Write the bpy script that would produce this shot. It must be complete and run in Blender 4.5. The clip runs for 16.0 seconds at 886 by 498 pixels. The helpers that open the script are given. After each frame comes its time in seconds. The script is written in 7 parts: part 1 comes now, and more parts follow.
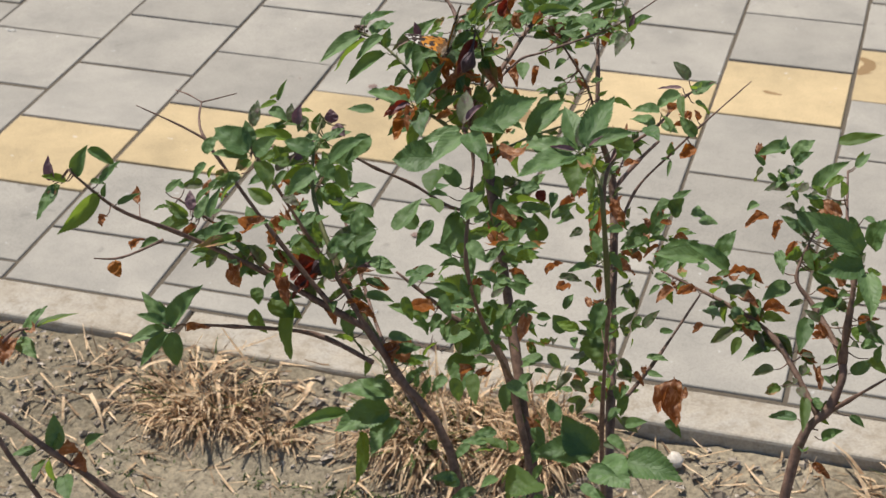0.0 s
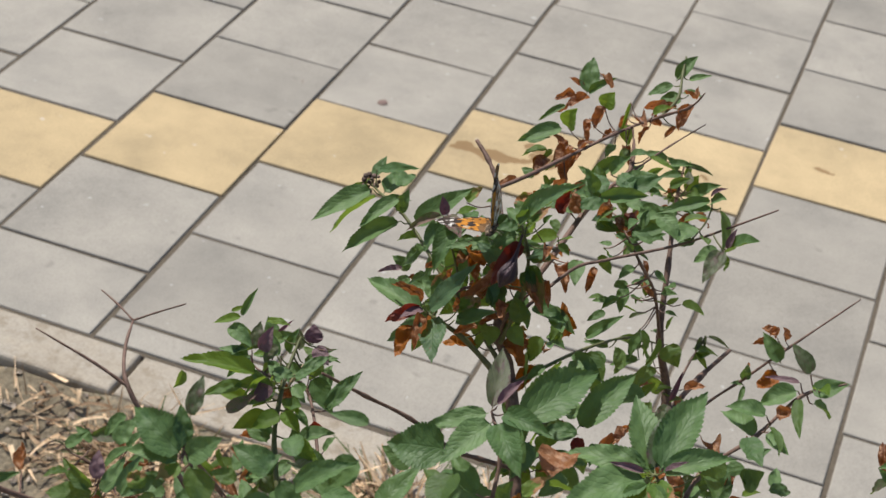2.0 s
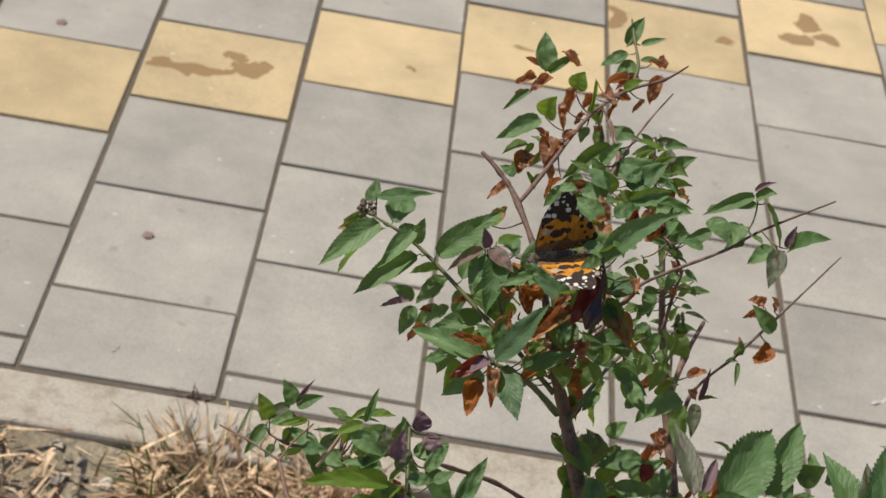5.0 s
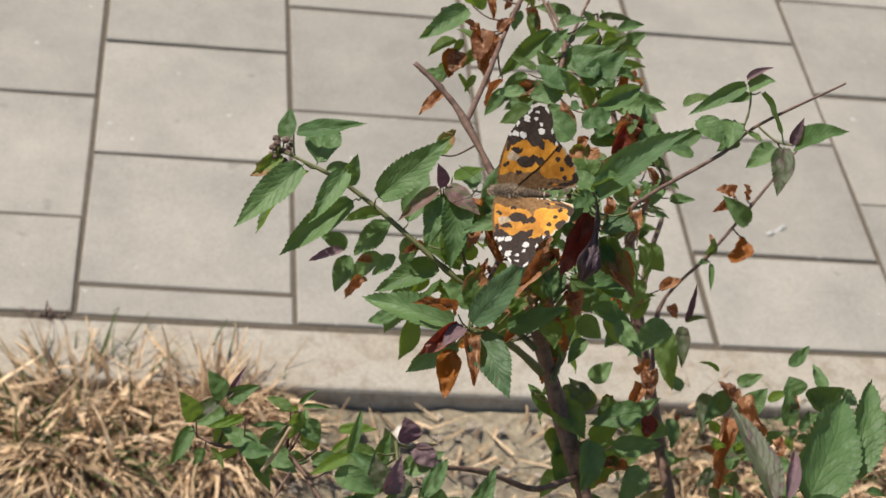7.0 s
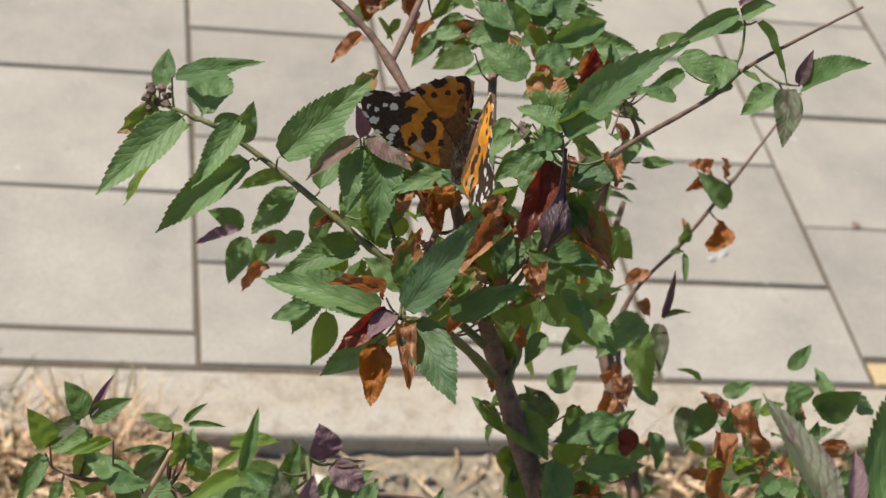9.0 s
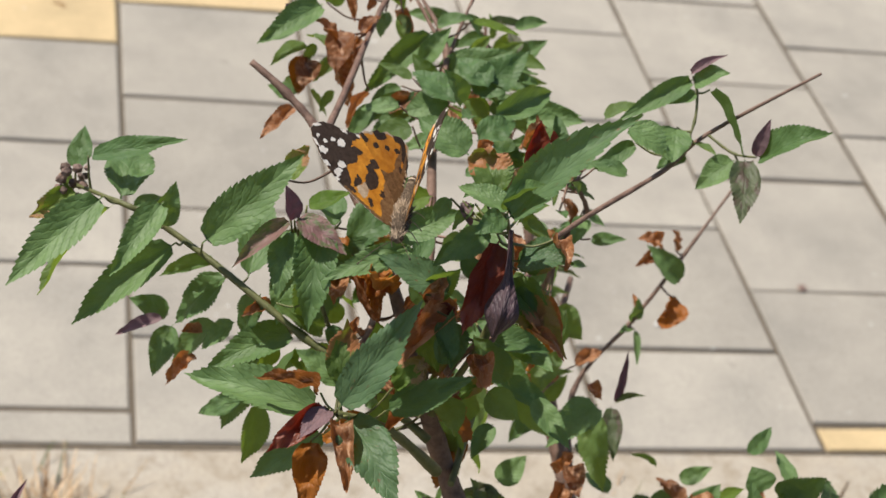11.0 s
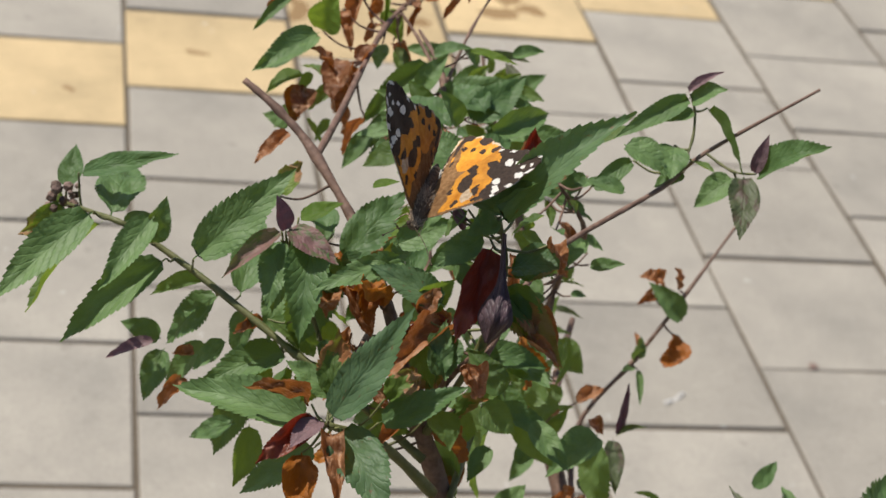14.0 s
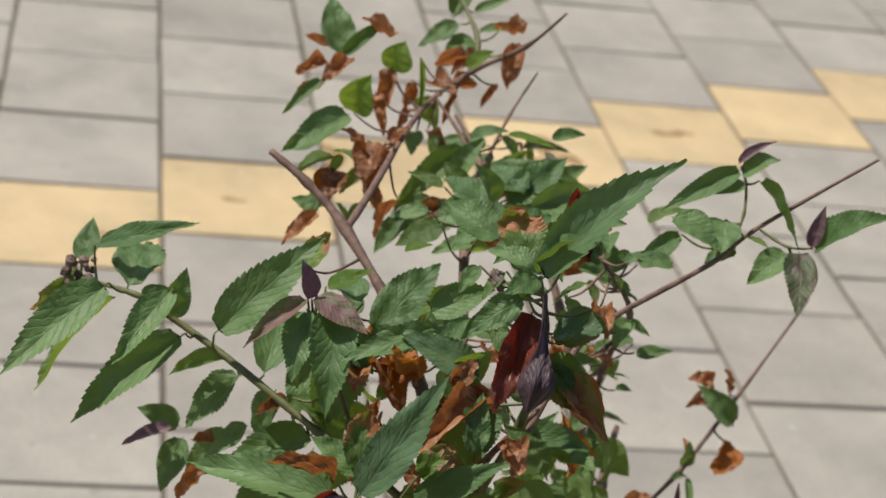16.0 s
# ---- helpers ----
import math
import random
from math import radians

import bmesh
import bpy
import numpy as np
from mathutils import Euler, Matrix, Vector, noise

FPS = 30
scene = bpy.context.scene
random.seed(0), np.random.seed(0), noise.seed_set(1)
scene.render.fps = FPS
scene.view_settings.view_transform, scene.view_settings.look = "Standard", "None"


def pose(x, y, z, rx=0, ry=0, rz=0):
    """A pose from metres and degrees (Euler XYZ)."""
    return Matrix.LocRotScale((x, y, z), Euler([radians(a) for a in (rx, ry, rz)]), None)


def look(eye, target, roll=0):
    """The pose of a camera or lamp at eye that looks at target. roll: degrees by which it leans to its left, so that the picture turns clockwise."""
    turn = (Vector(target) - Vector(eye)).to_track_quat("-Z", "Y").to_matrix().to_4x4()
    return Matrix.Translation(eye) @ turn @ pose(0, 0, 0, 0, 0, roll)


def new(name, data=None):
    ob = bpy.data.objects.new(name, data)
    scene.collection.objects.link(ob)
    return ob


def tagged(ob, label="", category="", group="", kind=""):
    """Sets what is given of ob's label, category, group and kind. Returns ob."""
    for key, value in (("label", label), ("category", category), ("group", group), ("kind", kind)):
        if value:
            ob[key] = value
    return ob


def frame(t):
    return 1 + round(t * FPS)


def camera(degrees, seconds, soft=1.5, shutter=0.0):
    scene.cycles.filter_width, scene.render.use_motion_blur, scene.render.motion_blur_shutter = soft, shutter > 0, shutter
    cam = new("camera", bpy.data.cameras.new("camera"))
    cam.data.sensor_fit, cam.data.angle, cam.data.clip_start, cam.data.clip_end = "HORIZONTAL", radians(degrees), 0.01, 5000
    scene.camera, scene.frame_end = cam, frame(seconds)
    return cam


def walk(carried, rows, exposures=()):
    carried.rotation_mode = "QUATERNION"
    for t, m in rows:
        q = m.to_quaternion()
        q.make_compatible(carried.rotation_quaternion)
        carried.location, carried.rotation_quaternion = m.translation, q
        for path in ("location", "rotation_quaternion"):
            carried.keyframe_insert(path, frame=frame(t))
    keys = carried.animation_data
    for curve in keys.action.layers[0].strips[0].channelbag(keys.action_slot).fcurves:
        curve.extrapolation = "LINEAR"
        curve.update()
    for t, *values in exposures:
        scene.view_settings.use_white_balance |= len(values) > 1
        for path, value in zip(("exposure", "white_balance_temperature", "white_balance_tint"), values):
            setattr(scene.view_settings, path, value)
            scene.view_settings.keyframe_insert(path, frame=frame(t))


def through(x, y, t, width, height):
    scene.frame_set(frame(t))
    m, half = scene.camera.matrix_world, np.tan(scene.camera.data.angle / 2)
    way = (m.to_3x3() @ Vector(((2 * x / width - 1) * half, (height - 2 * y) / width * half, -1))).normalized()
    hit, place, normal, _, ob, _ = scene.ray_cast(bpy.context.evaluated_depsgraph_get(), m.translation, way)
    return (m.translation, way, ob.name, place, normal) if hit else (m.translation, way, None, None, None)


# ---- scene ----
cam = camera(28.1, 16.0, soft=1.5)
PATH = [
    (0, (0.495, -1.692, 1.205), (0.01, -0.05, 0.171), -0.4),
    (0.5, (0.456, -1.651, 1.218), (-0.007, 0.02, 0.222), 1.6),
    (1, (0.418, -1.527, 1.207), (-0.068, 0.124, 0.189), 3.3),
    (1.5, (0.402, -1.433, 1.203), (-0.092, 0.192, 0.147), 5.3),
    (2, (0.381, -1.386, 1.189), (-0.074, 0.224, 0.091), 7.7),
    (2.5, (0.318, -1.362, 1.189), (0.033, 0.258, 0.051), 10.7),
    (3, (0.241, -1.331, 1.165), (0.18, 0.227, -0.088), 15.3),
    (3.5, (0.214, -1.337, 1.199), (0.161, 0.281, 0.025), 13.7),
    (3.7, (0.193, -1.34, 1.19), (0.173, 0.299, 0.044), 14.2),
    (5.8, (0.111, -1.262, 1.176), (0.25, 0.312, -0.049), 10.0),
    (6, (0.102, -1.246, 1.172), (0.266, 0.315, -0.068), 10.2),
    (6.5, (0.088, -1.213, 1.155), (0.33, 0.308, -0.12), 10.7),
    (7, (0.083, -1.167, 1.124), (0.391, 0.32, -0.177), 10.8),
    (7.5, (0.08, -1.137, 1.089), (0.429, 0.338, -0.217), 10.6),
    (8, (0.086, -1.111, 1.071), (0.455, 0.378, -0.213), 10.9),
    (8.5, (0.099, -1.086, 1.038), (0.479, 0.423, -0.218), 11.0),
    (9, (0.104, -1.079, 1.012), (0.503, 0.442, -0.223), 11.6),
    (9.5, (0.106, -1.068, 1.003), (0.528, 0.462, -0.214), 11.8),
    (10, (0.11, -1.059, 1.001), (0.549, 0.481, -0.196), 11.8),
    (12.5, (0.112, -1.045, 0.992), (0.585, 0.52, -0.16), 11.8),
    (13, (0.111, -1.049, 0.994), (0.582, 0.521, -0.152), 11.6),
    (13.5, (0.121, -1.055, 0.99), (0.578, 0.532, -0.138), 11.1),
    (14, (0.119, -1.058, 0.974), (0.561, 0.568, -0.104), 10.9),
    (14.5, (0.122, -1.047, 0.962), (0.539, 0.629, -0.047), 10.1),
    (15, (0.121, -1.051, 0.948), (0.518, 0.664, -0.003), 9.7),
    (15.5, (0.123, -1.044, 0.94), (0.514, 0.685, 0.013), 10.0),
    (16, (0.127, -1.047, 0.938), (0.517, 0.685, 0.016), 9.6),
]
EXPOSURES = [(0.0, 0.04, 6370, 10), (1.5, -0.07, 6210, 10), (2.3, -0.05, 6210, 10), (3.0, 0.09, 6370, 10), (3.6, -0.09, 6370, 10), (6.0, -0.1, 6440, 10), (7.5, 0.09, 6440, 10), (10.0, 0.18, 6500, 10), (13.0, 0.11, 6500, 10), (14.5, -0.06, 6420, 10), (16.0, -0.07, 6420, 10)]
walk(cam, [(t, look(eye, target, roll)) for t, eye, target, roll in PATH], EXPOSURES)

# ---- light ----
world = bpy.data.worlds.new("sky")
scene.world = world
world.use_nodes = True
wn = world.node_tree
sky = wn.nodes.new("ShaderNodeTexSky")
sky.sky_type = "NISHITA"
sky.sun_disc = False
SUN_HIGH, SUN_FROM = 60.0, 150.0
sky.sun_elevation, sky.sun_rotation = radians(SUN_HIGH), radians(90.0 - SUN_FROM)
wn.links.new(sky.outputs[0], wn.nodes["Background"].inputs[0])
wn.nodes["Background"].inputs[1].default_value = 0.100
sun = new("sun", bpy.data.lights.new("sun", "SUN"))
sun.data.energy, sun.data.angle, sun.data.color = 4.85, radians(0.9), (1.0, 0.935, 0.835)
sun_way = Vector((math.cos(radians(SUN_FROM)) * math.cos(radians(SUN_HIGH)), math.sin(radians(SUN_FROM)) * math.cos(radians(SUN_HIGH)), math.sin(radians(SUN_HIGH))))
sun.matrix_world = look(sun_way * 20, (0, 0, 0))


# ---- materials ----
class Nodes:
    """Shorthand for building a material's node tree."""

    def __init__(self, name, rough=0.7, spec=0.3):
        self.mat = bpy.data.materials.new(name)
        self.mat.use_nodes = True
        self.tree = self.mat.node_tree
        self.bsdf = self.tree.nodes["Principled BSDF"]
        self.bsdf.inputs["Roughness"].default_value = rough
        self.bsdf.inputs["Specular IOR Level"].default_value = spec
        self.coord = self.tree.nodes.new("ShaderNodeTexCoord")
        self.info = self.tree.nodes.new("ShaderNodeObjectInfo")

    def node(self, kind, **inputs):
        n = self.tree.nodes.new(kind)
        for key, value in inputs.items():
            self.put(n.inputs[key.replace("_", " ")], value)
        return n

    def put(self, socket, value):
        if isinstance(value, bpy.types.NodeSocket):
            self.tree.links.new(value, socket)
        else:
            socket.default_value = (*value, 1) if isinstance(value, tuple) and len(value) == 3 and socket.type == "RGBA" else value

    def noise(self, scale, detail=4.0, rough=0.6, vector=None, distort=0.0):
        n = self.node("ShaderNodeTexNoise", Scale=scale, Detail=detail, Roughness=rough, Distortion=distort)
        self.tree.links.new(vector or self.coord.outputs["Object"], n.inputs["Vector"])
        return n.outputs["Fac"]

    def ramp(self, fac, stops):
        n = self.tree.nodes.new("ShaderNodeValToRGB")
        self.tree.links.new(fac, n.inputs[0])
        el = n.color_ramp.elements
        while len(el) < len(stops):
            el.new(0.5)
        for e, (p, c) in zip(el, stops):
            e.position, e.color = p, (*c, 1) if len(c) == 3 else c
        return n.outputs[0]

    def mix(self, fac, a, b, blend="MIX"):
        n = self.tree.nodes.new("ShaderNodeMix")
        n.data_type, n.blend_type = "RGBA", blend
        self.put(n.inputs[0], fac)
        self.put(n.inputs[6], (*a, 1) if isinstance(a, tuple) else a)
        self.put(n.inputs[7], (*b, 1) if isinstance(b, tuple) else b)
        return n.outputs[2]

    def math(self, op, a, b=0.0, c=0.0):
        n = self.tree.nodes.new("ShaderNodeMath")
        n.operation = op
        for i, v in enumerate((a, b, c)):
            self.put(n.inputs[i], v)
        return n.outputs[0]

    def shifted(self, amount=37.0):
        """Object space moved by the object's own random number."""
        v = self.tree.nodes.new("ShaderNodeVectorMath")
        v.operation = "ADD"
        self.tree.links.new(self.coord.outputs["Object"], v.inputs[0])
        self.tree.links.new(self.math("MULTIPLY", self.info.outputs["Random"], amount), v.inputs[1])
        return v.outputs[0]

    def bump(self, height, strength=0.4, distance=0.002):
        n = self.node("ShaderNodeBump", Strength=strength, Distance=distance, Height=height)
        self.tree.links.new(n.outputs[0], self.bsdf.inputs["Normal"])
        return self

    def colour(self, socket):
        self.put(self.bsdf.inputs["Base Color"], socket)
        return self

    def translucent(self, amount, colour):
        t = self.node("ShaderNodeBsdfTranslucent")
        self.put(t.inputs["Color"], colour)
        m = self.tree.nodes.new("ShaderNodeMixShader")
        m.inputs[0].default_value = amount
        self.tree.links.new(self.bsdf.outputs[0], m.inputs[1])
        self.tree.links.new(t.outputs[0], m.inputs[2])
        self.tree.links.new(m.outputs[0], self.tree.nodes["Material Output"].inputs[0])
        return self


def paver_material(name, base, stains=()):
    n = Nodes(name, rough=0.85, spec=0.25)
    at = n.shifted()
    tone = n.mix(n.info.outputs["Random"], tuple(v * 0.9 for v in base), tuple(min(1, v * 1.1) for v in base))
    cloud = n.ramp(n.noise(9, 5, 0.65, at), [(0.3, (0.80, 0.80, 0.80)), (0.5, (0.97, 0.96, 0.95)), (0.7, (1.11, 1.10, 1.08))])
    col = n.mix(1.0, tone, cloud, "MULTIPLY")
    speck = n.ramp(n.noise(420, 3, 0.7, at), [(0.36, (0.72, 0.71, 0.70)), (0.5, (1, 1, 1)), (0.66, (1.13, 1.12, 1.10))])
    col = n.mix(0.5, col, n.mix(1.0, col, speck, "MULTIPLY"))
    spots = n.ramp(n.noise(34, 2, 0.5, at), [(0.70, (0, 0, 0)), (0.76, (1, 1, 1))])
    col = n.mix(n.math("MULTIPLY", spots, 0.35), col, tuple(v * 0.45 for v in base))
    fleck = n.ramp(n.noise(75, 1, 0.5, at), [(0.765, (0, 0, 0)), (0.785, (1, 1, 1))])
    col = n.mix(n.math("MULTIPLY", fleck, 0.35), col, (0.72, 0.70, 0.66))
    if stains:
        warp = n.node("ShaderNodeTexNoise", Scale=26.0, Detail=4.0)
        n.tree.links.new(n.coord.outputs["Object"], warp.inputs["Vector"])
        place = n.tree.nodes.new("ShaderNodeVectorMath")
        place.operation = "MULTIPLY_ADD"
        n.tree.links.new(warp.outputs["Color"], place.inputs[0])
        place.inputs[1].default_value = (0.06, 0.06, 0)
        n.tree.links.new(n.coord.outputs["Object"], place.inputs[2])
        sep = n.node("ShaderNodeSeparateXYZ")
        n.tree.links.new(place.outputs[0], sep.inputs[0])
        wet = 0.0
        for cx, cy, rx, ry in stains:
            dx = n.math("DIVIDE", n.math("SUBTRACT", sep.outputs[0], cx + 0.03), rx)
            dy = n.math("DIVIDE", n.math("SUBTRACT", sep.outputs[1], cy + 0.03), ry)
            far = n.math("ADD", n.math("MULTIPLY", dx, dx), n.math("MULTIPLY", dy, dy))
            wet = n.math("MAXIMUM", wet, n.math("LESS_THAN", far, 1.0))
        col = n.mix(n.math("MULTIPLY", wet, 0.78), col, (0.22, 0.125, 0.05))
    n.colour(col)
    n.bump(n.noise(600, 4, 0.75, at), 0.25, 0.001)
    return n.mat


GREY_PAVER = paver_material("grey_concrete_paver", (0.353, 0.325, 0.278))
YELLOW = (0.55, 0.42, 0.238)
YELLOW_PAVER = paver_material("yellow_concrete_paver", YELLOW)
STAINED = {
    -1: paver_material("oil_stained_paver", YELLOW, ((-0.035, -0.012, 0.055, 0.013), (0.035, 0.008, 0.030, 0.022), (0.012, 0.034, 0.016, 0.008))),
    0: paver_material("specked_paver", YELLOW, ((0.04, -0.02, 0.008, 0.004),)),
    1: paver_material("spotted_paver", YELLOW, ((-0.02, -0.004, 0.016, 0.006), (0.0, -0.01, 0.008, 0.004))),
    2: paver_material("edge_stained_paver", YELLOW, ((-0.083, 0.03, 0.014, 0.034), (0.07, 0.02, 0.010, 0.016))),
    3: paver_material("blotched_paver", YELLOW, ((0.0, 0.02, 0.016, 0.030), (-0.02, -0.03, 0.03, 0.014), (0.03, -0.02, 0.018, 0.012))),
    4: paver_material("faintly_spotted_paver", YELLOW, ((0.0, 0.0, 0.034, 0.010),)),
}


def kerb_material():
    n = Nodes("cast_concrete_kerb", 0.9, 0.2)
    cloud = n.ramp(n.noise(9, 6, 0.65), [(0.28, (0.31, 0.265, 0.205)), (0.45, (0.41, 0.355, 0.28)), (0.6, (0.43, 0.385, 0.32)), (0.75, (0.50, 0.445, 0.365))])
    worn = n.ramp(n.noise(45, 4, 0.7), [(0.36, (0.80, 0.77, 0.72)), (0.5, (1, 1, 1)), (0.68, (1.07, 1.06, 1.04))])
    cloud = n.mix(1.0, cloud, worn, "MULTIPLY")
    speck = n.ramp(n.noise(300, 3), [(0.34, (0.84, 0.83, 0.82)), (0.55, (1, 1, 1)), (0.7, (1.06, 1.06, 1.06))])
    n.colour(n.mix(1.0, cloud, speck, "MULTIPLY"))
    n.bump(n.noise(260, 5, 0.7), 0.4, 0.0015)
    return n.mat


def soil_material():
    n = Nodes("dry_soil", 0.95, 0.15)
    big = n.ramp(n.noise(3.5, 6, 0.6), [(0.3, (0.180, 0.150, 0.102)), (0.55, (0.285, 0.240, 0.168)), (0.75, (0.40, 0.34, 0.245))])
    grit = n.ramp(n.noise(130, 4, 0.7), [(0.32, (0.55, 0.52, 0.5)), (0.5, (1, 1, 1)), (0.7, (1.5, 1.45, 1.38))])
    n.colour(n.mix(1.0, big, grit, "MULTIPLY"))
    n.bump(n.noise(90, 6, 0.75), 0.8, 0.006)
    return n.mat


def plain_material(name, dark, light, scale=60.0, rough=0.8, spec=0.25, relief=0.3, translucent=0.0, deep=(0.5, 0.47, 0.43)):
    n = Nodes(name, rough, spec)
    isl = n.tree.nodes.new("ShaderNodeNewGeometry").outputs["Random Per Island"]
    col = n.ramp(n.noise(scale, 4, 0.65, n.shifted(9.0)), [(0.3, dark), (0.7, light)])
    col = n.mix(1.0, col, n.ramp(isl, [(0.0, deep), (0.5, (0.95, 0.93, 0.9)), (1.0, (1.35, 1.33, 1.3))]), "MULTIPLY")
    n.colour(col)
    n.bump(n.noise(scale * 2.5, 4, 0.7), relief, 0.001)
    if translucent:
        n.translucent(translucent, col)
    return n.mat


def leaf_material(name, dark, light, edge=None, rough=0.54, spec=0.38, through=0.24, blotch=None, glow=(0.25, 0.37, 0.03), spots=None, relief=0.30, tip=None):
    """A leaf blade in a space one unit long: midrib, sunken side veins with the blade bulging between them, blotches and a hue of its own."""
    n = Nodes(name, rough, spec)
    sep = n.node("ShaderNodeSeparateXYZ")
    n.tree.links.new(n.coord.outputs["Object"], sep.inputs[0])
    x, y = n.math("ABSOLUTE", sep.outputs[0]), sep.outputs[1]
    at = n.shifted(21.0)
    slant = n.math("SUBTRACT", y, n.math("MULTIPLY", n.math("POWER", x, 0.85), 0.62))
    slant = n.math("ADD", slant, n.math("MULTIPLY", n.noise(4, 3, 0.55, at), 0.20))
    cell = n.math("ABSOLUTE", n.math("SUBTRACT", n.math("FRACT", n.math("MULTIPLY", slant, 8.5)), 0.5))
    groove = n.math("MAXIMUM", n.ramp(cell, [(0.0, (1, 1, 1)), (0.14, (0, 0, 0))]), n.ramp(x, [(0.0, (1, 1, 1)), (0.035, (0, 0, 0))]))
    net = n.node("ShaderNodeTexVoronoi", Scale=16.0)
    n.tree.links.new(at, net.inputs["Vector"])
    tone = n.mix(n.info.outputs["Random"], dark, light)
    col = n.mix(1.0, tone, n.ramp(n.noise(3.2, 4, 0.6, at), [(0.3, (0.78, 0.80, 0.78)), (0.7, (1.18, 1.14, 1.12))]), "MULTIPLY")
    col = n.mix(1.0, col, n.ramp(n.noise(38, 3, 0.6, at), [(0.35, (0.90, 0.91, 0.90)), (0.65, (1.07, 1.06, 1.06))]), "MULTIPLY")
    col = n.mix(n.math("MULTIPLY", groove, 0.13), col, tuple(v * 0.62 for v in dark))
    if edge:
        rim = n.math("ADD", n.math("MULTIPLY", x, 1.5), n.math("MULTIPLY", n.noise(5, 3, 0.6, at), 0.75))
        col = n.mix(n.ramp(rim, [(1.03, (0, 0, 0)), (1.10, (1, 1, 1))]), col, edge)
    if blotch:
        col = n.mix(n.ramp(n.noise(4.2, 4, 0.65, at, 0.4), [(0.52, (0, 0, 0)), (0.60, (1, 1, 1))]), col, blotch)
    if tip:
        dry = n.math("ADD", n.math("ADD", y, n.math("MULTIPLY", x, 0.5)), n.math("MULTIPLY", n.noise(3.5, 4, 0.65, at), 0.9))
        col = n.mix(n.ramp(dry, [(0.98, (0, 0, 0)), (1.04, (1, 1, 1))]), col, tip)
    if spots:
        col = n.mix(n.ramp(n.noise(9, 3, 0.6, at), [(0.66, (0, 0, 0)), (0.70, (1, 1, 1))]), col, spots)
    n.colour(col)
    bulge = n.math("MULTIPLY", n.math("SUBTRACT", 0.5, cell), -0.28)
    high = n.math("ADD", n.math("MULTIPLY", groove, -0.5), bulge)
    high = n.math("ADD", high, n.math("MULTIPLY", net.outputs["Distance"], 0.34))
    high = n.math("ADD", high, n.math("MULTIPLY", n.noise(5, 3, 0.5, at), 1.4))
    n.bump(high, relief, 0.0011)
    n.translucent(through, glow)
    return n.mat


LEAF_MATS = {
    "g": leaf_material("green_leaf", (0.070, 0.138, 0.047), (0.142, 0.234, 0.088), through=0.22),
    "e": leaf_material("brown_edged_leaf", (0.064, 0.126, 0.058), (0.118, 0.198, 0.094), edge=(0.24, 0.10, 0.045), blotch=None, spots=(0.15, 0.05, 0.03)),
    # shaded copy of green_leaf: the shade is put into a darker colour
    "s": leaf_material("shaded_green_leaf", (0.066, 0.126, 0.040), (0.125, 0.205, 0.072), through=0.42, glow=(0.29, 0.41, 0.04)),
    "l": leaf_material("lime_leaf", (0.085, 0.16, 0.020), (0.13, 0.23, 0.035), through=0.45, glow=(0.33, 0.46, 0.04)),
    "y": leaf_material("yellowing_leaf", (0.11, 0.19, 0.035), (0.19, 0.26, 0.06), edge=(0.28, 0.12, 0.045), through=0.3, tip=(0.38, 0.19, 0.10)),
    "b": leaf_material("scorched_leaf", (0.06, 0.12, 0.03), (0.10, 0.16, 0.04), edge=(0.26, 0.09, 0.03), tip=(0.34, 0.135, 0.055)),
    "m": leaf_material("bronzed_leaf", (0.075, 0.100, 0.058), (0.115, 0.120, 0.078), blotch=(0.09, 0.05, 0.055)),
    "p": leaf_material("purple_leaf", (0.160, 0.098, 0.108), (0.265, 0.175, 0.185), through=0.25, glow=(0.2, 0.05, 0.08)),
    "k": leaf_material("pinkish_leaf", (0.16, 0.075, 0.08), (0.22, 0.12, 0.11), blotch=(0.10, 0.12, 0.05), through=0.2),
    "d": leaf_material("dead_leaf", (0.135, 0.055, 0.026), (0.40, 0.19, 0.088), rough=0.5, spec=0.4, through=0.36, glow=(0.46, 0.15, 0.03), blotch=(0.52, 0.30, 0.17), edge=(0.30, 0.12, 0.05)),
    "r": leaf_material("dark_red_leaf", (0.12, 0.032, 0.020), (0.25, 0.075, 0.042), rough=0.45, through=0.22, glow=(0.35, 0.03, 0.01)),
    "o": leaf_material("orange_dead_leaf", (0.30, 0.10, 0.016), (0.42, 0.17, 0.03), rough=0.5, through=0.3, glow=(0.45, 0.14, 0.01)),
    "c": leaf_material("shrivelled_leaf", (0.050, 0.028, 0.034), (0.085, 0.052, 0.062), rough=0.5, through=0.03, relief=0.5),
}
KERB, SOIL = kerb_material(), soil_material()
JOINT = plain_material("joint_sand", (0.095, 0.079, 0.060), (0.155, 0.130, 0.100), 220, 0.95, 0.1, 0.6)
BARK = plain_material("reddish_bark", (0.125, 0.072, 0.054), (0.31, 0.195, 0.148), 260, 0.6, 0.35, 0.5)
GREEN_BARK = plain_material("young_green_bark", (0.11, 0.13, 0.045), (0.20, 0.20, 0.085), 300, 0.5, 0.35, 0.3)
STRAW = plain_material("dry_straw", (0.38, 0.24, 0.13), (0.88, 0.69, 0.46), 70, 0.7, 0.3, 0.2, 0.2, deep=(0.27, 0.21, 0.16))
FRESH_GRASS = plain_material("thin_green_grass", (0.07, 0.11, 0.03), (0.14, 0.19, 0.06), 90, 0.6, 0.3, 0.2, 0.2)
CHIPS = plain_material("pale_chips", (0.28, 0.23, 0.18), (0.52, 0.45, 0.37), 120, 0.9, 0.2, 0.4)
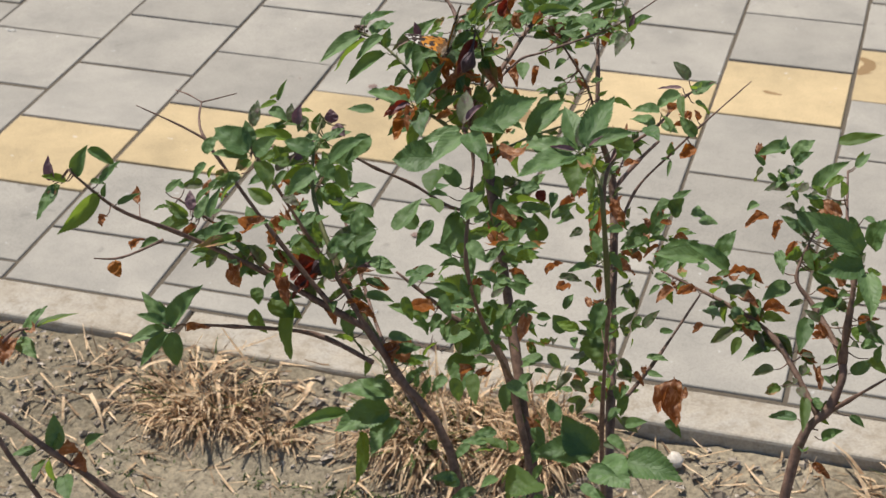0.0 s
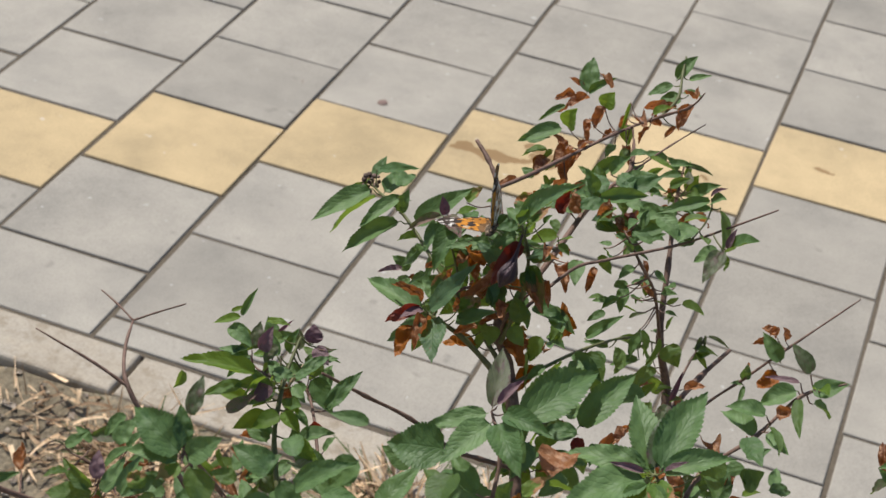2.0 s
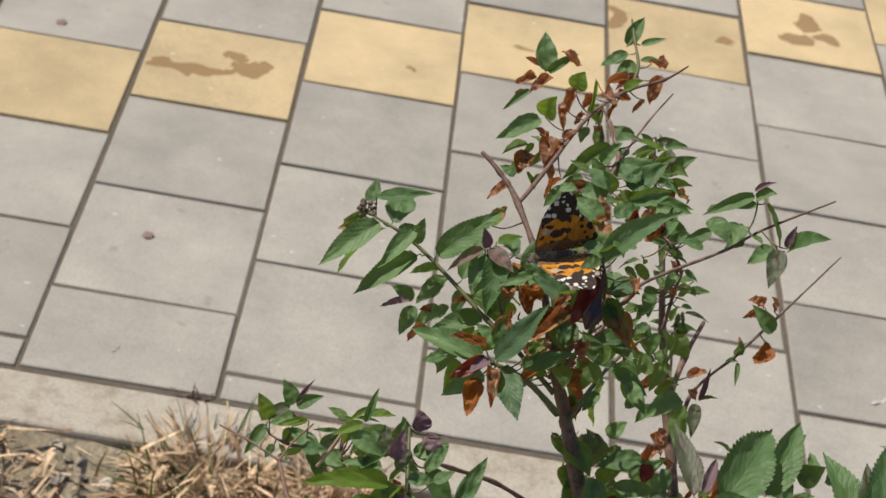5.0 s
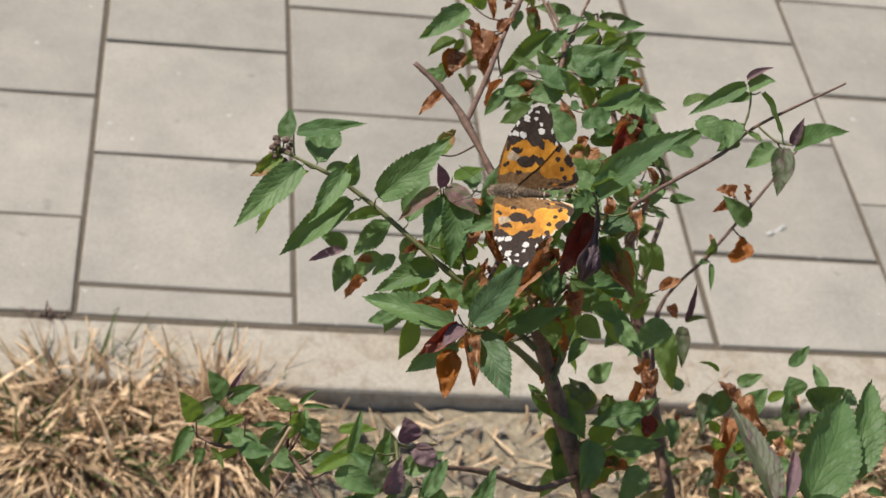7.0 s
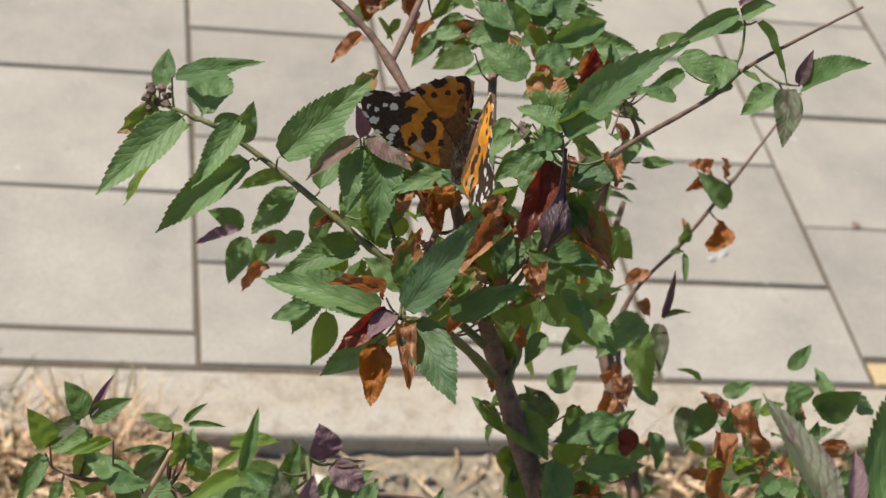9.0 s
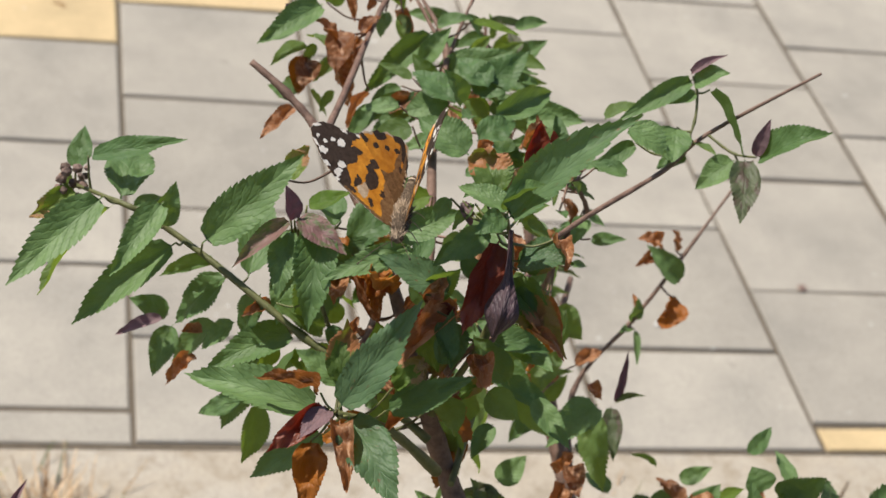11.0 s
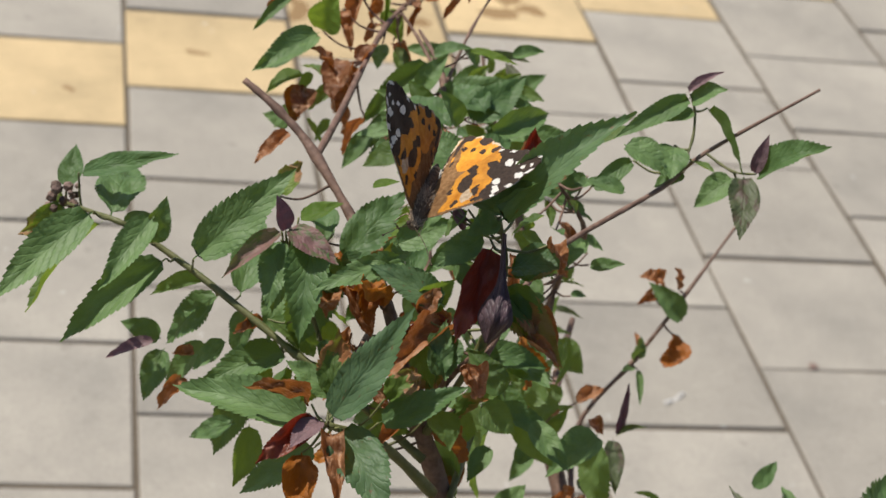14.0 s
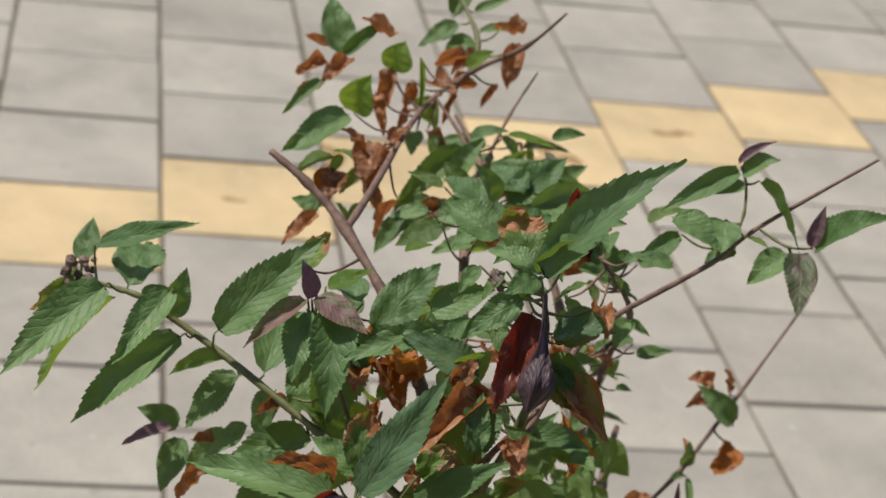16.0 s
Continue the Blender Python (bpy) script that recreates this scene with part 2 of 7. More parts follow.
PEBBLE = plain_material("pale_stone", (0.36, 0.32, 0.27), (0.55, 0.50, 0.43), 150, 0.85, 0.25, 0.4)
PAPER = plain_material("white_paper", (0.70, 0.69, 0.66), (0.84, 0.83, 0.80), 200, 0.8, 0.2, 0.2)
BUD = plain_material("bud_scales", (0.10, 0.06, 0.05), (0.24, 0.17, 0.14), 400, 0.7, 0.3, 0.5)


# ---- mesh helpers ----
def part(name, bm, material, parent=None, label=""):
    me = bpy.data.meshes.new(name)
    bm.to_mesh(me)
    bm.free()
    return attach(name, me, material, parent, label)


def attach(name, me, material, parent=None, label=""):
    if material and not me.materials:
        me.materials.append(material)
    ob = new(name, me)
    ob.parent = parent
    if label:
        tagged(ob, label)
    return ob


def from_lists(name, verts, faces, smooth=True):
    me = bpy.data.meshes.new(name)
    me.from_pydata(verts, [], faces)
    if smooth:
        me.polygons.foreach_set("use_smooth", [True] * len(faces))
    me.update()
    return me


def slab_mesh(name, w, d, h, bevel=0.0018):
    """A block with its top at z = 0, standing on -h, with a worn edge round its top."""
    v, f = [], []
    for z, k in ((-h, 0), (-bevel, 0), (-bevel * 0.3, bevel * 0.35), (0, bevel)):
        v += [(sx * (w / 2 - k), sy * (d / 2 - k), z) for sx, sy in ((-1, -1), (1, -1), (1, 1), (-1, 1))]
    for r in range(3):
        f += [(r * 4 + i, r * 4 + (i + 1) % 4, r * 4 + 4 + (i + 1) % 4, r * 4 + 4 + i) for i in range(4)]
    f += [(12, 13, 14, 15), (3, 2, 1, 0)]
    return from_lists(name, v, f, False)


def tube(bm, points, radii, sides=7, bumpy=0.0, rng=None):
    """A bent, tapered tube along points, smoothed between them."""
    pts = [Vector(p) for p in points]
    path, rads = [], []
    for i in range(len(pts) - 1):
        a, b = pts[max(i - 1, 0)], pts[min(i + 2, len(pts) - 1)]
        for k in range(5):
            t = k / 5
            p0, p1 = pts[i], pts[i + 1]
            m0, m1 = (p1 - a) / 2, (b - p0) / 2
            h = (2 * t**3 - 3 * t**2 + 1) * p0 + (t**3 - 2 * t**2 + t) * m0 + (-2 * t**3 + 3 * t**2) * p1 + (t**3 - t**2) * m1
            path.append(h)
            rads.append(radii[i] * (1 - t) + radii[i + 1] * t)
    path.append(pts[-1])
    rads.append(radii[-1])
    rings = []
    for i, p in enumerate(path):
        along = (path[min(i + 1, len(path) - 1)] - path[max(i - 1, 0)]).normalized()
        side = along.orthogonal().normalized()
        if rings:
            side = (last - along * last.dot(along)).normalized()
        last = side
        up = along.cross(side)
        r = rads[i] * (1 + (rng.uniform(-bumpy, bumpy) if rng else 0))
        if rng and i % 5 == 0 and 0 < i < len(path) - 1:
            r *= 1.0 + bumpy * 1.6
        rings.append([bm.verts.new(p + (side * math.cos(a) + up * math.sin(a)) * r) for a in (2 * math.pi * k / sides for k in range(sides))])
    for r0, r1 in zip(rings, rings[1:]):
        for k in range(sides):
            bm.faces.new((r0[k], r0[(k + 1) % sides], r1[(k + 1) % sides], r1[k])).smooth = True
    bm.faces.new(rings[-1])
    bm.faces.new(rings[0][::-1])


# ---- ground ----
def ground_sheet():
    """One sheet of soil to the horizon, fine near the bed, with the paving's bed sunk into it."""
    rng = random.Random(3)
    xs = sorted({-400.0, -60.0, -12.0, -4.0, 4.0, 12.0, 60.0, 400.0} | {round(-1.6 + 0.02 * i, 3) for i in range(176)})
    ys = sorted({-400.0, -60.0, -12.0, -4.0, -2.6, 12.0, 60.0, 400.0} | {round(-1.9 + 0.02 * i, 3) for i in range(93)})
    verts, faces = [], []
    for y in ys:
        for x in xs:
            z = -0.040
            up = 0.034 if x < -0.05 else 0.034 - 0.012 * min(1, (x + 0.05) / 0.3)
            if abs(x) < 2 and -2 < y < -0.06:
                n = noise.noise(Vector((x * 5, y * 5, 0.3))) * 0.009 + noise.noise(Vector((x * 19, y * 19, 1.3))) * 0.005 + noise.noise(Vector((x * 60, y * 60, 4.3))) * 0.0025
                z += n + up * max(0, 1 - (-0.08 - y) / 0.16) - 0.02 * min(1, max(0, (-0.1 - y) / 0.6))
            if y > -0.055:
                z = -0.085
            verts.append((x, y, z))
    nx = len(xs)
    for j in range(len(ys) - 1):
        for i in range(nx - 1):
            faces.append((j * nx + i, j * nx + i + 1, (j + 1) * nx + i + 1, (j + 1) * nx + i))
    ob = attach("ground", from_lists("ground", verts, faces), SOIL)
    return tagged(ob, "bare dry grey-brown soil with grit and litter", "ground", kind="structure")


def soil_height(x, y):
    up = 0.034 if x < -0.05 else 0.034 - 0.012 * min(1, (x + 0.05) / 0.3)
    return -0.040 + up * max(0, 1 - (-0.08 - y) / 0.16) - 0.02 * min(1, max(0, (-0.1 - y) / 0.6))


def litter():
    """Loose chips and bits of straw on the soil."""
    rng = random.Random(11)
    chips, straws = ([], []), ([], [])
    for _ in range(3200):
        x, y = rng.uniform(-1.3, 1.4), -0.085 - abs(rng.gauss(0, 0.28))
        s = rng.uniform(0.0015, 0.0055) * (1 if rng.random() < 0.93 else 1.9)
        z = soil_height(x, y) + 0.001
        turn = Matrix.Rotation(rng.uniform(0, 6.28), 3, "Z") @ Matrix.Rotation(rng.uniform(-0.5, 0.5), 3, "X")
        base = len(chips[0])
        for sx, sy, sz in ((-1, -.7, 0), (1, -.6, 0.1), (0.8, 0.9, 0), (-0.9, 0.7, .1), (-0.5, -.4, .8), (0.6, 0.3, .7)):
            chips[0].append(tuple(Vector((x, y, z)) + turn @ Vector((sx * s * rng.uniform(.6, 1.2), sy * s * .8, sz * s * .7))))
        chips[1].extend([(base, base + 1, base + 5, base + 4), (base + 1, base + 2, base + 5), (base + 2, base + 3, base + 4, base + 5), (base + 3, base, base + 4)])
    for _ in range(2000):
        x, y = rng.uniform(-1.2, 1.3), -0.09 - abs(rng.gauss(0, 0.2))
        z = soil_height(x, y) + 0.002 + rng.uniform(0, .003)
        blade(straws, Vector((x, y, z)), Vector((rng.uniform(-1, 1), rng.uniform(-1, 1), rng.uniform(-.12, .2))).normalized(), rng.uniform(0.012, 0.05), rng.uniform(0.0006, 0.0017), rng.uniform(-.3, .3), rng)
    for _ in range(260):
        x, y = rng.choice((-0.30, -0.22, 0.02, 0.13, 0.6, 0.75)) + rng.gauss(0, 0.06), -0.09 - abs(rng.gauss(0, 0.06))
        blade(straws, Vector((x, y, soil_height(x, y) + rng.uniform(0.004, 0.03))), Vector((rng.uniform(-1, 1), rng.uniform(-1, 0.5), rng.uniform(-0.3, 0.5))).normalized(), rng.uniform(0.02, 0.06), rng.uniform(0.0014, 0.0030), rng.uniform(-0.3, 1.2), rng)
    weeds = ([], [])
    for _ in range(420):
        x, y = rng.uniform(-0.34, 0.05), -0.235 - abs(rng.gauss(0, 0.035))
        blade(weeds, Vector((x, y, soil_height(x, y) - 0.002)), Vector((rng.uniform(-1, 1), rng.uniform(-1, 1), rng.uniform(0.3, 1.2))).normalized(), rng.uniform(0.006, 0.016), rng.uniform(0.0007, 0.0018), rng.uniform(0.2, 1.4), rng)
    tagged(attach("seedling_weeds", from_lists("seedling_weeds", *weeds), FRESH_GRASS), "tiny green weed seedlings sprouting from dry soil", "weed", kind="stuff")
    ob = attach("gravel_chips", from_lists("gravel_chips", *chips, smooth=False), CHIPS)
    tagged(ob, "pale stone chips scattered on dry soil", "gravel", kind="stuff")
    ob = attach("straw_litter", from_lists("straw_litter", *straws), STRAW)
    tagged(ob, "loose dry straw lying on the soil", "straw", kind="stuff")


def blade(lists, root, way, length, width, bend, rng, seg=4):
    """One grass blade or straw, a folded strip that bends as it goes."""
    verts, faces = lists
    side = way.cross(Vector((0, 0, 1)))
    side = side.normalized() if side.length > 0.05 else Vector((1, 0, 0))
    p, w = root.copy(), way.copy()
    base = len(verts)
    twist = rng.uniform(-.8, .8)
    for k in range(seg + 1):
        taper = width * (1 - 0.75 * (k / seg) ** 2)
        s = side * math.cos(twist * k / seg) + w.cross(side) * math.sin(twist * k / seg)
        fold = w.cross(s).normalized() * taper * 0.5
        verts.extend([tuple(p - s * taper), tuple(p + fold), tuple(p + s * taper)])
        p = p + w * (length / seg)
        w = (w + Vector((0, 0, -bend)) / seg + Vector((rng.uniform(-1, 1), rng.uniform(-1, 1), rng.uniform(-1, 1))) * 0.11).normalized()
    for k in range(seg):
        a = base + 3 * k
        faces.extend([(a, a + 1, a + 4, a + 3), (a + 1, a + 2, a + 5, a + 4)])


def pebbles():
    """A few larger pale stones on the soil."""
    for x, y, r in ((-0.077, -0.125, 0.0075), (0.297, -0.113, 0.0100), (-0.063, -0.157, 0.0060), (0.259, -0.108, 0.0050)):
        bm = bmesh.new()
        bmesh.ops.create_icosphere(bm, subdivisions=2, radius=r)
        for v in bm.verts:
            v.co += v.co.normalized() * noise.noise(v.co * 110 + Vector((x * 30, y * 30, 0))) * r * 0.5
            v.co.z *= 0.65
        stone = part("pebble", bm, PEBBLE)
        for face in stone.data.polygons:
            face.use_smooth = True
        stone.location = (x, y, soil_height(x, y) + r * 0.25)
        tagged(stone, "pale rounded pebble lying on dry soil", "pebble", "pebbles on the soil")


def dry_tuft(x, y, radius, n, height, seed, green=0.05, label="", lean=(0, 0)):
    """A tuft of dead grass with a few green blades, grown in rings from its crown."""
    rng = random.Random(seed)
    dry, fresh = ([], []), ([], [])
    for _ in range(int(n * 1.5)):
        a, r = rng.uniform(0, 6.283), radius * math.sqrt(rng.random()) * 0.75
        out = Vector((math.cos(a), math.sin(a), 0))
        root = Vector((x, y, soil_height(x, y) - 0.004)) + out * r
        tilt = rng.uniform(0.2, 2.4) * (0.4 + 1.1 * r / radius)
        way = (Vector((0, 0, 1)) + out * tilt + Vector((lean[0], lean[1], 0)) + Vector((rng.uniform(-1, 1), rng.uniform(-1, 1), rng.uniform(-0.4, 0.2))) * 1.0).normalized()
        is_green = rng.random() < green
        blade(fresh if is_green else dry, root, way, height * rng.uniform(0.35, 1.25), (rng.uniform(0.0006, 0.0013) if rng.random() < 0.7 else rng.uniform(0.0013, 0.0028)) if not is_green else rng.uniform(0.0008, 0.0016), rng.uniform(0.5, 2.6) if not is_green else rng.uniform(0, .5), rng, 5)
    ob = attach("dry_grass_tuft", from_lists("dry_grass_tuft", *dry), STRAW)
    tagged(ob, label, "grass", kind="stuff")
    if fresh[0]:
        attach("green_blades", from_lists("green_blades", *fresh), FRESH_GRASS, ob, "thin green living blades")
    return ob


# ---- shrubs ----
def leaf_mesh(name, material, droop, fold, curl=0.0, wrinkle=0.0, seed=0, teeth=0.055, rows=54, cross=8, bow=0.0, curl_tip=0.0):
    """A blade of unit length and width along +y: pointed oval, saw-toothed edge, folded at the midrib, arched, bowed to one side."""
    rng = random.Random(seed)
    verts, faces = [], []
    off = rng.uniform(0, 20)
    for j in range(rows + 1):
        y = j / rows
        half = 1.53 * y**0.62 * (1 - y) ** 1.12 if 0 < j < rows else 0.006
        tooth = teeth * (-1.0, 0.3, 1.0)[j % 3] * min(1, 4 * y)
        if y < 0.05:
            half = 0.018
        arch = droop * (y - y * y) * 0.75
        side = bow * (y - y * y) * 4
        for i in range(cross + 1):
            u = 2 * i / cross - 1
            x, z = u * half * (1 + tooth * (abs(u) > 0.99)), abs(u) ** 1.3 * half * fold
            if curl:
                a = x * curl * 2
                x, z = math.sin(a) / (curl * 2), (1 - math.cos(a)) / (curl * 2) + z * 0.3
            if wrinkle:
                q = Vector((x * 3.1 + off, y * 3.1, seed * 1.7))
                x += noise.noise(q) * wrinkle * 0.6
                z += noise.noise(q * 1.7 + Vector((9, 0, 0))) * wrinkle
            lean = 0.02 * (abs(u) > 0.99) * (j % 3 == 2)
            wave = math.sin(y * 17 + off + (3 if u > 0 else 0)) * 0.008 * abs(u)
            end, z = y + lean, z + arch + wave
            if curl_tip and y > 0.58:
                a = (y - 0.58) * curl_tip
                r = 1 / curl_tip
                end, z = 0.58 + math.sin(a) * (r - z), z + (1 - math.cos(a)) * (r - z)
            verts.append((x + side, end, z))
    for j in range(rows):
        for i in range(cross):
            a = j * (cross + 1) + i
            faces.append((a, a + 1, a + cross + 2, a + cross + 1))
    me = from_lists(name, verts, faces)
    me.materials.append(material)
    return me


def shrivelled_mesh(name, material, rows=30, sides=28):
    """A leaf dried into a hanging pouch of unit length and width: fat near +y 0.2, drawn out to a stalk at +y 1, with deep folds."""
    verts, faces = [], []
    for j in range(rows + 1):
        y = j / rows
        r = 0.46 * math.exp(-(((y - 0.24) / (0.17 if y < 0.24 else 0.26)) ** 2)) + 0.075 * min(1, y * 12)
        bend = 0.16 * math.sin(y * 4.0)
        for i in range(sides):
            a = 2 * math.pi * i / sides
            k = r * (1 + 0.15 * math.sin(7 * a + 4 * y) + 0.10 * math.sin(11 * a - 6 * y + 1) + 0.12 * noise.noise(Vector((math.cos(a) * 2, math.sin(a) * 2, y * 4))))
            verts.append((math.cos(a) * k + bend, y, math.sin(a) * k * 0.8))
    for j in range(rows):
        for i in range(sides):
            a, b = j * sides + i, j * sides + (i + 1) % sides
            faces.append((a, b, b + sides, a + sides))
    faces.append(tuple(range(sides))[::-1])
    me = from_lists(name, verts, faces)
    me.materials.append(material)
    return me


LEAF_MESHES = {}
for kind, mat in LEAF_MATS.items():
    if kind == "o":
        LEAF_MESHES[kind] = [leaf_mesh("dead_leaf", mat, d, 0.3, c, w, 50 + i, 0.03) for i, (d, c, w) in enumerate(((0.3, 0.7, 0.20), (0.5, 0.9, 0.24)))]
    elif kind in "dr":
        LEAF_MESHES[kind] = [leaf_mesh("dead_leaf", mat, d, 0.5, c, w, 40 + i, 0.03) for i, (d, c, w) in enumerate(((0.5, 1.1, 0.20), (0.9, 1.8, 0.26), (-0.6, 1.5, 0.24), (0.4, 0.9, 0.18), (1.2, 2.2, 0.28), (0.7, 1.4, 0.22)))]
    elif kind == "c":
        LEAF_MESHES[kind] = [shrivelled_mesh("shrivelled_leaf", mat)]
    elif kind in "yb":
        LEAF_MESHES[kind] = [leaf_mesh("leaf", mat, d, f, 0.0, w, 30 + i, curl_tip=c) for i, (d, f, w, c) in enumerate(((0.25, 0.25, 0.10, 3.5), (0.4, 0.4, 0.14, 6.0), (0.1, 0.3, 0.16, 8.5), (0.3, 0.35, 0.12, 2.0)))]
    else:
        LEAF_MESHES[kind] = [leaf_mesh("leaf", mat, d, f, 0.0, w, 10 + i, bow=c) for i, (d, f, w, c) in enumerate(((0.25, 0.25, 0.04, 0.03), (0.45, 0.35, 0.06, -0.05), (0.1, 0.15, 0.06, 0.06), (0.6, 0.42, 0.05, -0.02), (0.35, 0.22, 0.09, 0.0)))]
TO_VIEW = Vector((-0.05, -0.62, 0.62)).normalized()
LEAF_NAMES = {"d": "dead_leaf", "r": "dead_leaf", "o": "dead_leaf", "c": "dead_leaf", "p": "young_leaf", "k": "young_leaf"}


def put_leaf(parent, kind, base, tip, width, rng, flat=0.4):
    base, tip = Vector(base), Vector(tip)
    along = tip - base
    length = along.length
    y = along.normalized()
    up = TO_VIEW * (1 - flat) + Vector((0, 0, 1)) * flat + Vector((rng.uniform(-1, 1), rng.uniform(-1, 1), rng.uniform(-1, 1))) * 0.26
    if kind == "s":
        up += Vector((rng.uniform(-1, 1), rng.uniform(-0.4, 1), -0.2)) * 0.9
    z = up - y * up.dot(y)
    z = z.normalized() if z.length > 0.05 else y.orthogonal().normalized()
    x = y.cross(z)
    wide = width * 1.05
    if kind in "droc":
        wide *= 1.12 if kind != "c" else 0.85
    m = Matrix((x * wide, y * length * 1.08, z * (length * 0.5 + wide * 0.5))).transposed().to_4x4()
    m.translation = base
    ob = new(LEAF_NAMES.get(kind, "leaf"), rng.choice(LEAF_MESHES[kind]))
    ob.parent = parent
    ob.matrix_local = m
    return ob


PERCH = Vector((0.206, -0.700, 0.750))


def stalks(ob_bm, leaves, points, radius=0.00028):
    """Short stalks from the leaf bases to the nearest place of the branch."""
    pts = [Vector(p) for p in points]
    for _, base, _, _ in leaves:
        b = Vector(base)
        best = None
        for p, q in zip(pts, pts[1:]):
            t = max(0, min(1, (b - p).dot(q - p) / max((q - p).length_squared, 1e-9)))
            c = p.lerp(q, t)
            if best is None or (c - b).length < (best - b).length:
                best = c
        if 0.002 < (best - b).length < 0.018:
            mid = best.lerp(b, 0.55) + Vector((0, 0, -0.15 * (best - b).length))
            tube(ob_bm, [best, mid, b], [radius * 1.7, radius * 1.2, radius], 5)


def leafy(shrub, name, points, radii, groups, seed, material=None, extra=0, size=(0.014, 0.028), kinds="ggggsgm", spread=0.012, label="", clouds=(), bare=0):
    """A branch with its own leaves, their stalks, and smaller leaves filling in along it."""
    rng = random.Random(seed + 500)
    bm = bmesh.new()
    tube(bm, points, radii, 7, 0.16, rng)
    leaves = [l for g in groups for l in g]
    pts = [Vector(p) for p in points]
    for i in range(extra):
        k = rng.randrange(len(pts) - 1 - bare)
        p = pts[k].lerp(pts[k + 1], rng.random())
        away = Vector((rng.uniform(-1, 1), rng.uniform(-1, 1), rng.uniform(-0.6, 0.9))).normalized()
        base = p + away * rng.uniform(0.002, spread)
        way = (away + Vector((0, 0, rng.uniform(-0.7, 0.3)))).normalized()
        s = rng.uniform(*size)
        leaves.append((rng.choice(kinds), base, base + way * s, s * rng.uniform(0.38, 0.55)))
    for place, radius, count in clouds:
        for i in range(count):
            base = Vector(place) + Vector((rng.gauss(0, 0.5), rng.gauss(0, 0.5), rng.gauss(0, 0.5))) * radius
            if (base + shrub.location - PERCH).length < 0.026:
                continue
            way = ((base - Vector(place)).normalized() * 0.7 + Vector((rng.uniform(-1, 1), rng.uniform(-1, 1), rng.uniform(-0.9, 0.5)))).normalized()
            s = rng.uniform(*size)
            leaves.append((rng.choice(kinds), base, base + way * s, s * rng.uniform(0.38, 0.55)))
    stalks(bm, leaves, points)
    ob = part(name, bm, material or BARK, shrub, label)
    for kind, base, tip, width in leaves:
        put_leaf(ob, kind, base, tip, width, rng)
    return ob


LEFT_BRANCH = [
    ("g", (0.132, -0.652, 0.712), (0.109, -0.669, 0.696), 0.011),
    ("s", (0.135, -0.649, 0.707), (0.117, -0.663, 0.688), 0.008),
    ("g", (0.128, -0.636, 0.714), (0.152, -0.644, 0.726), 0.007),
    ("g", (0.137, -0.648, 0.709), (0.143, -0.620, 0.706), 0.013),
    ("g", (0.125, -0.631, 0.706), (0.127, -0.621, 0.713), 0.007),
    ("y", (0.124, -0.634, 0.703), (0.119, -0.632, 0.705), 0.004),
    ("y", (0.125, -0.636, 0.703), (0.111, -0.645, 0.695), 0.006),
    ("g", (0.148, -0.655, 0.713), (0.135, -0.672, 0.702), 0.008),
    ("g", (0.148, -0.653, 0.703), (0.151, -0.651, 0.716), 0.007),
    ("g", (0.140, -0.652, 0.709), (0.149, -0.641, 0.704), 0.004),
    ("g", (0.152, -0.660, 0.703), (0.127, -0.668, 0.682), 0.010),
    ("s", (0.164, -0.660, 0.697), (0.150, -0.654, 0.687), 0.005),
]
LEFT_BRANCH_LOW = [
    ("g", (0.159, -0.661, 0.704), (0.183, -0.653, 0.727), 0.012),
    ("g", (0.173, -0.659, 0.691), (0.180, -0.630, 0.698), 0.010),
    ("g", (0.167, -0.659, 0.691), (0.155, -0.658, 0.674), 0.010),
    ("g", (0.154, -0.641, 0.662), (0.143, -0.638, 0.665), 0.007),
    ("p", (0.152, -0.646, 0.665), (0.139, -0.648, 0.660), 0.004),
    ("g", (0.155, -0.643, 0.660), (0.150, -0.652, 0.649), 0.008),
    ("d", (0.163, -0.652, 0.666), (0.157, -0.652, 0.665), 0.004),
    ("d", (0.162, -0.649, 0.654), (0.154, -0.654, 0.647), 0.005),
    ("g", (0.167, -0.651, 0.668), (0.157, -0.642, 0.646), 0.008),
    ("g", (0.186, -0.670, 0.681), (0.163, -0.678, 0.674), 0.010),
    ("g", (0.178, -0.666, 0.668), (0.171, -0.663, 0.639), 0.010),
    ("g", (0.174, -0.674, 0.658), (0.163, -0.668, 0.648), 0.006),
]
PURPLE_SHOOT = [
    ("p", (0.180, -0.679, 0.726), (0.177, -0.677, 0.735), 0.005),
    ("k", (0.179, -0.679, 0.726), (0.165, -0.688, 0.718), 0.005),
    ("g", (0.181, -0.676, 0.722), (0.179, -0.682, 0.704), 0.009),
    ("k", (0.181, -0.678, 0.727), (0.192, -0.689, 0.724), 0.008),
    ("g", (0.192, -0.677, 0.715), (0.187, -0.676, 0.689), 0.013),
    ("g", (0.188, -0.675, 0.715), (0.197, -0.678, 0.706), 0.009),
    ("g", (0.175, -0.670, 0.694), (0.172, -0.669, 0.679), 0.008),
    ("g", (0.185, -0.670, 0.697), (0.193, -0.671, 0.681), 0.010),
    ("g", (0.193, -0.676, 0.724), (0.188, -0.664, 0.722), 0.008),
]
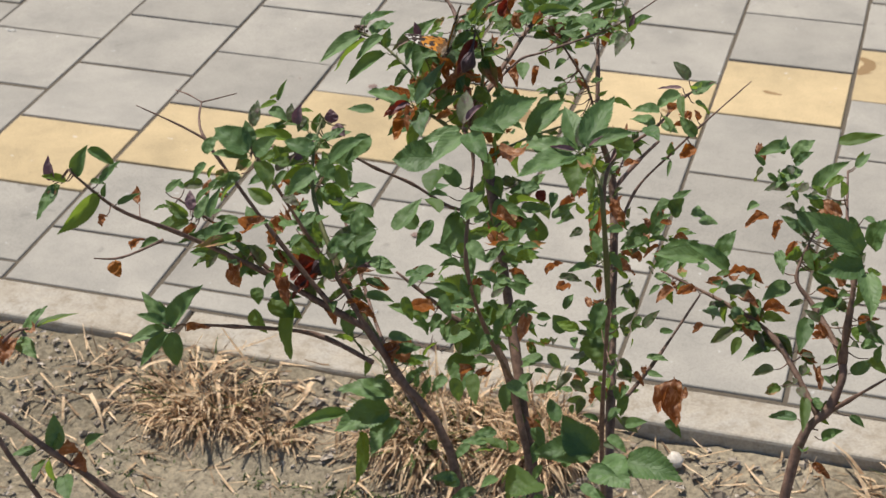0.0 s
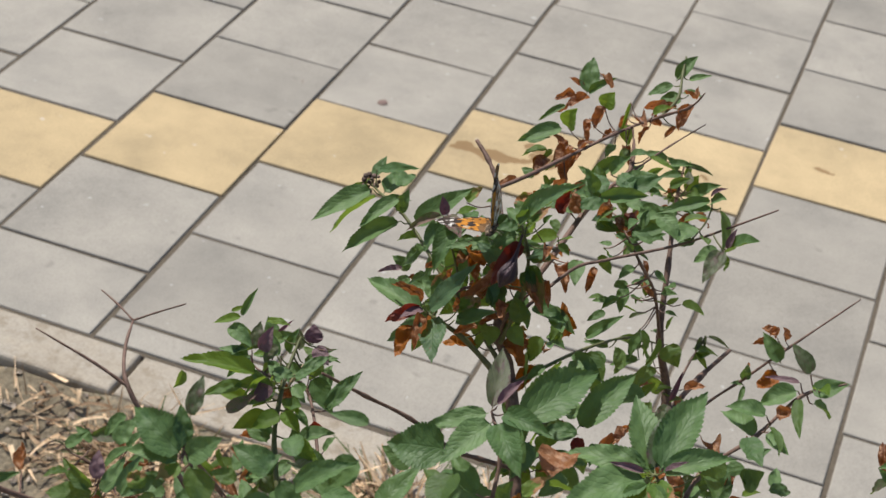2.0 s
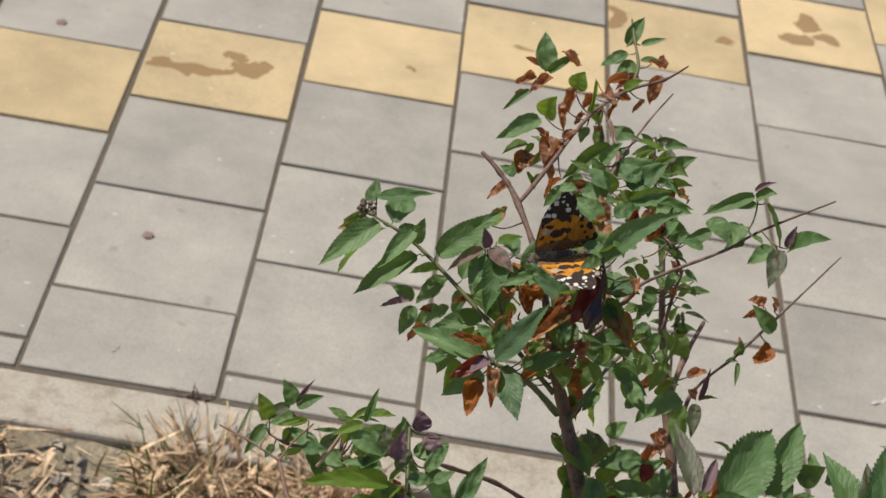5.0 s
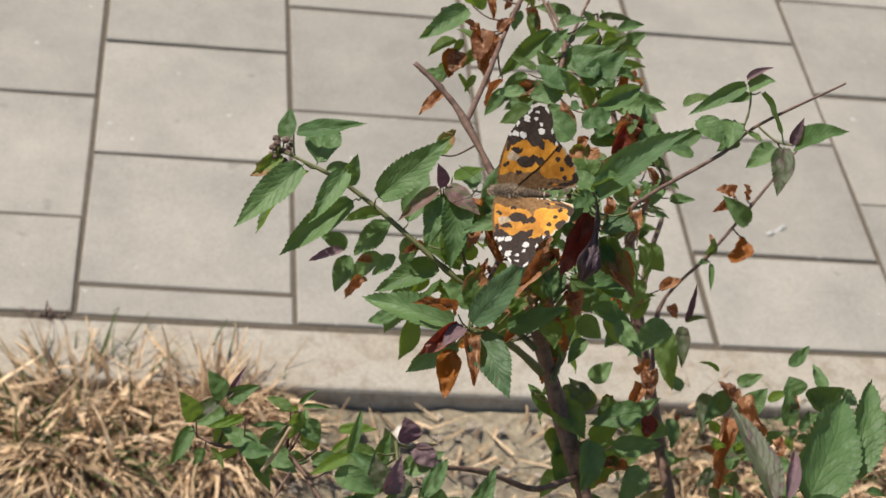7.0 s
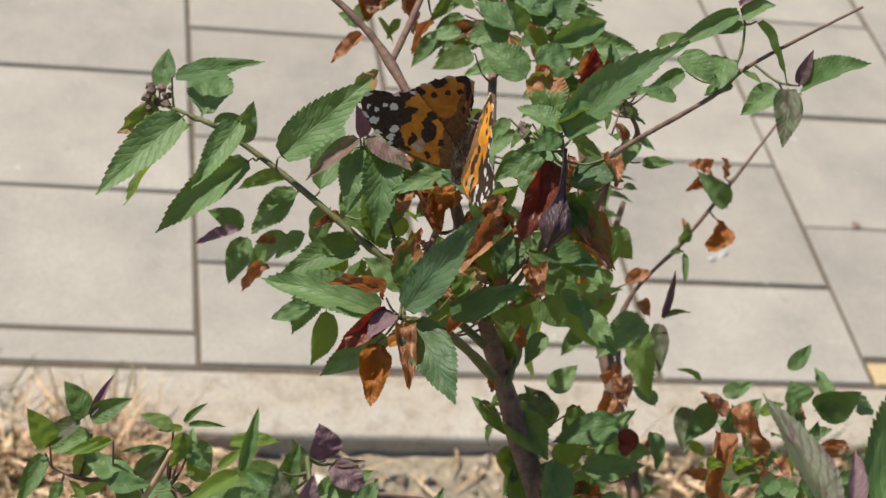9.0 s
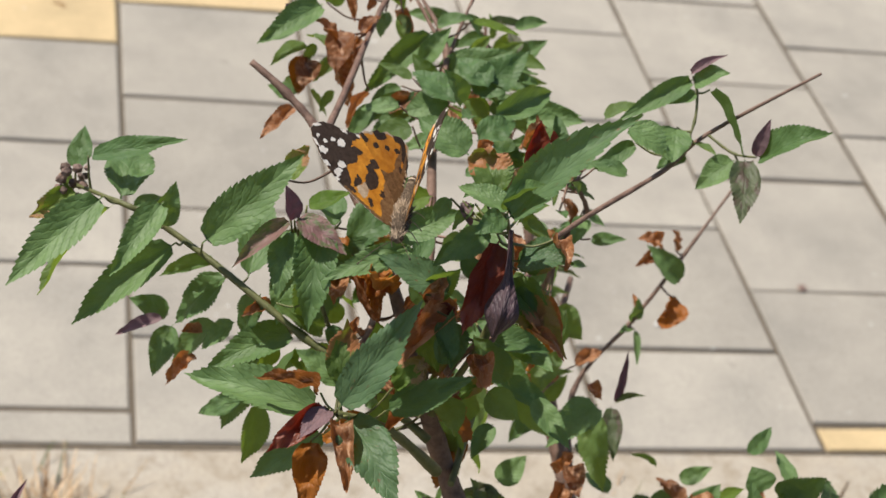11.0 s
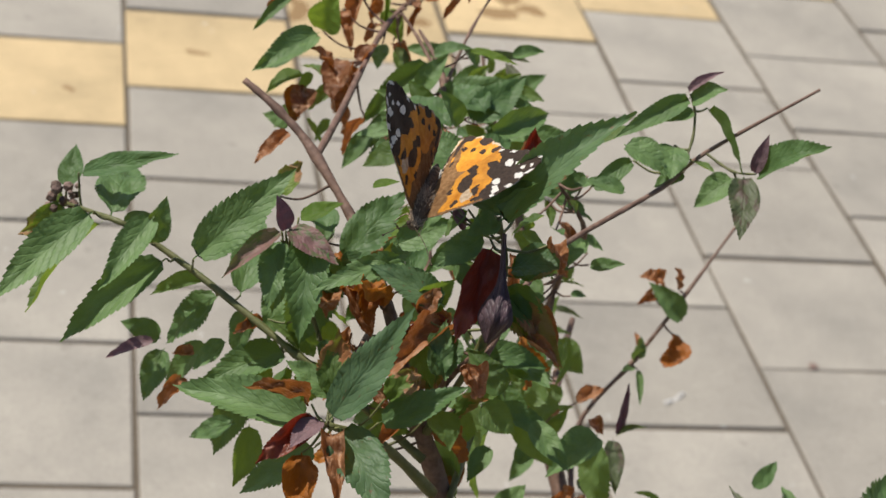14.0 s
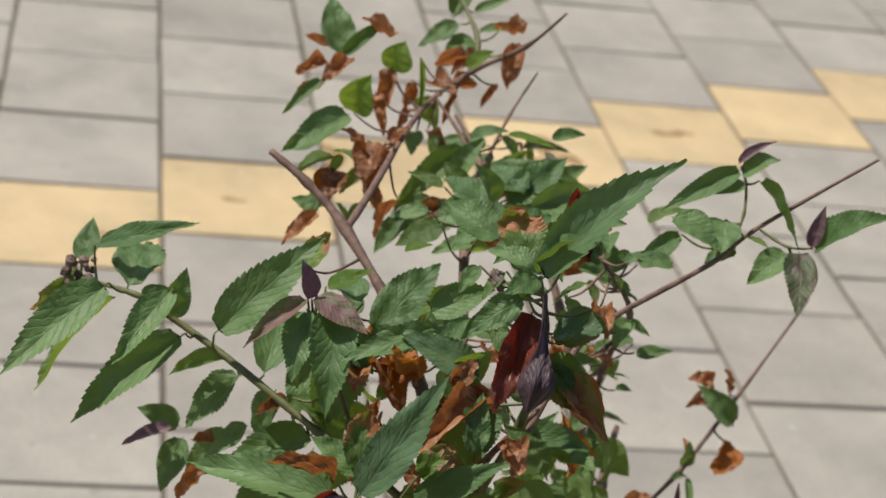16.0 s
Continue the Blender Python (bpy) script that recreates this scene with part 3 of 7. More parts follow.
FRONT_SHOOT = [
    ("e", (0.190, -0.722, 0.699), (0.207, -0.714, 0.726), 0.011),
    ("g", (0.186, -0.720, 0.696), (0.155, -0.707, 0.696), 0.012),
    ("y", (0.192, -0.711, 0.699), (0.194, -0.702, 0.708), 0.010),
    ("g", (0.191, -0.710, 0.698), (0.184, -0.701, 0.698), 0.006),
    ("g", (0.203, -0.720, 0.697), (0.222, -0.722, 0.710), 0.008),
    ("e", (0.193, -0.721, 0.696), (0.202, -0.746, 0.691), 0.013),
    ("g", (0.188, -0.720, 0.689), (0.172, -0.720, 0.674), 0.009),
    ("o", (0.184, -0.724, 0.690), (0.182, -0.739, 0.682), 0.008),
    ("d", (0.191, -0.723, 0.697), (0.191, -0.741, 0.691), 0.007),
    ("r", (0.187, -0.720, 0.698), (0.173, -0.730, 0.693), 0.007),
    ("d", (0.186, -0.717, 0.700), (0.170, -0.718, 0.706), 0.004),
    ("p", (0.188, -0.722, 0.699), (0.180, -0.731, 0.698), 0.006),
]
FRONT_SHOOT_INNER = [
    ("y", (0.207, -0.712, 0.699), (0.216, -0.713, 0.710), 0.007),
    ("d", (0.194, -0.704, 0.709), (0.195, -0.706, 0.716), 0.005),
    ("g", (0.211, -0.687, 0.724), (0.188, -0.694, 0.719), 0.007),
    ("e", (0.220, -0.698, 0.718), (0.202, -0.691, 0.724), 0.009),
    ("d", (0.202, -0.680, 0.713), (0.201, -0.691, 0.710), 0.006),
    ("d", (0.195, -0.677, 0.707), (0.192, -0.687, 0.706), 0.007),
    ("d", (0.223, -0.699, 0.713), (0.205, -0.712, 0.706), 0.008),
    ("g", (0.218, -0.704, 0.714), (0.219, -0.715, 0.708), 0.009),
    ("d", (0.226, -0.715, 0.712), (0.226, -0.725, 0.710), 0.006),
    ("s", (0.205, -0.698, 0.684), (0.217, -0.696, 0.675), 0.009),
    ("d", (0.212, -0.709, 0.690), (0.204, -0.720, 0.690), 0.005),
    ("s", (0.185, -0.680, 0.684), (0.172, -0.677, 0.669), 0.010),
]
RIGHT_CLUSTER = [
    ("c", (0.224, -0.727, 0.728), (0.228, -0.713, 0.748), 0.0075),
    ("r", (0.227, -0.706, 0.742), (0.219, -0.719, 0.724), 0.0085),
    ("e", (0.232, -0.709, 0.738), (0.243, -0.716, 0.743), 0.010),
    ("d", (0.240, -0.710, 0.746), (0.241, -0.720, 0.745), 0.005),
    ("b", (0.232, -0.707, 0.732), (0.245, -0.721, 0.718), 0.008),
    ("e", (0.225, -0.714, 0.754), (0.250, -0.714, 0.784), 0.011),
    ("b", (0.225, -0.702, 0.753), (0.222, -0.687, 0.760), 0.011),
    ("g", (0.227, -0.709, 0.753), (0.216, -0.701, 0.754), 0.007),
    ("g", (0.227, -0.709, 0.753), (0.230, -0.719, 0.768), 0.006),
    ("g", (0.225, -0.712, 0.754), (0.217, -0.718, 0.753), 0.006),
    ("g", (0.224, -0.707, 0.746), (0.213, -0.709, 0.738), 0.007),
    ("y", (0.228, -0.704, 0.751), (0.234, -0.692, 0.755), 0.006),
]
BACK_CLUSTER = [
    ("g", (0.230, -0.655, 0.733), (0.218, -0.643, 0.736), 0.011),
    ("g", (0.240, -0.597, 0.713), (0.229, -0.582, 0.714), 0.012),
    ("g", (0.247, -0.588, 0.711), (0.265, -0.576, 0.720), 0.011),
    ("d", (0.250, -0.640, 0.727), (0.252, -0.641, 0.737), 0.008),
    ("g", (0.243, -0.626, 0.727), (0.264, -0.609, 0.726), 0.008),
    ("g", (0.237, -0.637, 0.726), (0.249, -0.628, 0.727), 0.009),
    ("g", (0.260, -0.601, 0.716), (0.279, -0.598, 0.712), 0.006),
    ("g", (0.235, -0.587, 0.708), (0.218, -0.589, 0.697), 0.009),
    ("g", (0.230, -0.577, 0.703), (0.212, -0.580, 0.692), 0.006),
    ("g", (0.252, -0.588, 0.714), (0.245, -0.574, 0.715), 0.010),
    ("d", (0.221, -0.587, 0.702), (0.233, -0.586, 0.708), 0.006),
    ("g", (0.257, -0.637, 0.717), (0.275, -0.637, 0.708), 0.006),
]
RIGHT_BRANCH = [
    ("g", (0.282, -0.643, 0.732), (0.270, -0.648, 0.726), 0.005),
    ("g", (0.300, -0.629, 0.746), (0.278, -0.638, 0.737), 0.006),
    ("g", (0.300, -0.630, 0.745), (0.307, -0.635, 0.752), 0.007),
    ("p", (0.299, -0.628, 0.747), (0.306, -0.632, 0.756), 0.003),
    ("s", (0.305, -0.631, 0.744), (0.312, -0.649, 0.734), 0.013),
    ("g", (0.295, -0.638, 0.735), (0.291, -0.651, 0.732), 0.010),
    ("g", (0.301, -0.632, 0.743), (0.292, -0.635, 0.741), 0.004),
    ("g", (0.298, -0.643, 0.729), (0.290, -0.645, 0.725), 0.006),
    ("s", (0.301, -0.639, 0.731), (0.305, -0.647, 0.732), 0.006),
]
RIGHT_BRANCH_END = [
    ("g", (0.316, -0.653, 0.734), (0.329, -0.662, 0.750), 0.010),
    ("p", (0.315, -0.652, 0.735), (0.317, -0.650, 0.746), 0.004),
    ("m", (0.313, -0.650, 0.733), (0.309, -0.667, 0.724), 0.009),
    ("g", (0.311, -0.648, 0.731), (0.301, -0.651, 0.723), 0.008),
    ("s", (0.314, -0.646, 0.729), (0.315, -0.647, 0.720), 0.006),
]
RIGHT_TWIG = [
    ("g", (0.350, -0.557, 0.615), (0.337, -0.551, 0.626), 0.009),
    ("d", (0.344, -0.546, 0.623), (0.335, -0.545, 0.626), 0.007),
    ("d", (0.349, -0.547, 0.623), (0.346, -0.547, 0.631), 0.006),
    ("d", (0.341, -0.547, 0.618), (0.333, -0.555, 0.621), 0.006),
    ("o", (0.349, -0.560, 0.610), (0.342, -0.570, 0.604), 0.010),
    ("g", (0.333, -0.564, 0.601), (0.333, -0.563, 0.611), 0.006),
    ("d", (0.334, -0.563, 0.603), (0.333, -0.558, 0.609), 0.003),
    ("g", (0.334, -0.566, 0.599), (0.334, -0.576, 0.591), 0.003),
    ("g", (0.333, -0.565, 0.599), (0.327, -0.569, 0.600), 0.003),
    ("p", (0.303, -0.635, 0.624), (0.305, -0.629, 0.640), 0.003),
    ("m", (0.302, -0.635, 0.623), (0.301, -0.650, 0.614), 0.007),
    ("m", (0.303, -0.635, 0.624), (0.310, -0.639, 0.631), 0.003),
]
RIGHT_LOW = [
    ("g", (0.291, -0.648, 0.635), (0.274, -0.660, 0.629), 0.011),
    ("s", (0.293, -0.642, 0.627), (0.296, -0.659, 0.610), 0.011),
    ("s", (0.276, -0.638, 0.639), (0.267, -0.622, 0.638), 0.008),
    ("g", (0.267, -0.645, 0.642), (0.254, -0.642, 0.641), 0.011),
    ("s", (0.249, -0.669, 0.655), (0.248, -0.675, 0.633), 0.014),
    ("s", (0.258, -0.660, 0.653), (0.271, -0.665, 0.638), 0.009),
    ("s", (0.235, -0.682, 0.666), (0.237, -0.688, 0.645), 0.013),
    ("s", (0.227, -0.687, 0.688), (0.225, -0.688, 0.671), 0.011),
    ("g", (0.264, -0.656, 0.629), (0.273, -0.645, 0.630), 0.006),
    ("s", (0.287, -0.610, 0.645), (0.284, -0.619, 0.632), 0.004),
    ("d", (0.284, -0.646, 0.603), (0.290, -0.643, 0.608), 0.008),
    ("m", (0.246, -0.678, 0.629), (0.249, -0.689, 0.627), 0.011),
]
TOP_BRANCH = [
    ("l", (0.205, -0.544, 0.716), (0.208, -0.545, 0.729), 0.011),
    ("g", (0.203, -0.549, 0.718), (0.183, -0.561, 0.710), 0.009),
    ("l", (0.219, -0.522, 0.722), (0.222, -0.519, 0.731), 0.010),
    ("d", (0.218, -0.521, 0.723), (0.217, -0.531, 0.713), 0.007),
    ("g", (0.204, -0.505, 0.719), (0.201, -0.488, 0.732), 0.011),
    ("g", (0.205, -0.505, 0.719), (0.218, -0.502, 0.731), 0.005),
    ("d", (0.210, -0.501, 0.731), (0.220, -0.513, 0.732), 0.005),
    ("d", (0.202, -0.503, 0.721), (0.192, -0.501, 0.724), 0.003),
    ("d", (0.199, -0.509, 0.719), (0.189, -0.515, 0.716), 0.006),
    ("d", (0.207, -0.510, 0.720), (0.197, -0.521, 0.716), 0.006),
    ("g", (0.197, -0.521, 0.717), (0.185, -0.529, 0.708), 0.004),
]
TOP_BRANCH_MID = [
    ("d", (0.208, -0.554, 0.708), (0.200, -0.555, 0.715), 0.006),
    ("d", (0.209, -0.553, 0.711), (0.207, -0.567, 0.704), 0.009),
    ("d", (0.215, -0.550, 0.708), (0.210, -0.560, 0.696), 0.008),
    ("s", (0.199, -0.558, 0.707), (0.187, -0.564, 0.703), 0.007),
    ("d", (0.199, -0.560, 0.704), (0.197, -0.568, 0.698), 0.008),
    ("l", (0.230, -0.507, 0.722), (0.230, -0.520, 0.706), 0.002),
    ("l", (0.231, -0.513, 0.711), (0.236, -0.522, 0.704), 0.008),
    ("s", (0.236, -0.523, 0.702), (0.236, -0.532, 0.695), 0.006),
    ("g", (0.229, -0.526, 0.704), (0.227, -0.534, 0.699), 0.006),
    ("d", (0.226, -0.523, 0.710), (0.222, -0.529, 0.706), 0.006),
    ("d", (0.236, -0.502, 0.711), (0.242, -0.514, 0.713), 0.008),
    ("d", (0.242, -0.503, 0.712), (0.250, -0.509, 0.715), 0.007),
    ("d", (0.216, -0.579, 0.705), (0.210, -0.584, 0.694), 0.003),
    ("d", (0.192, -0.588, 0.703), (0.182, -0.595, 0.696), 0.005),
]
TOP_SHOOT = [
    ("g", (0.248, -0.478, 0.724), (0.235, -0.479, 0.715), 0.007),
    ("g", (0.254, -0.481, 0.719), (0.243, -0.486, 0.716), 0.010),
    ("d", (0.250, -0.492, 0.718), (0.237, -0.500, 0.717), 0.006),
    ("d", (0.254, -0.492, 0.719), (0.243, -0.502, 0.715), 0.006),
    ("g", (0.254, -0.480, 0.722), (0.266, -0.487, 0.726), 0.004),
    ("d", (0.259, -0.490, 0.727), (0.266, -0.500, 0.734), 0.008),
    ("d", (0.264, -0.502, 0.728), (0.260, -0.511, 0.716), 0.008),
    ("g", (0.247, -0.467, 0.722), (0.254, -0.454, 0.733), 0.008),
    ("d", (0.258, -0.506, 0.714), (0.253, -0.508, 0.706), 0.003),
    ("g", (0.254, -0.468, 0.725), (0.266, -0.468, 0.731), 0.004),
]
BACK_SHOOT = [
    ("g", (0.241, -0.548, 0.710), (0.221, -0.554, 0.689), 0.008),
    ("g", (0.242, -0.548, 0.711), (0.253, -0.549, 0.716), 0.006),
    ("l", (0.253, -0.549, 0.715), (0.268, -0.554, 0.714), 0.004),
    ("g", (0.241, -0.563, 0.703), (0.263, -0.564, 0.713), 0.011),
    ("g", (0.236, -0.561, 0.705), (0.244, -0.557, 0.716), 0.007),
    ("g", (0.228, -0.572, 0.703), (0.218, -0.574, 0.693), 0.006),
    ("g", (0.251, -0.574, 0.709), (0.269, -0.577, 0.713), 0.007),
    ("g", (0.239, -0.593, 0.711), (0.226, -0.592, 0.706), 0.010),
    ("s", (0.224, -0.611, 0.713), (0.212, -0.612, 0.707), 0.008),
    ("g", (0.253, -0.596, 0.712), (0.268, -0.600, 0.713), 0.007),
]
FRONT_SHOOT_GREY = [
    ("m", (0.258, -0.849, 0.756), (0.251, -0.817, 0.760), 0.009),
    ("g", (0.257, -0.850, 0.755), (0.235, -0.861, 0.746), 0.008),
    ("g", (0.269, -0.844, 0.750), (0.288, -0.808, 0.756), 0.018),
    ("g", (0.289, -0.827, 0.742), (0.302, -0.795, 0.751), 0.012),
    ("g", (0.260, -0.854, 0.754), (0.248, -0.875, 0.745), 0.012),
    ("g", (0.262, -0.854, 0.754), (0.278, -0.873, 0.749), 0.012),
    ("p", (0.260, -0.850, 0.759), (0.265, -0.834, 0.762), 0.004),
    ("g", (0.263, -0.851, 0.757), (0.283, -0.857, 0.759), 0.009),
    ("g", (0.246, -0.864, 0.742), (0.224, -0.867, 0.739), 0.018),
    ("s", (0.253, -0.877, 0.743), (0.253, -0.895, 0.738), 0.014),
    ("d", (0.289, -0.849, 0.746), (0.289, -0.863, 0.745), 0.016),
]
FRONT_SHOOT_HEART = [
    ("g", (0.323, -0.846, 0.748), (0.292, -0.849, 0.747), 0.012),
    ("m", (0.325, -0.845, 0.749), (0.323, -0.822, 0.760), 0.011),
    ("g", (0.327, -0.846, 0.749), (0.334, -0.810, 0.763), 0.015),
    ("g", (0.324, -0.846, 0.747), (0.309, -0.817, 0.757), 0.014),
    ("g", (0.323, -0.851, 0.749), (0.299, -0.878, 0.746), 0.016),
    ("s", (0.325, -0.853, 0.748), (0.328, -0.876, 0.738), 0.016),
    ("y", (0.327, -0.852, 0.749), (0.338, -0.874, 0.750), 0.010),
    ("g", (0.328, -0.850, 0.752), (0.352, -0.837, 0.758), 0.010),
    ("p", (0.322, -0.850, 0.750), (0.309, -0.853, 0.752), 0.003),
    ("p", (0.329, -0.849, 0.753), (0.337, -0.850, 0.761), 0.003),
    ("s", (0.342, -0.841, 0.750), (0.350, -0.855, 0.751), 0.010),
]
RIGHT_ARCH = [
    ("g", (0.357, -0.798, 0.742), (0.341, -0.784, 0.739), 0.009),
    ("g", (0.359, -0.792, 0.750), (0.343, -0.791, 0.748), 0.008),
    ("g", (0.368, -0.777, 0.756), (0.355, -0.781, 0.747), 0.009),
    ("p", (0.368, -0.775, 0.759), (0.354, -0.774, 0.756), 0.003),
    ("s", (0.369, -0.787, 0.760), (0.374, -0.805, 0.755), 0.005),
    ("g", (0.354, -0.806, 0.748), (0.363, -0.821, 0.748), 0.009),
    ("s", (0.361, -0.803, 0.754), (0.368, -0.814, 0.750), 0.006),
    ("d", (0.363, -0.792, 0.751), (0.368, -0.790, 0.756), 0.007),
    ("d", (0.341, -0.817, 0.747), (0.345, -0.828, 0.750), 0.009),
    ("g", (0.373, -0.777, 0.758), (0.386, -0.775, 0.765), 0.008),
    ("s", (0.345, -0.827, 0.752), (0.343, -0.835, 0.741), 0.011),
]
LEFT_MOUND = [
    ("g", (0.176, -0.957, 0.782), (0.156, -0.951, 0.790), 0.014),
    ("g", (0.176, -0.958, 0.781), (0.159, -0.964, 0.783), 0.008),
    ("g", (0.178, -0.957, 0.782), (0.189, -0.954, 0.792), 0.009),
    ("y", (0.177, -0.959, 0.780), (0.171, -0.966, 0.775), 0.007),
    ("y", (0.166, -0.967, 0.770), (0.160, -0.962, 0.775), 0.007),
    ("g", (0.176, -0.955, 0.785), (0.171, -0.948, 0.795), 0.007),
    ("s", (0.181, -0.959, 0.780), (0.189, -0.969, 0.770), 0.010),
    ("g", (0.188, -0.964, 0.774), (0.179, -0.967, 0.770), 0.006),
    ("g", (0.210, -0.954, 0.785), (0.194, -0.952, 0.789), 0.010),
    ("g", (0.212, -0.959, 0.779), (0.200, -0.970, 0.769), 0.009),
    ("g", (0.212, -0.955, 0.783), (0.224, -0.958, 0.774), 0.008),
    ("s", (0.224, -0.956, 0.781), (0.230, -0.962, 0.772), 0.008),
    ("g", (0.218, -0.956, 0.782), (0.236, -0.949, 0.795), 0.009),
]
PURPLE_TOP = [
    ("p", (0.161, -0.796, 0.718), (0.159, -0.792, 0.725), 0.0080),
    ("p", (0.162, -0.796, 0.717), (0.170, -0.800, 0.713), 0.0070),
    ("g", (0.159, -0.801, 0.710), (0.172, -0.795, 0.713), 0.0070),
    ("k", (0.163, -0.796, 0.717), (0.170, -0.796, 0.718), 0.0020),
    ("g", (0.165, -0.803, 0.706), (0.177, -0.809, 0.695), 0.0090),
    ("g", (0.152, -0.804, 0.709), (0.162, -0.805, 0.706), 0.0060),
    ("g", (0.152, -0.801, 0.713), (0.154, -0.797, 0.724), 0.0050),
    ("m", (0.156, -0.799, 0.715), (0.153, -0.794, 0.722), 0.0050),
    ("l", (0.138, -0.796, 0.723), (0.149, -0.797, 0.725), 0.0040),
    ("r", (0.177, -0.814, 0.688), (0.168, -0.818, 0.685), 0.0070),
    ("g", (0.168, -0.822, 0.678), (0.164, -0.819, 0.688), 0.0080),
    ("d", (0.156, -0.812, 0.696), (0.153, -0.810, 0.704), 0.0050),
    ("g", (0.162, -0.810, 0.698), (0.160, -0.815, 0.691), 0.0050),
]
LEFT_TIP_SHOOT = [
    ("p", (0.067, -0.967, 0.755), (0.064, -0.963, 0.767), 0.006),
    ("g", (0.078, -0.963, 0.757), (0.083, -0.956, 0.772), 0.008),
    ("g", (0.082, -0.954, 0.770), (0.097, -0.953, 0.761), 0.006),
    ("g", (0.090, -0.961, 0.754), (0.101, -0.956, 0.766), 0.007),
    ("s", (0.091, -0.963, 0.750), (0.074, -0.978, 0.732), 0.009),
    ("g", (0.071, -0.966, 0.754), (0.063, -0.980, 0.739), 0.008),
    ("l", (0.074, -0.965, 0.755), (0.063, -0.970, 0.759), 0.005),
    ("y", (0.068, -0.967, 0.754), (0.068, -0.972, 0.746), 0.005),
    ("g", (0.094, -0.964, 0.748), (0.095, -0.962, 0.755), 0.003),
    ("d", (0.097, -0.968, 0.740), (0.095, -0.972, 0.735), 0.005),
    ("g", (0.101, -0.964, 0.745), (0.113, -0.960, 0.751), 0.004),
    ("o", (0.103, -0.979, 0.719), (0.108, -0.983, 0.713), 0.007),
    ("d", (0.111, -0.973, 0.724), (0.117, -0.969, 0.729), 0.005),
]
LEFT_MIDDLE = [
    ("s", (0.150, -0.842, 0.663), (0.169, -0.845, 0.649), 0.014),
    ("g", (0.207, -0.850, 0.682), (0.182, -0.864, 0.663), 0.015),
    ("g", (0.206, -0.861, 0.664), (0.186, -0.867, 0.676), 0.011),
    ("g", (0.185, -0.834, 0.679), (0.167, -0.830, 0.689), 0.011),
    ("g", (0.198, -0.831, 0.678), (0.183, -0.830, 0.684), 0.009),
    ("g", (0.210, -0.832, 0.671), (0.221, -0.813, 0.683), 0.012),
    ("g", (0.178, -0.821, 0.705), (0.187, -0.805, 0.717), 0.007),
    ("g", (0.168, -0.823, 0.685), (0.182, -0.818, 0.691), 0.008),
    ("m", (0.157, -0.842, 0.679), (0.171, -0.844, 0.671), 0.010),
    ("s", (0.133, -0.837, 0.659), (0.142, -0.827, 0.667), 0.011),
    ("d", (0.141, -0.847, 0.679), (0.148, -0.852, 0.672), 0.007),
    ("g", (0.178, -0.836, 0.679), (0.199, -0.834, 0.673), 0.010),
]
LEFT_INNER = [
    ("g", (0.227, -0.884, 0.590), (0.195, -0.893, 0.594), 0.017),
    ("g", (0.225, -0.889, 0.585), (0.198, -0.906, 0.575), 0.020),
    ("g", (0.229, -0.892, 0.580), (0.222, -0.915, 0.570), 0.017),
    ("s", (0.211, -0.902, 0.575), (0.216, -0.928, 0.558), 0.010),
    ("g", (0.200, -0.891, 0.577), (0.170, -0.907, 0.571), 0.008),
]
CROWN_LOW = [
    ("g", (0.222, -0.797, 0.590), (0.197, -0.801, 0.596), 0.011),
    ("g", (0.231, -0.803, 0.578), (0.252, -0.788, 0.590), 0.021),
    ("g", (0.237, -0.801, 0.578), (0.265, -0.793, 0.578), 0.023),
    ("g", (0.245, -0.802, 0.572), (0.251, -0.824, 0.558), 0.018),
    ("d", (0.226, -0.891, 0.634), (0.238, -0.895, 0.624), 0.016),
    ("s", (0.223, -0.775, 0.585), (0.241, -0.760, 0.600), 0.022),
    ("g", (0.218, -0.758, 0.613), (0.241, -0.746, 0.622), 0.022),
    ("g", (0.199, -0.745, 0.623), (0.184, -0.746, 0.630), 0.011),
]
RIGHT_SHRUB = [
    ("g", (0.430, -0.735, 0.709), (0.411, -0.740, 0.703), 0.0091),
    ("g", (0.431, -0.738, 0.703), (0.442, -0.732, 0.713), 0.0106),
    ("g", (0.438, -0.740, 0.698), (0.424, -0.756, 0.692), 0.0106),
    ("g", (0.447, -0.755, 0.691), (0.464, -0.745, 0.708), 0.0106),
    ("s", (0.456, -0.740, 0.719), (0.481, -0.745, 0.729), 0.0076),
    ("d", (0.422, -0.747, 0.667), (0.409, -0.752, 0.660), 0.0061),
    ("g", (0.389, -0.766, 0.641), (0.358, -0.769, 0.642), 0.0114),
    ("g", (0.395, -0.765, 0.641), (0.403, -0.755, 0.657), 0.0114),
    ("g", (0.404, -0.775, 0.641), (0.378, -0.771, 0.654), 0.0106),
    ("s", (0.428, -0.795, 0.626), (0.411, -0.812, 0.621), 0.0091),
    ("g", (0.447, -0.809, 0.621), (0.423, -0.827, 0.615), 0.0106),
    ("d", (0.422, -0.804, 0.630), (0.425, -0.820, 0.625), 0.0122),
    ("g", (0.442, -0.800, 0.654), (0.429, -0.815, 0.650), 0.0099),
]
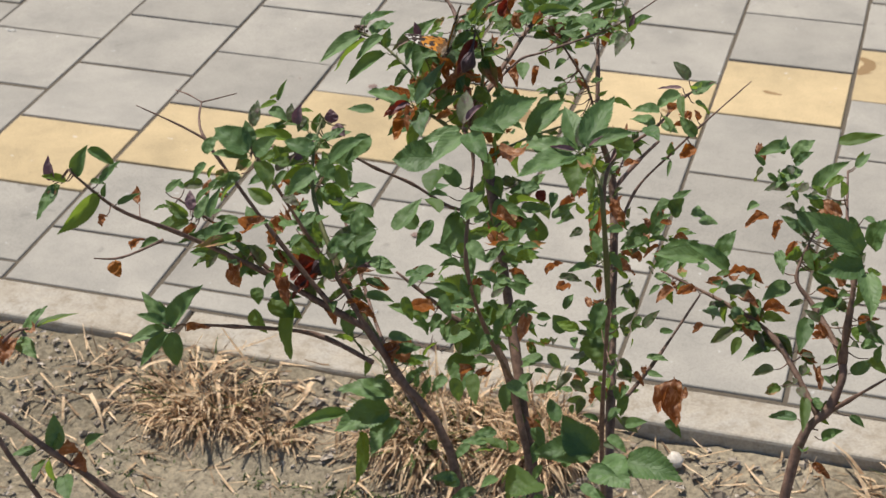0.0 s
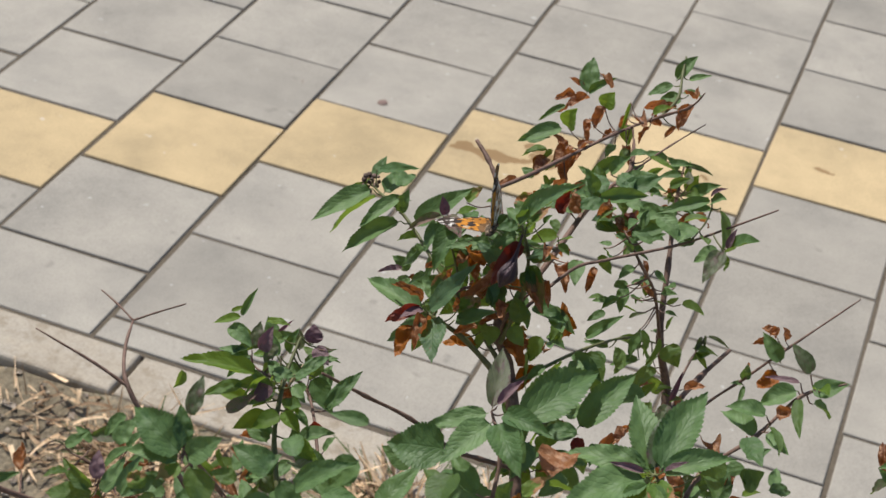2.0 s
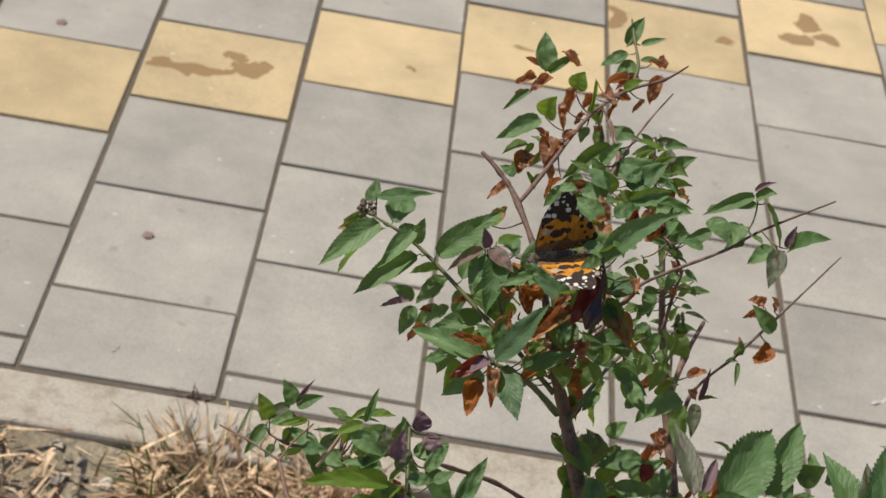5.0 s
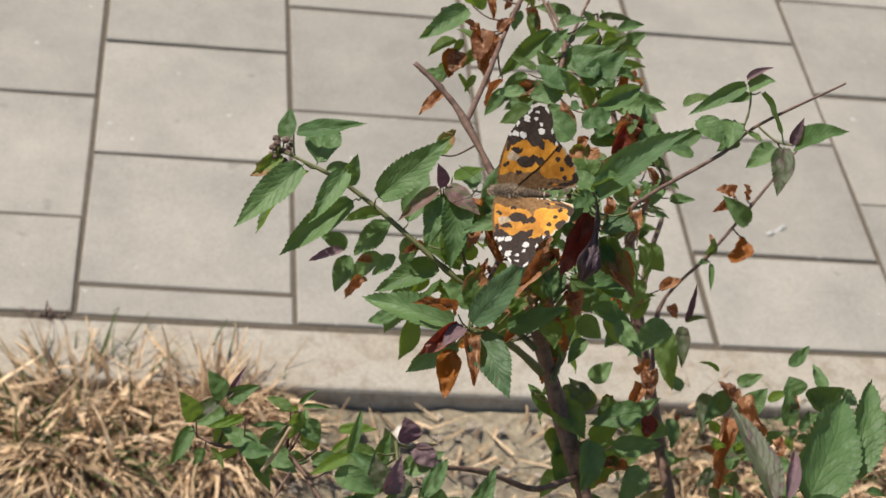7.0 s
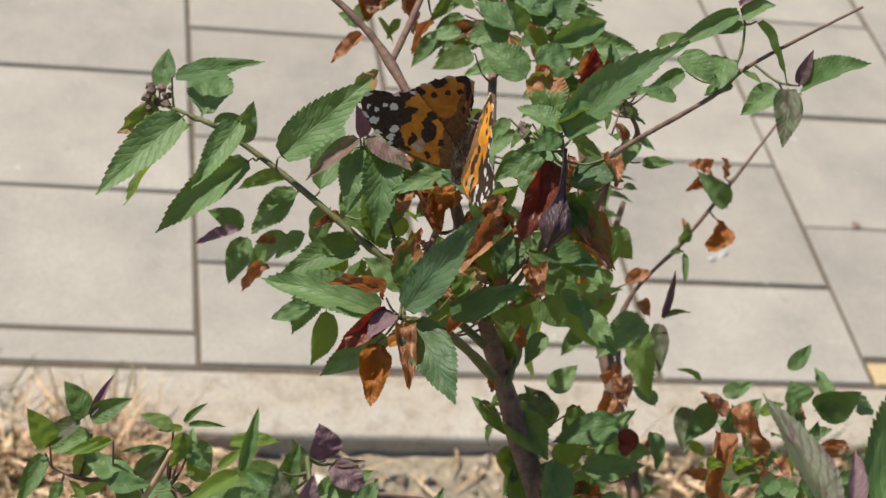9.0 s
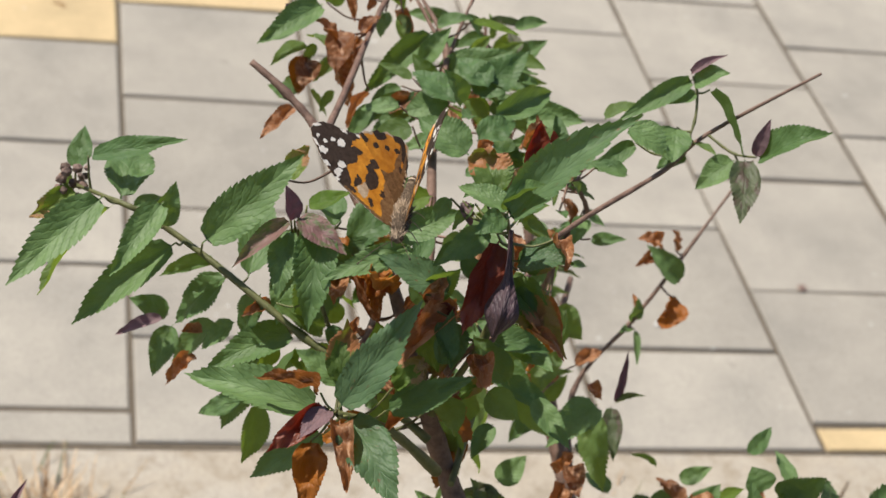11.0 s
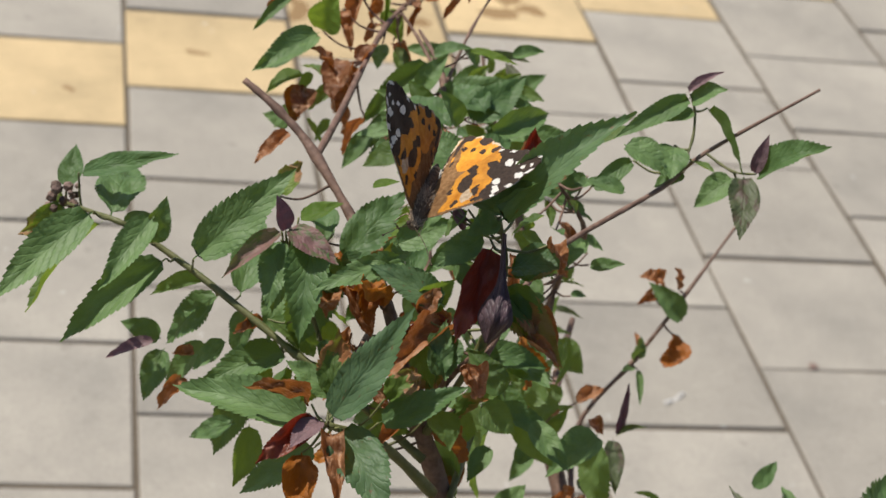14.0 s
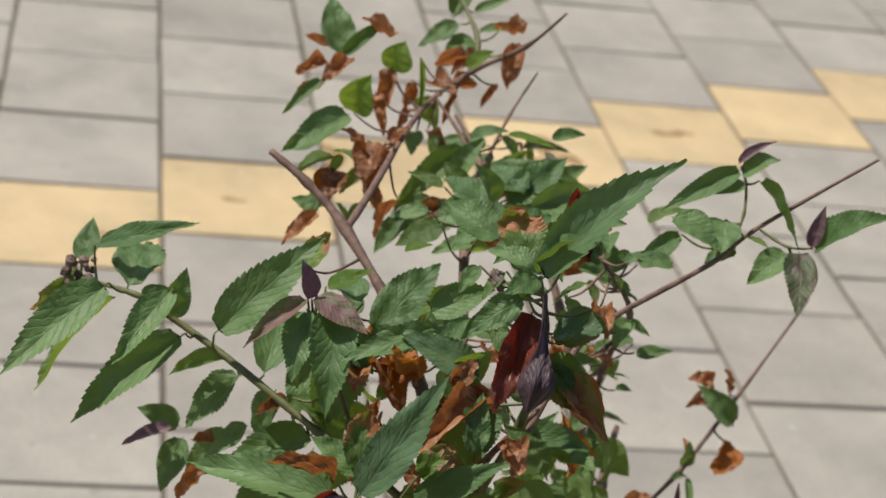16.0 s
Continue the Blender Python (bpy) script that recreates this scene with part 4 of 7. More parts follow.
RIGHT_SHRUB_NEAR = [
    ("g", (0.482, -0.830, 0.698), (0.449, -0.831, 0.719), 0.0167),
    ("g", (0.485, -0.828, 0.701), (0.491, -0.829, 0.720), 0.0144),
    ("g", (0.483, -0.833, 0.693), (0.460, -0.846, 0.693), 0.0144),
    ("g", (0.483, -0.835, 0.690), (0.490, -0.864, 0.680), 0.0122),
    ("s", (0.480, -0.827, 0.685), (0.480, -0.845, 0.674), 0.0122),
    ("g", (0.464, -0.819, 0.659), (0.477, -0.830, 0.660), 0.0106),
    ("g", (0.456, -0.826, 0.650), (0.454, -0.845, 0.639), 0.0091),
    ("s", (0.460, -0.850, 0.612), (0.462, -0.870, 0.603), 0.0068),
    ("d", (0.463, -0.841, 0.626), (0.468, -0.856, 0.622), 0.0076),
    ("d", (0.380, -0.815, 0.585), (0.388, -0.838, 0.569), 0.0160),
    ("d", (0.375, -0.818, 0.582), (0.376, -0.836, 0.574), 0.0091),
    ("g", (0.496, -0.852, 0.644), (0.498, -0.855, 0.657), 0.0061),
]
LOWER_MIDDLE = [
    ("g", (0.352, -0.912, 0.595), (0.321, -0.920, 0.594), 0.019),
    ("g", (0.352, -0.914, 0.593), (0.333, -0.905, 0.610), 0.019),
    ("g", (0.358, -0.931, 0.603), (0.378, -0.951, 0.607), 0.022),
    ("g", (0.371, -0.928, 0.604), (0.403, -0.936, 0.605), 0.019),
    ("s", (0.327, -0.944, 0.594), (0.315, -0.961, 0.593), 0.025),
]
STEM_B_LEAVES = [
    ("g", (0.324, -0.702, 0.548), (0.306, -0.724, 0.522), 0.019),
    ("g", (0.292, -0.716, 0.538), (0.283, -0.711, 0.547), 0.013),
    ("s", (0.308, -0.714, 0.535), (0.319, -0.731, 0.525), 0.019),
    ("d", (0.313, -0.684, 0.620), (0.307, -0.707, 0.602), 0.015),
    ("d", (0.316, -0.679, 0.626), (0.324, -0.696, 0.615), 0.015),
    ("g", (0.348, -0.697, 0.589), (0.372, -0.693, 0.609), 0.017),
]
LOWER_LEFT_SHOOT = [
    ("g", (0.107, -0.710, 0.644), (0.101, -0.704, 0.652), 0.0077),
    ("p", (0.108, -0.710, 0.645), (0.114, -0.703, 0.654), 0.0024),
    ("g", (0.108, -0.710, 0.644), (0.119, -0.709, 0.651), 0.0059),
    ("m", (0.106, -0.710, 0.644), (0.094, -0.713, 0.635), 0.0056),
    ("g", (0.109, -0.710, 0.638), (0.098, -0.711, 0.632), 0.0071),
    ("l", (0.115, -0.717, 0.643), (0.102, -0.721, 0.641), 0.0038),
    ("g", (0.096, -0.712, 0.632), (0.089, -0.723, 0.623), 0.0057),
    ("g", (0.121, -0.724, 0.631), (0.107, -0.714, 0.633), 0.0086),
    ("s", (0.109, -0.711, 0.630), (0.105, -0.715, 0.625), 0.0069),
    ("m", (0.123, -0.727, 0.634), (0.131, -0.723, 0.646), 0.0050),
    ("g", (0.132, -0.721, 0.631), (0.125, -0.723, 0.623), 0.0068),
    ("s", (0.114, -0.715, 0.624), (0.104, -0.717, 0.619), 0.0045),
    ("g", (0.101, -0.715, 0.623), (0.098, -0.717, 0.616), 0.0039),
]
LOWER_RIGHT_SHOOT = [
    ("g", (0.334, -0.634, 0.582), (0.321, -0.647, 0.577), 0.009),
    ("g", (0.336, -0.632, 0.586), (0.346, -0.632, 0.592), 0.006),
    ("s", (0.329, -0.627, 0.587), (0.321, -0.622, 0.588), 0.005),
    ("g", (0.335, -0.648, 0.584), (0.345, -0.643, 0.594), 0.010),
    ("g", (0.333, -0.660, 0.586), (0.320, -0.672, 0.583), 0.010),
    ("m", (0.324, -0.632, 0.580), (0.320, -0.650, 0.574), 0.008),
    ("s", (0.331, -0.664, 0.581), (0.341, -0.662, 0.588), 0.008),
    ("g", (0.347, -0.668, 0.616), (0.344, -0.662, 0.621), 0.010),
    ("g", (0.351, -0.671, 0.616), (0.360, -0.677, 0.631), 0.012),
    ("y", (0.354, -0.673, 0.616), (0.359, -0.668, 0.624), 0.009),
]
LOW_SPRIG = [
    ("g", (0.241, -0.663, 0.602), (0.235, -0.658, 0.606), 0.004),
    ("s", (0.242, -0.664, 0.601), (0.241, -0.670, 0.595), 0.007),
    ("s", (0.241, -0.663, 0.602), (0.245, -0.657, 0.610), 0.003),
    ("g", (0.266, -0.686, 0.588), (0.261, -0.681, 0.606), 0.014),
    ("m", (0.253, -0.683, 0.615), (0.245, -0.679, 0.631), 0.012),
    ("g", (0.278, -0.677, 0.602), (0.289, -0.687, 0.611), 0.011),
    ("g", (0.271, -0.675, 0.602), (0.287, -0.670, 0.613), 0.008),
    ("d", (0.283, -0.657, 0.609), (0.276, -0.672, 0.607), 0.007),
    ("d", (0.286, -0.654, 0.614), (0.285, -0.668, 0.614), 0.007),
]
LEFT_EDGE = [
    ("g", (0.092, -1.044, 0.639), (0.088, -1.034, 0.654), 0.010),
    ("s", (0.089, -1.048, 0.637), (0.090, -1.064, 0.635), 0.009),
    ("d", (0.099, -1.037, 0.635), (0.097, -1.038, 0.643), 0.013),
    ("d", (0.099, -1.038, 0.632), (0.108, -1.043, 0.630), 0.011),
    ("g", (0.103, -1.032, 0.636), (0.110, -1.025, 0.640), 0.006),
    ("g", (0.098, -1.049, 0.629), (0.107, -1.062, 0.625), 0.010),
    ("s", (0.072, -1.013, 0.693), (0.089, -1.000, 0.696), 0.008),
    ("g", (0.067, -1.017, 0.691), (0.075, -1.005, 0.701), 0.007),
    ("d", (0.063, -1.021, 0.690), (0.065, -1.037, 0.686), 0.010),
    ("g", (0.065, -1.020, 0.689), (0.079, -1.028, 0.686), 0.009),
]
PURPLE_TOP_INNER = [
    ("m", (0.148, -0.830, 0.733), (0.146, -0.822, 0.741), 0.0060),
    ("p", (0.151, -0.829, 0.732), (0.153, -0.825, 0.743), 0.0060),
    ("g", (0.134, -0.827, 0.739), (0.146, -0.831, 0.735), 0.0070),
    ("l", (0.138, -0.824, 0.743), (0.128, -0.828, 0.739), 0.0040),
    ("l", (0.133, -0.824, 0.744), (0.138, -0.820, 0.746), 0.0020),
    ("g", (0.138, -0.824, 0.743), (0.141, -0.816, 0.753), 0.0030),
    ("l", (0.152, -0.835, 0.725), (0.121, -0.842, 0.726), 0.0090),
    ("s", (0.147, -0.838, 0.720), (0.131, -0.842, 0.711), 0.0060),
    ("s", (0.121, -0.843, 0.721), (0.120, -0.849, 0.716), 0.0050),
    ("p", (0.158, -0.840, 0.716), (0.153, -0.835, 0.720), 0.0090),
    ("l", (0.166, -0.841, 0.712), (0.157, -0.848, 0.707), 0.0080),
    ("l", (0.166, -0.840, 0.713), (0.176, -0.844, 0.709), 0.0060),
]
PURPLE_TOP_LOW = [
    ("k", (0.143, -0.847, 0.710), (0.154, -0.842, 0.719), 0.0060),
    ("s", (0.148, -0.828, 0.735), (0.139, -0.835, 0.730), 0.0060),
    ("g", (0.157, -0.832, 0.726), (0.166, -0.830, 0.725), 0.0060),
    ("s", (0.156, -0.834, 0.724), (0.150, -0.843, 0.718), 0.0060),
    ("g", (0.146, -0.832, 0.731), (0.133, -0.833, 0.730), 0.0050),
    ("m", (0.156, -0.826, 0.736), (0.153, -0.831, 0.729), 0.0060),
    ("g", (0.167, -0.831, 0.726), (0.174, -0.828, 0.730), 0.0050),
]
LEFT_MOUND_SIDE = [
    ("p", (0.122, -0.919, 0.719), (0.119, -0.912, 0.727), 0.006),
    ("s", (0.122, -0.921, 0.717), (0.107, -0.917, 0.722), 0.007),
    ("s", (0.123, -0.924, 0.714), (0.103, -0.923, 0.708), 0.010),
    ("g", (0.126, -0.922, 0.716), (0.129, -0.910, 0.726), 0.007),
    ("g", (0.133, -0.921, 0.717), (0.137, -0.912, 0.731), 0.007),
    ("g", (0.126, -0.902, 0.741), (0.119, -0.906, 0.731), 0.006),
    ("s", (0.129, -0.907, 0.734), (0.132, -0.904, 0.741), 0.006),
    ("g", (0.105, -0.914, 0.726), (0.113, -0.910, 0.733), 0.005),
    ("g", (0.150, -0.922, 0.715), (0.117, -0.926, 0.702), 0.007),
    ("y", (0.152, -0.925, 0.710), (0.130, -0.937, 0.706), 0.006),
    ("g", (0.154, -0.921, 0.716), (0.167, -0.918, 0.719), 0.007),
    ("g", (0.132, -0.928, 0.708), (0.144, -0.924, 0.719), 0.007),
    ("g", (0.107, -0.931, 0.705), (0.097, -0.934, 0.700), 0.005),
]
LEFT_MOUND_BACK = [
    ("g", (0.237, -0.945, 0.795), (0.230, -0.950, 0.785), 0.010),
    ("g", (0.237, -0.937, 0.805), (0.223, -0.937, 0.804), 0.005),
    ("s", (0.188, -0.953, 0.787), (0.194, -0.956, 0.779), 0.007),
    ("s", (0.198, -0.958, 0.780), (0.189, -0.959, 0.781), 0.006),
    ("g", (0.161, -0.952, 0.790), (0.155, -0.954, 0.785), 0.006),
    ("g", (0.152, -0.960, 0.780), (0.156, -0.953, 0.787), 0.007),
    ("s", (0.172, -0.967, 0.770), (0.166, -0.974, 0.762), 0.008),
    ("g", (0.204, -0.956, 0.783), (0.210, -0.950, 0.790), 0.006),
    ("m", (0.175, -0.949, 0.793), (0.174, -0.938, 0.802), 0.006),
    ("s", (0.204, -0.963, 0.774), (0.205, -0.956, 0.779), 0.006),
]
LEFT_LOWER = [
    ("s", (0.175, -0.907, 0.661), (0.180, -0.928, 0.638), 0.013),
    ("s", (0.161, -0.910, 0.663), (0.181, -0.914, 0.657), 0.014),
    ("r", (0.189, -0.894, 0.677), (0.177, -0.910, 0.667), 0.013),
    ("c", (0.195, -0.899, 0.686), (0.180, -0.906, 0.674), 0.007),
    ("p", (0.201, -0.889, 0.680), (0.220, -0.888, 0.681), 0.006),
    ("r", (0.185, -0.892, 0.681), (0.173, -0.904, 0.674), 0.010),
    ("s", (0.170, -0.878, 0.673), (0.159, -0.885, 0.667), 0.011),
    ("d", (0.138, -0.907, 0.679), (0.143, -0.909, 0.668), 0.009),
    ("d", (0.192, -0.902, 0.662), (0.200, -0.909, 0.653), 0.008),
    ("g", (0.145, -0.894, 0.658), (0.149, -0.898, 0.650), 0.008),
    ("s", (0.116, -0.882, 0.672), (0.130, -0.881, 0.666), 0.006),
    ("d", (0.236, -0.902, 0.641), (0.231, -0.907, 0.628), 0.012),
    ("g", (0.206, -0.885, 0.684), (0.202, -0.893, 0.666), 0.009),
]
LEFT_LOW_STAR = [
    ("g", (0.121, -0.958, 0.666), (0.103, -0.949, 0.680), 0.008),
    ("g", (0.122, -0.958, 0.666), (0.136, -0.945, 0.687), 0.012),
    ("g", (0.119, -0.958, 0.666), (0.102, -0.968, 0.660), 0.008),
    ("g", (0.121, -0.959, 0.665), (0.110, -0.973, 0.650), 0.008),
    ("g", (0.122, -0.958, 0.665), (0.126, -0.963, 0.647), 0.011),
    ("g", (0.121, -0.958, 0.666), (0.112, -0.949, 0.676), 0.007),
    ("d", (0.130, -0.956, 0.665), (0.143, -0.954, 0.668), 0.005),
    ("g", (0.117, -0.958, 0.669), (0.105, -0.961, 0.674), 0.006),
]
STEM_B_TOP = [
    ("m", (0.268, -0.513, 0.694), (0.284, -0.515, 0.695), 0.004),
    ("g", (0.269, -0.515, 0.691), (0.257, -0.520, 0.688), 0.005),
    ("s", (0.271, -0.518, 0.688), (0.266, -0.526, 0.676), 0.009),
    ("l", (0.274, -0.521, 0.683), (0.277, -0.514, 0.691), 0.008),
    ("g", (0.276, -0.523, 0.680), (0.290, -0.518, 0.691), 0.009),
    ("s", (0.277, -0.526, 0.676), (0.290, -0.528, 0.680), 0.006),
    ("s", (0.275, -0.536, 0.680), (0.288, -0.537, 0.679), 0.006),
    ("s", (0.273, -0.525, 0.677), (0.262, -0.526, 0.678), 0.007),
    ("g", (0.274, -0.547, 0.681), (0.265, -0.545, 0.684), 0.007),
    ("s", (0.275, -0.557, 0.684), (0.286, -0.556, 0.680), 0.007),
    ("g", (0.273, -0.559, 0.682), (0.264, -0.558, 0.682), 0.006),
    ("l", (0.267, -0.519, 0.686), (0.266, -0.515, 0.692), 0.003),
]
STEM_B_MID = [
    ("r", (0.257, -0.619, 0.719), (0.264, -0.624, 0.710), 0.010),
    ("g", (0.274, -0.631, 0.719), (0.265, -0.634, 0.713), 0.005),
    ("g", (0.278, -0.643, 0.737), (0.289, -0.650, 0.732), 0.010),
    ("g", (0.279, -0.651, 0.726), (0.268, -0.647, 0.727), 0.005),
    ("d", (0.272, -0.622, 0.697), (0.275, -0.626, 0.688), 0.004),
    ("s", (0.252, -0.642, 0.705), (0.260, -0.644, 0.698), 0.006),
    ("d", (0.252, -0.645, 0.700), (0.251, -0.651, 0.688), 0.005),
    ("g", (0.266, -0.623, 0.679), (0.267, -0.632, 0.669), 0.007),
    ("s", (0.276, -0.616, 0.671), (0.271, -0.612, 0.679), 0.006),
    ("d", (0.272, -0.613, 0.676), (0.280, -0.617, 0.673), 0.006),
    ("g", (0.279, -0.624, 0.694), (0.286, -0.626, 0.690), 0.004),
    ("g", (0.261, -0.632, 0.684), (0.269, -0.634, 0.685), 0.004),
    ("g", (0.262, -0.622, 0.715), (0.251, -0.624, 0.717), 0.006),
]
CROSS_TWIG = [
    ("g", (0.250, -0.624, 0.640), (0.266, -0.617, 0.655), 0.007),
    ("g", (0.264, -0.624, 0.639), (0.251, -0.627, 0.640), 0.005),
    ("s", (0.275, -0.603, 0.634), (0.265, -0.605, 0.633), 0.005),
    ("g", (0.276, -0.606, 0.630), (0.275, -0.602, 0.640), 0.005),
    ("s", (0.275, -0.618, 0.631), (0.270, -0.626, 0.625), 0.007),
    ("s", (0.288, -0.609, 0.625), (0.281, -0.621, 0.615), 0.010),
    ("s", (0.290, -0.593, 0.630), (0.299, -0.601, 0.624), 0.012),
    ("s", (0.255, -0.644, 0.646), (0.268, -0.652, 0.637), 0.010),
    ("s", (0.284, -0.619, 0.611), (0.291, -0.617, 0.620), 0.005),
    ("g", (0.280, -0.617, 0.632), (0.266, -0.618, 0.624), 0.006),
    ("m", (0.266, -0.589, 0.636), (0.274, -0.585, 0.640), 0.003),
]
CURLED_TIP = [
    ("s", (0.299, -0.541, 0.596), (0.313, -0.543, 0.597), 0.004),
    ("m", (0.302, -0.536, 0.602), (0.301, -0.543, 0.595), 0.003),
    ("m", (0.304, -0.535, 0.603), (0.306, -0.542, 0.596), 0.002),
    ("m", (0.305, -0.536, 0.603), (0.318, -0.538, 0.601), 0.003),
    ("s", (0.301, -0.542, 0.594), (0.310, -0.549, 0.590), 0.005),
    ("g", (0.310, -0.540, 0.596), (0.299, -0.543, 0.588), 0.005),
]
STEM_LOW = [
    ("s", (0.243, -0.698, 0.638), (0.229, -0.694, 0.637), 0.015),
    ("s", (0.253, -0.698, 0.638), (0.263, -0.699, 0.635), 0.008),
    ("g", (0.245, -0.706, 0.627), (0.239, -0.717, 0.612), 0.013),
    ("s", (0.250, -0.706, 0.626), (0.260, -0.705, 0.633), 0.008),
    ("s", (0.237, -0.703, 0.630), (0.237, -0.712, 0.623), 0.010),
    ("g", (0.256, -0.671, 0.623), (0.264, -0.667, 0.630), 0.008),
    ("s", (0.244, -0.714, 0.616), (0.253, -0.718, 0.612), 0.010),
]
CROWN_FILL = [
    ("g", (0.170, -0.664, 0.679), (0.162, -0.665, 0.670), 0.006),
    ("d", (0.179, -0.670, 0.691), (0.171, -0.672, 0.688), 0.004),
    ("s", (0.182, -0.670, 0.676), (0.176, -0.675, 0.671), 0.006),
    ("s", (0.177, -0.679, 0.662), (0.174, -0.685, 0.646), 0.008),
    ("s", (0.183, -0.680, 0.680), (0.189, -0.684, 0.676), 0.007),
    ("s", (0.190, -0.681, 0.681), (0.198, -0.689, 0.678), 0.008),
    ("s", (0.200, -0.668, 0.684), (0.193, -0.664, 0.687), 0.006),
    ("d", (0.218, -0.692, 0.710), (0.212, -0.700, 0.703), 0.005),
    ("r", (0.218, -0.689, 0.706), (0.209, -0.694, 0.696), 0.004),
    ("s", (0.208, -0.674, 0.689), (0.203, -0.676, 0.678), 0.008),
    ("s", (0.191, -0.668, 0.698), (0.201, -0.672, 0.692), 0.009),
    ("o", (0.200, -0.687, 0.718), (0.202, -0.694, 0.709), 0.006),
    ("g", (0.182, -0.664, 0.700), (0.180, -0.675, 0.689), 0.007),
]
CROWN_FILL_RIGHT = [
    ("g", (0.218, -0.702, 0.738), (0.212, -0.705, 0.733), 0.004),
    ("g", (0.219, -0.705, 0.736), (0.224, -0.712, 0.732), 0.005),
    ("s", (0.225, -0.694, 0.735), (0.219, -0.694, 0.731), 0.004),
    ("s", (0.246, -0.684, 0.738), (0.238, -0.686, 0.733), 0.005),
    ("s", (0.240, -0.686, 0.734), (0.246, -0.689, 0.731), 0.006),
    ("s", (0.228, -0.687, 0.712), (0.234, -0.694, 0.707), 0.009),
    ("d", (0.241, -0.706, 0.725), (0.246, -0.716, 0.718), 0.004),
    ("g", (0.251, -0.660, 0.654), (0.269, -0.666, 0.648), 0.008),
    ("s", (0.213, -0.683, 0.711), (0.220, -0.687, 0.704), 0.007),
    ("s", (0.212, -0.688, 0.671), (0.208, -0.691, 0.661), 0.006),
    ("s", (0.249, -0.674, 0.686), (0.243, -0.679, 0.673), 0.009),
    ("s", (0.238, -0.680, 0.674), (0.236, -0.686, 0.662), 0.009),
]
PERCH_RIGHT = [
    ("g", (0.215, -0.697, 0.748), (0.211, -0.699, 0.742), 0.004),
    ("g", (0.223, -0.678, 0.742), (0.230, -0.679, 0.745), 0.004),
    ("s", (0.221, -0.699, 0.748), (0.216, -0.702, 0.742), 0.004),
    ("p", (0.218, -0.698, 0.748), (0.220, -0.703, 0.744), 0.003),
    ("g", (0.224, -0.696, 0.753), (0.218, -0.699, 0.750), 0.003),
    ("s", (0.234, -0.681, 0.743), (0.238, -0.687, 0.740), 0.005),
    ("d", (0.227, -0.682, 0.756), (0.223, -0.686, 0.751), 0.004),
    ("g", (0.234, -0.700, 0.751), (0.237, -0.699, 0.756), 0.003),
    ("l", (0.228, -0.710, 0.753), (0.231, -0.709, 0.755), 0.002),
    ("l", (0.226, -0.710, 0.752), (0.224, -0.710, 0.749), 0.002),
    ("s", (0.257, -0.642, 0.735), (0.249, -0.647, 0.726), 0.006),
]
TOP_FILL = [
    ("c", (0.191, -0.549, 0.717), (0.201, -0.550, 0.713), 0.004),
    ("s", (0.198, -0.562, 0.697), (0.191, -0.562, 0.690), 0.008),
    ("s", (0.200, -0.564, 0.695), (0.206, -0.567, 0.687), 0.005),
    ("g", (0.195, -0.565, 0.692), (0.187, -0.562, 0.694), 0.006),
    ("o", (0.197, -0.558, 0.704), (0.196, -0.566, 0.695), 0.007),
    ("d", (0.213, -0.530, 0.718), (0.216, -0.539, 0.708), 0.005),
    ("d", (0.189, -0.518, 0.708), (0.197, -0.518, 0.715), 0.004),
    ("s", (0.208, -0.560, 0.705), (0.201, -0.564, 0.698), 0.005),
    ("g", (0.185, -0.553, 0.707), (0.197, -0.552, 0.712), 0.006),
    ("d", (0.206, -0.560, 0.704), (0.213, -0.565, 0.691), 0.006),
]
BACK_FILL = [
    ("s", (0.230, -0.577, 0.709), (0.220, -0.571, 0.710), 0.004),
    ("s", (0.237, -0.579, 0.709), (0.230, -0.573, 0.715), 0.006),
    ("g", (0.219, -0.579, 0.700), (0.211, -0.583, 0.689), 0.006),
    ("s", (0.249, -0.582, 0.709), (0.258, -0.585, 0.704), 0.008),
    ("s", (0.246, -0.583, 0.706), (0.252, -0.591, 0.701), 0.008),
    ("g", (0.254, -0.586, 0.704), (0.265, -0.585, 0.708), 0.005),
    ("s", (0.259, -0.587, 0.705), (0.271, -0.590, 0.697), 0.006),
    ("s", (0.254, -0.550, 0.704), (0.261, -0.547, 0.709), 0.004),
    ("g", (0.261, -0.582, 0.714), (0.269, -0.583, 0.713), 0.004),
    ("g", (0.236, -0.610, 0.715), (0.228, -0.613, 0.708), 0.007),
    ("s", (0.246, -0.623, 0.718), (0.254, -0.630, 0.715), 0.007),
    ("d", (0.254, -0.625, 0.719), (0.259, -0.628, 0.714), 0.005),
]
LOWER_SHOOT_MIDDLE = [
    ("s", (0.132, -0.712, 0.643), (0.123, -0.708, 0.644), 0.0045),
    ("g", (0.135, -0.711, 0.644), (0.141, -0.708, 0.649), 0.0021),
    ("g", (0.136, -0.712, 0.644), (0.146, -0.715, 0.647), 0.0020),
    ("s", (0.135, -0.713, 0.643), (0.132, -0.718, 0.634), 0.0071),
    ("g", (0.131, -0.716, 0.638), (0.118, -0.712, 0.633), 0.0024),
    ("g", (0.138, -0.712, 0.638), (0.143, -0.718, 0.632), 0.0075),
    ("l", (0.135, -0.712, 0.643), (0.128, -0.711, 0.641), 0.0024),
    ("s", (0.143, -0.719, 0.629), (0.137, -0.713, 0.632), 0.0060),
    ("g", (0.151, -0.725, 0.630), (0.141, -0.726, 0.629), 0.0066),
    ("g", (0.132, -0.719, 0.624), (0.139, -0.720, 0.623), 0.0060),
]
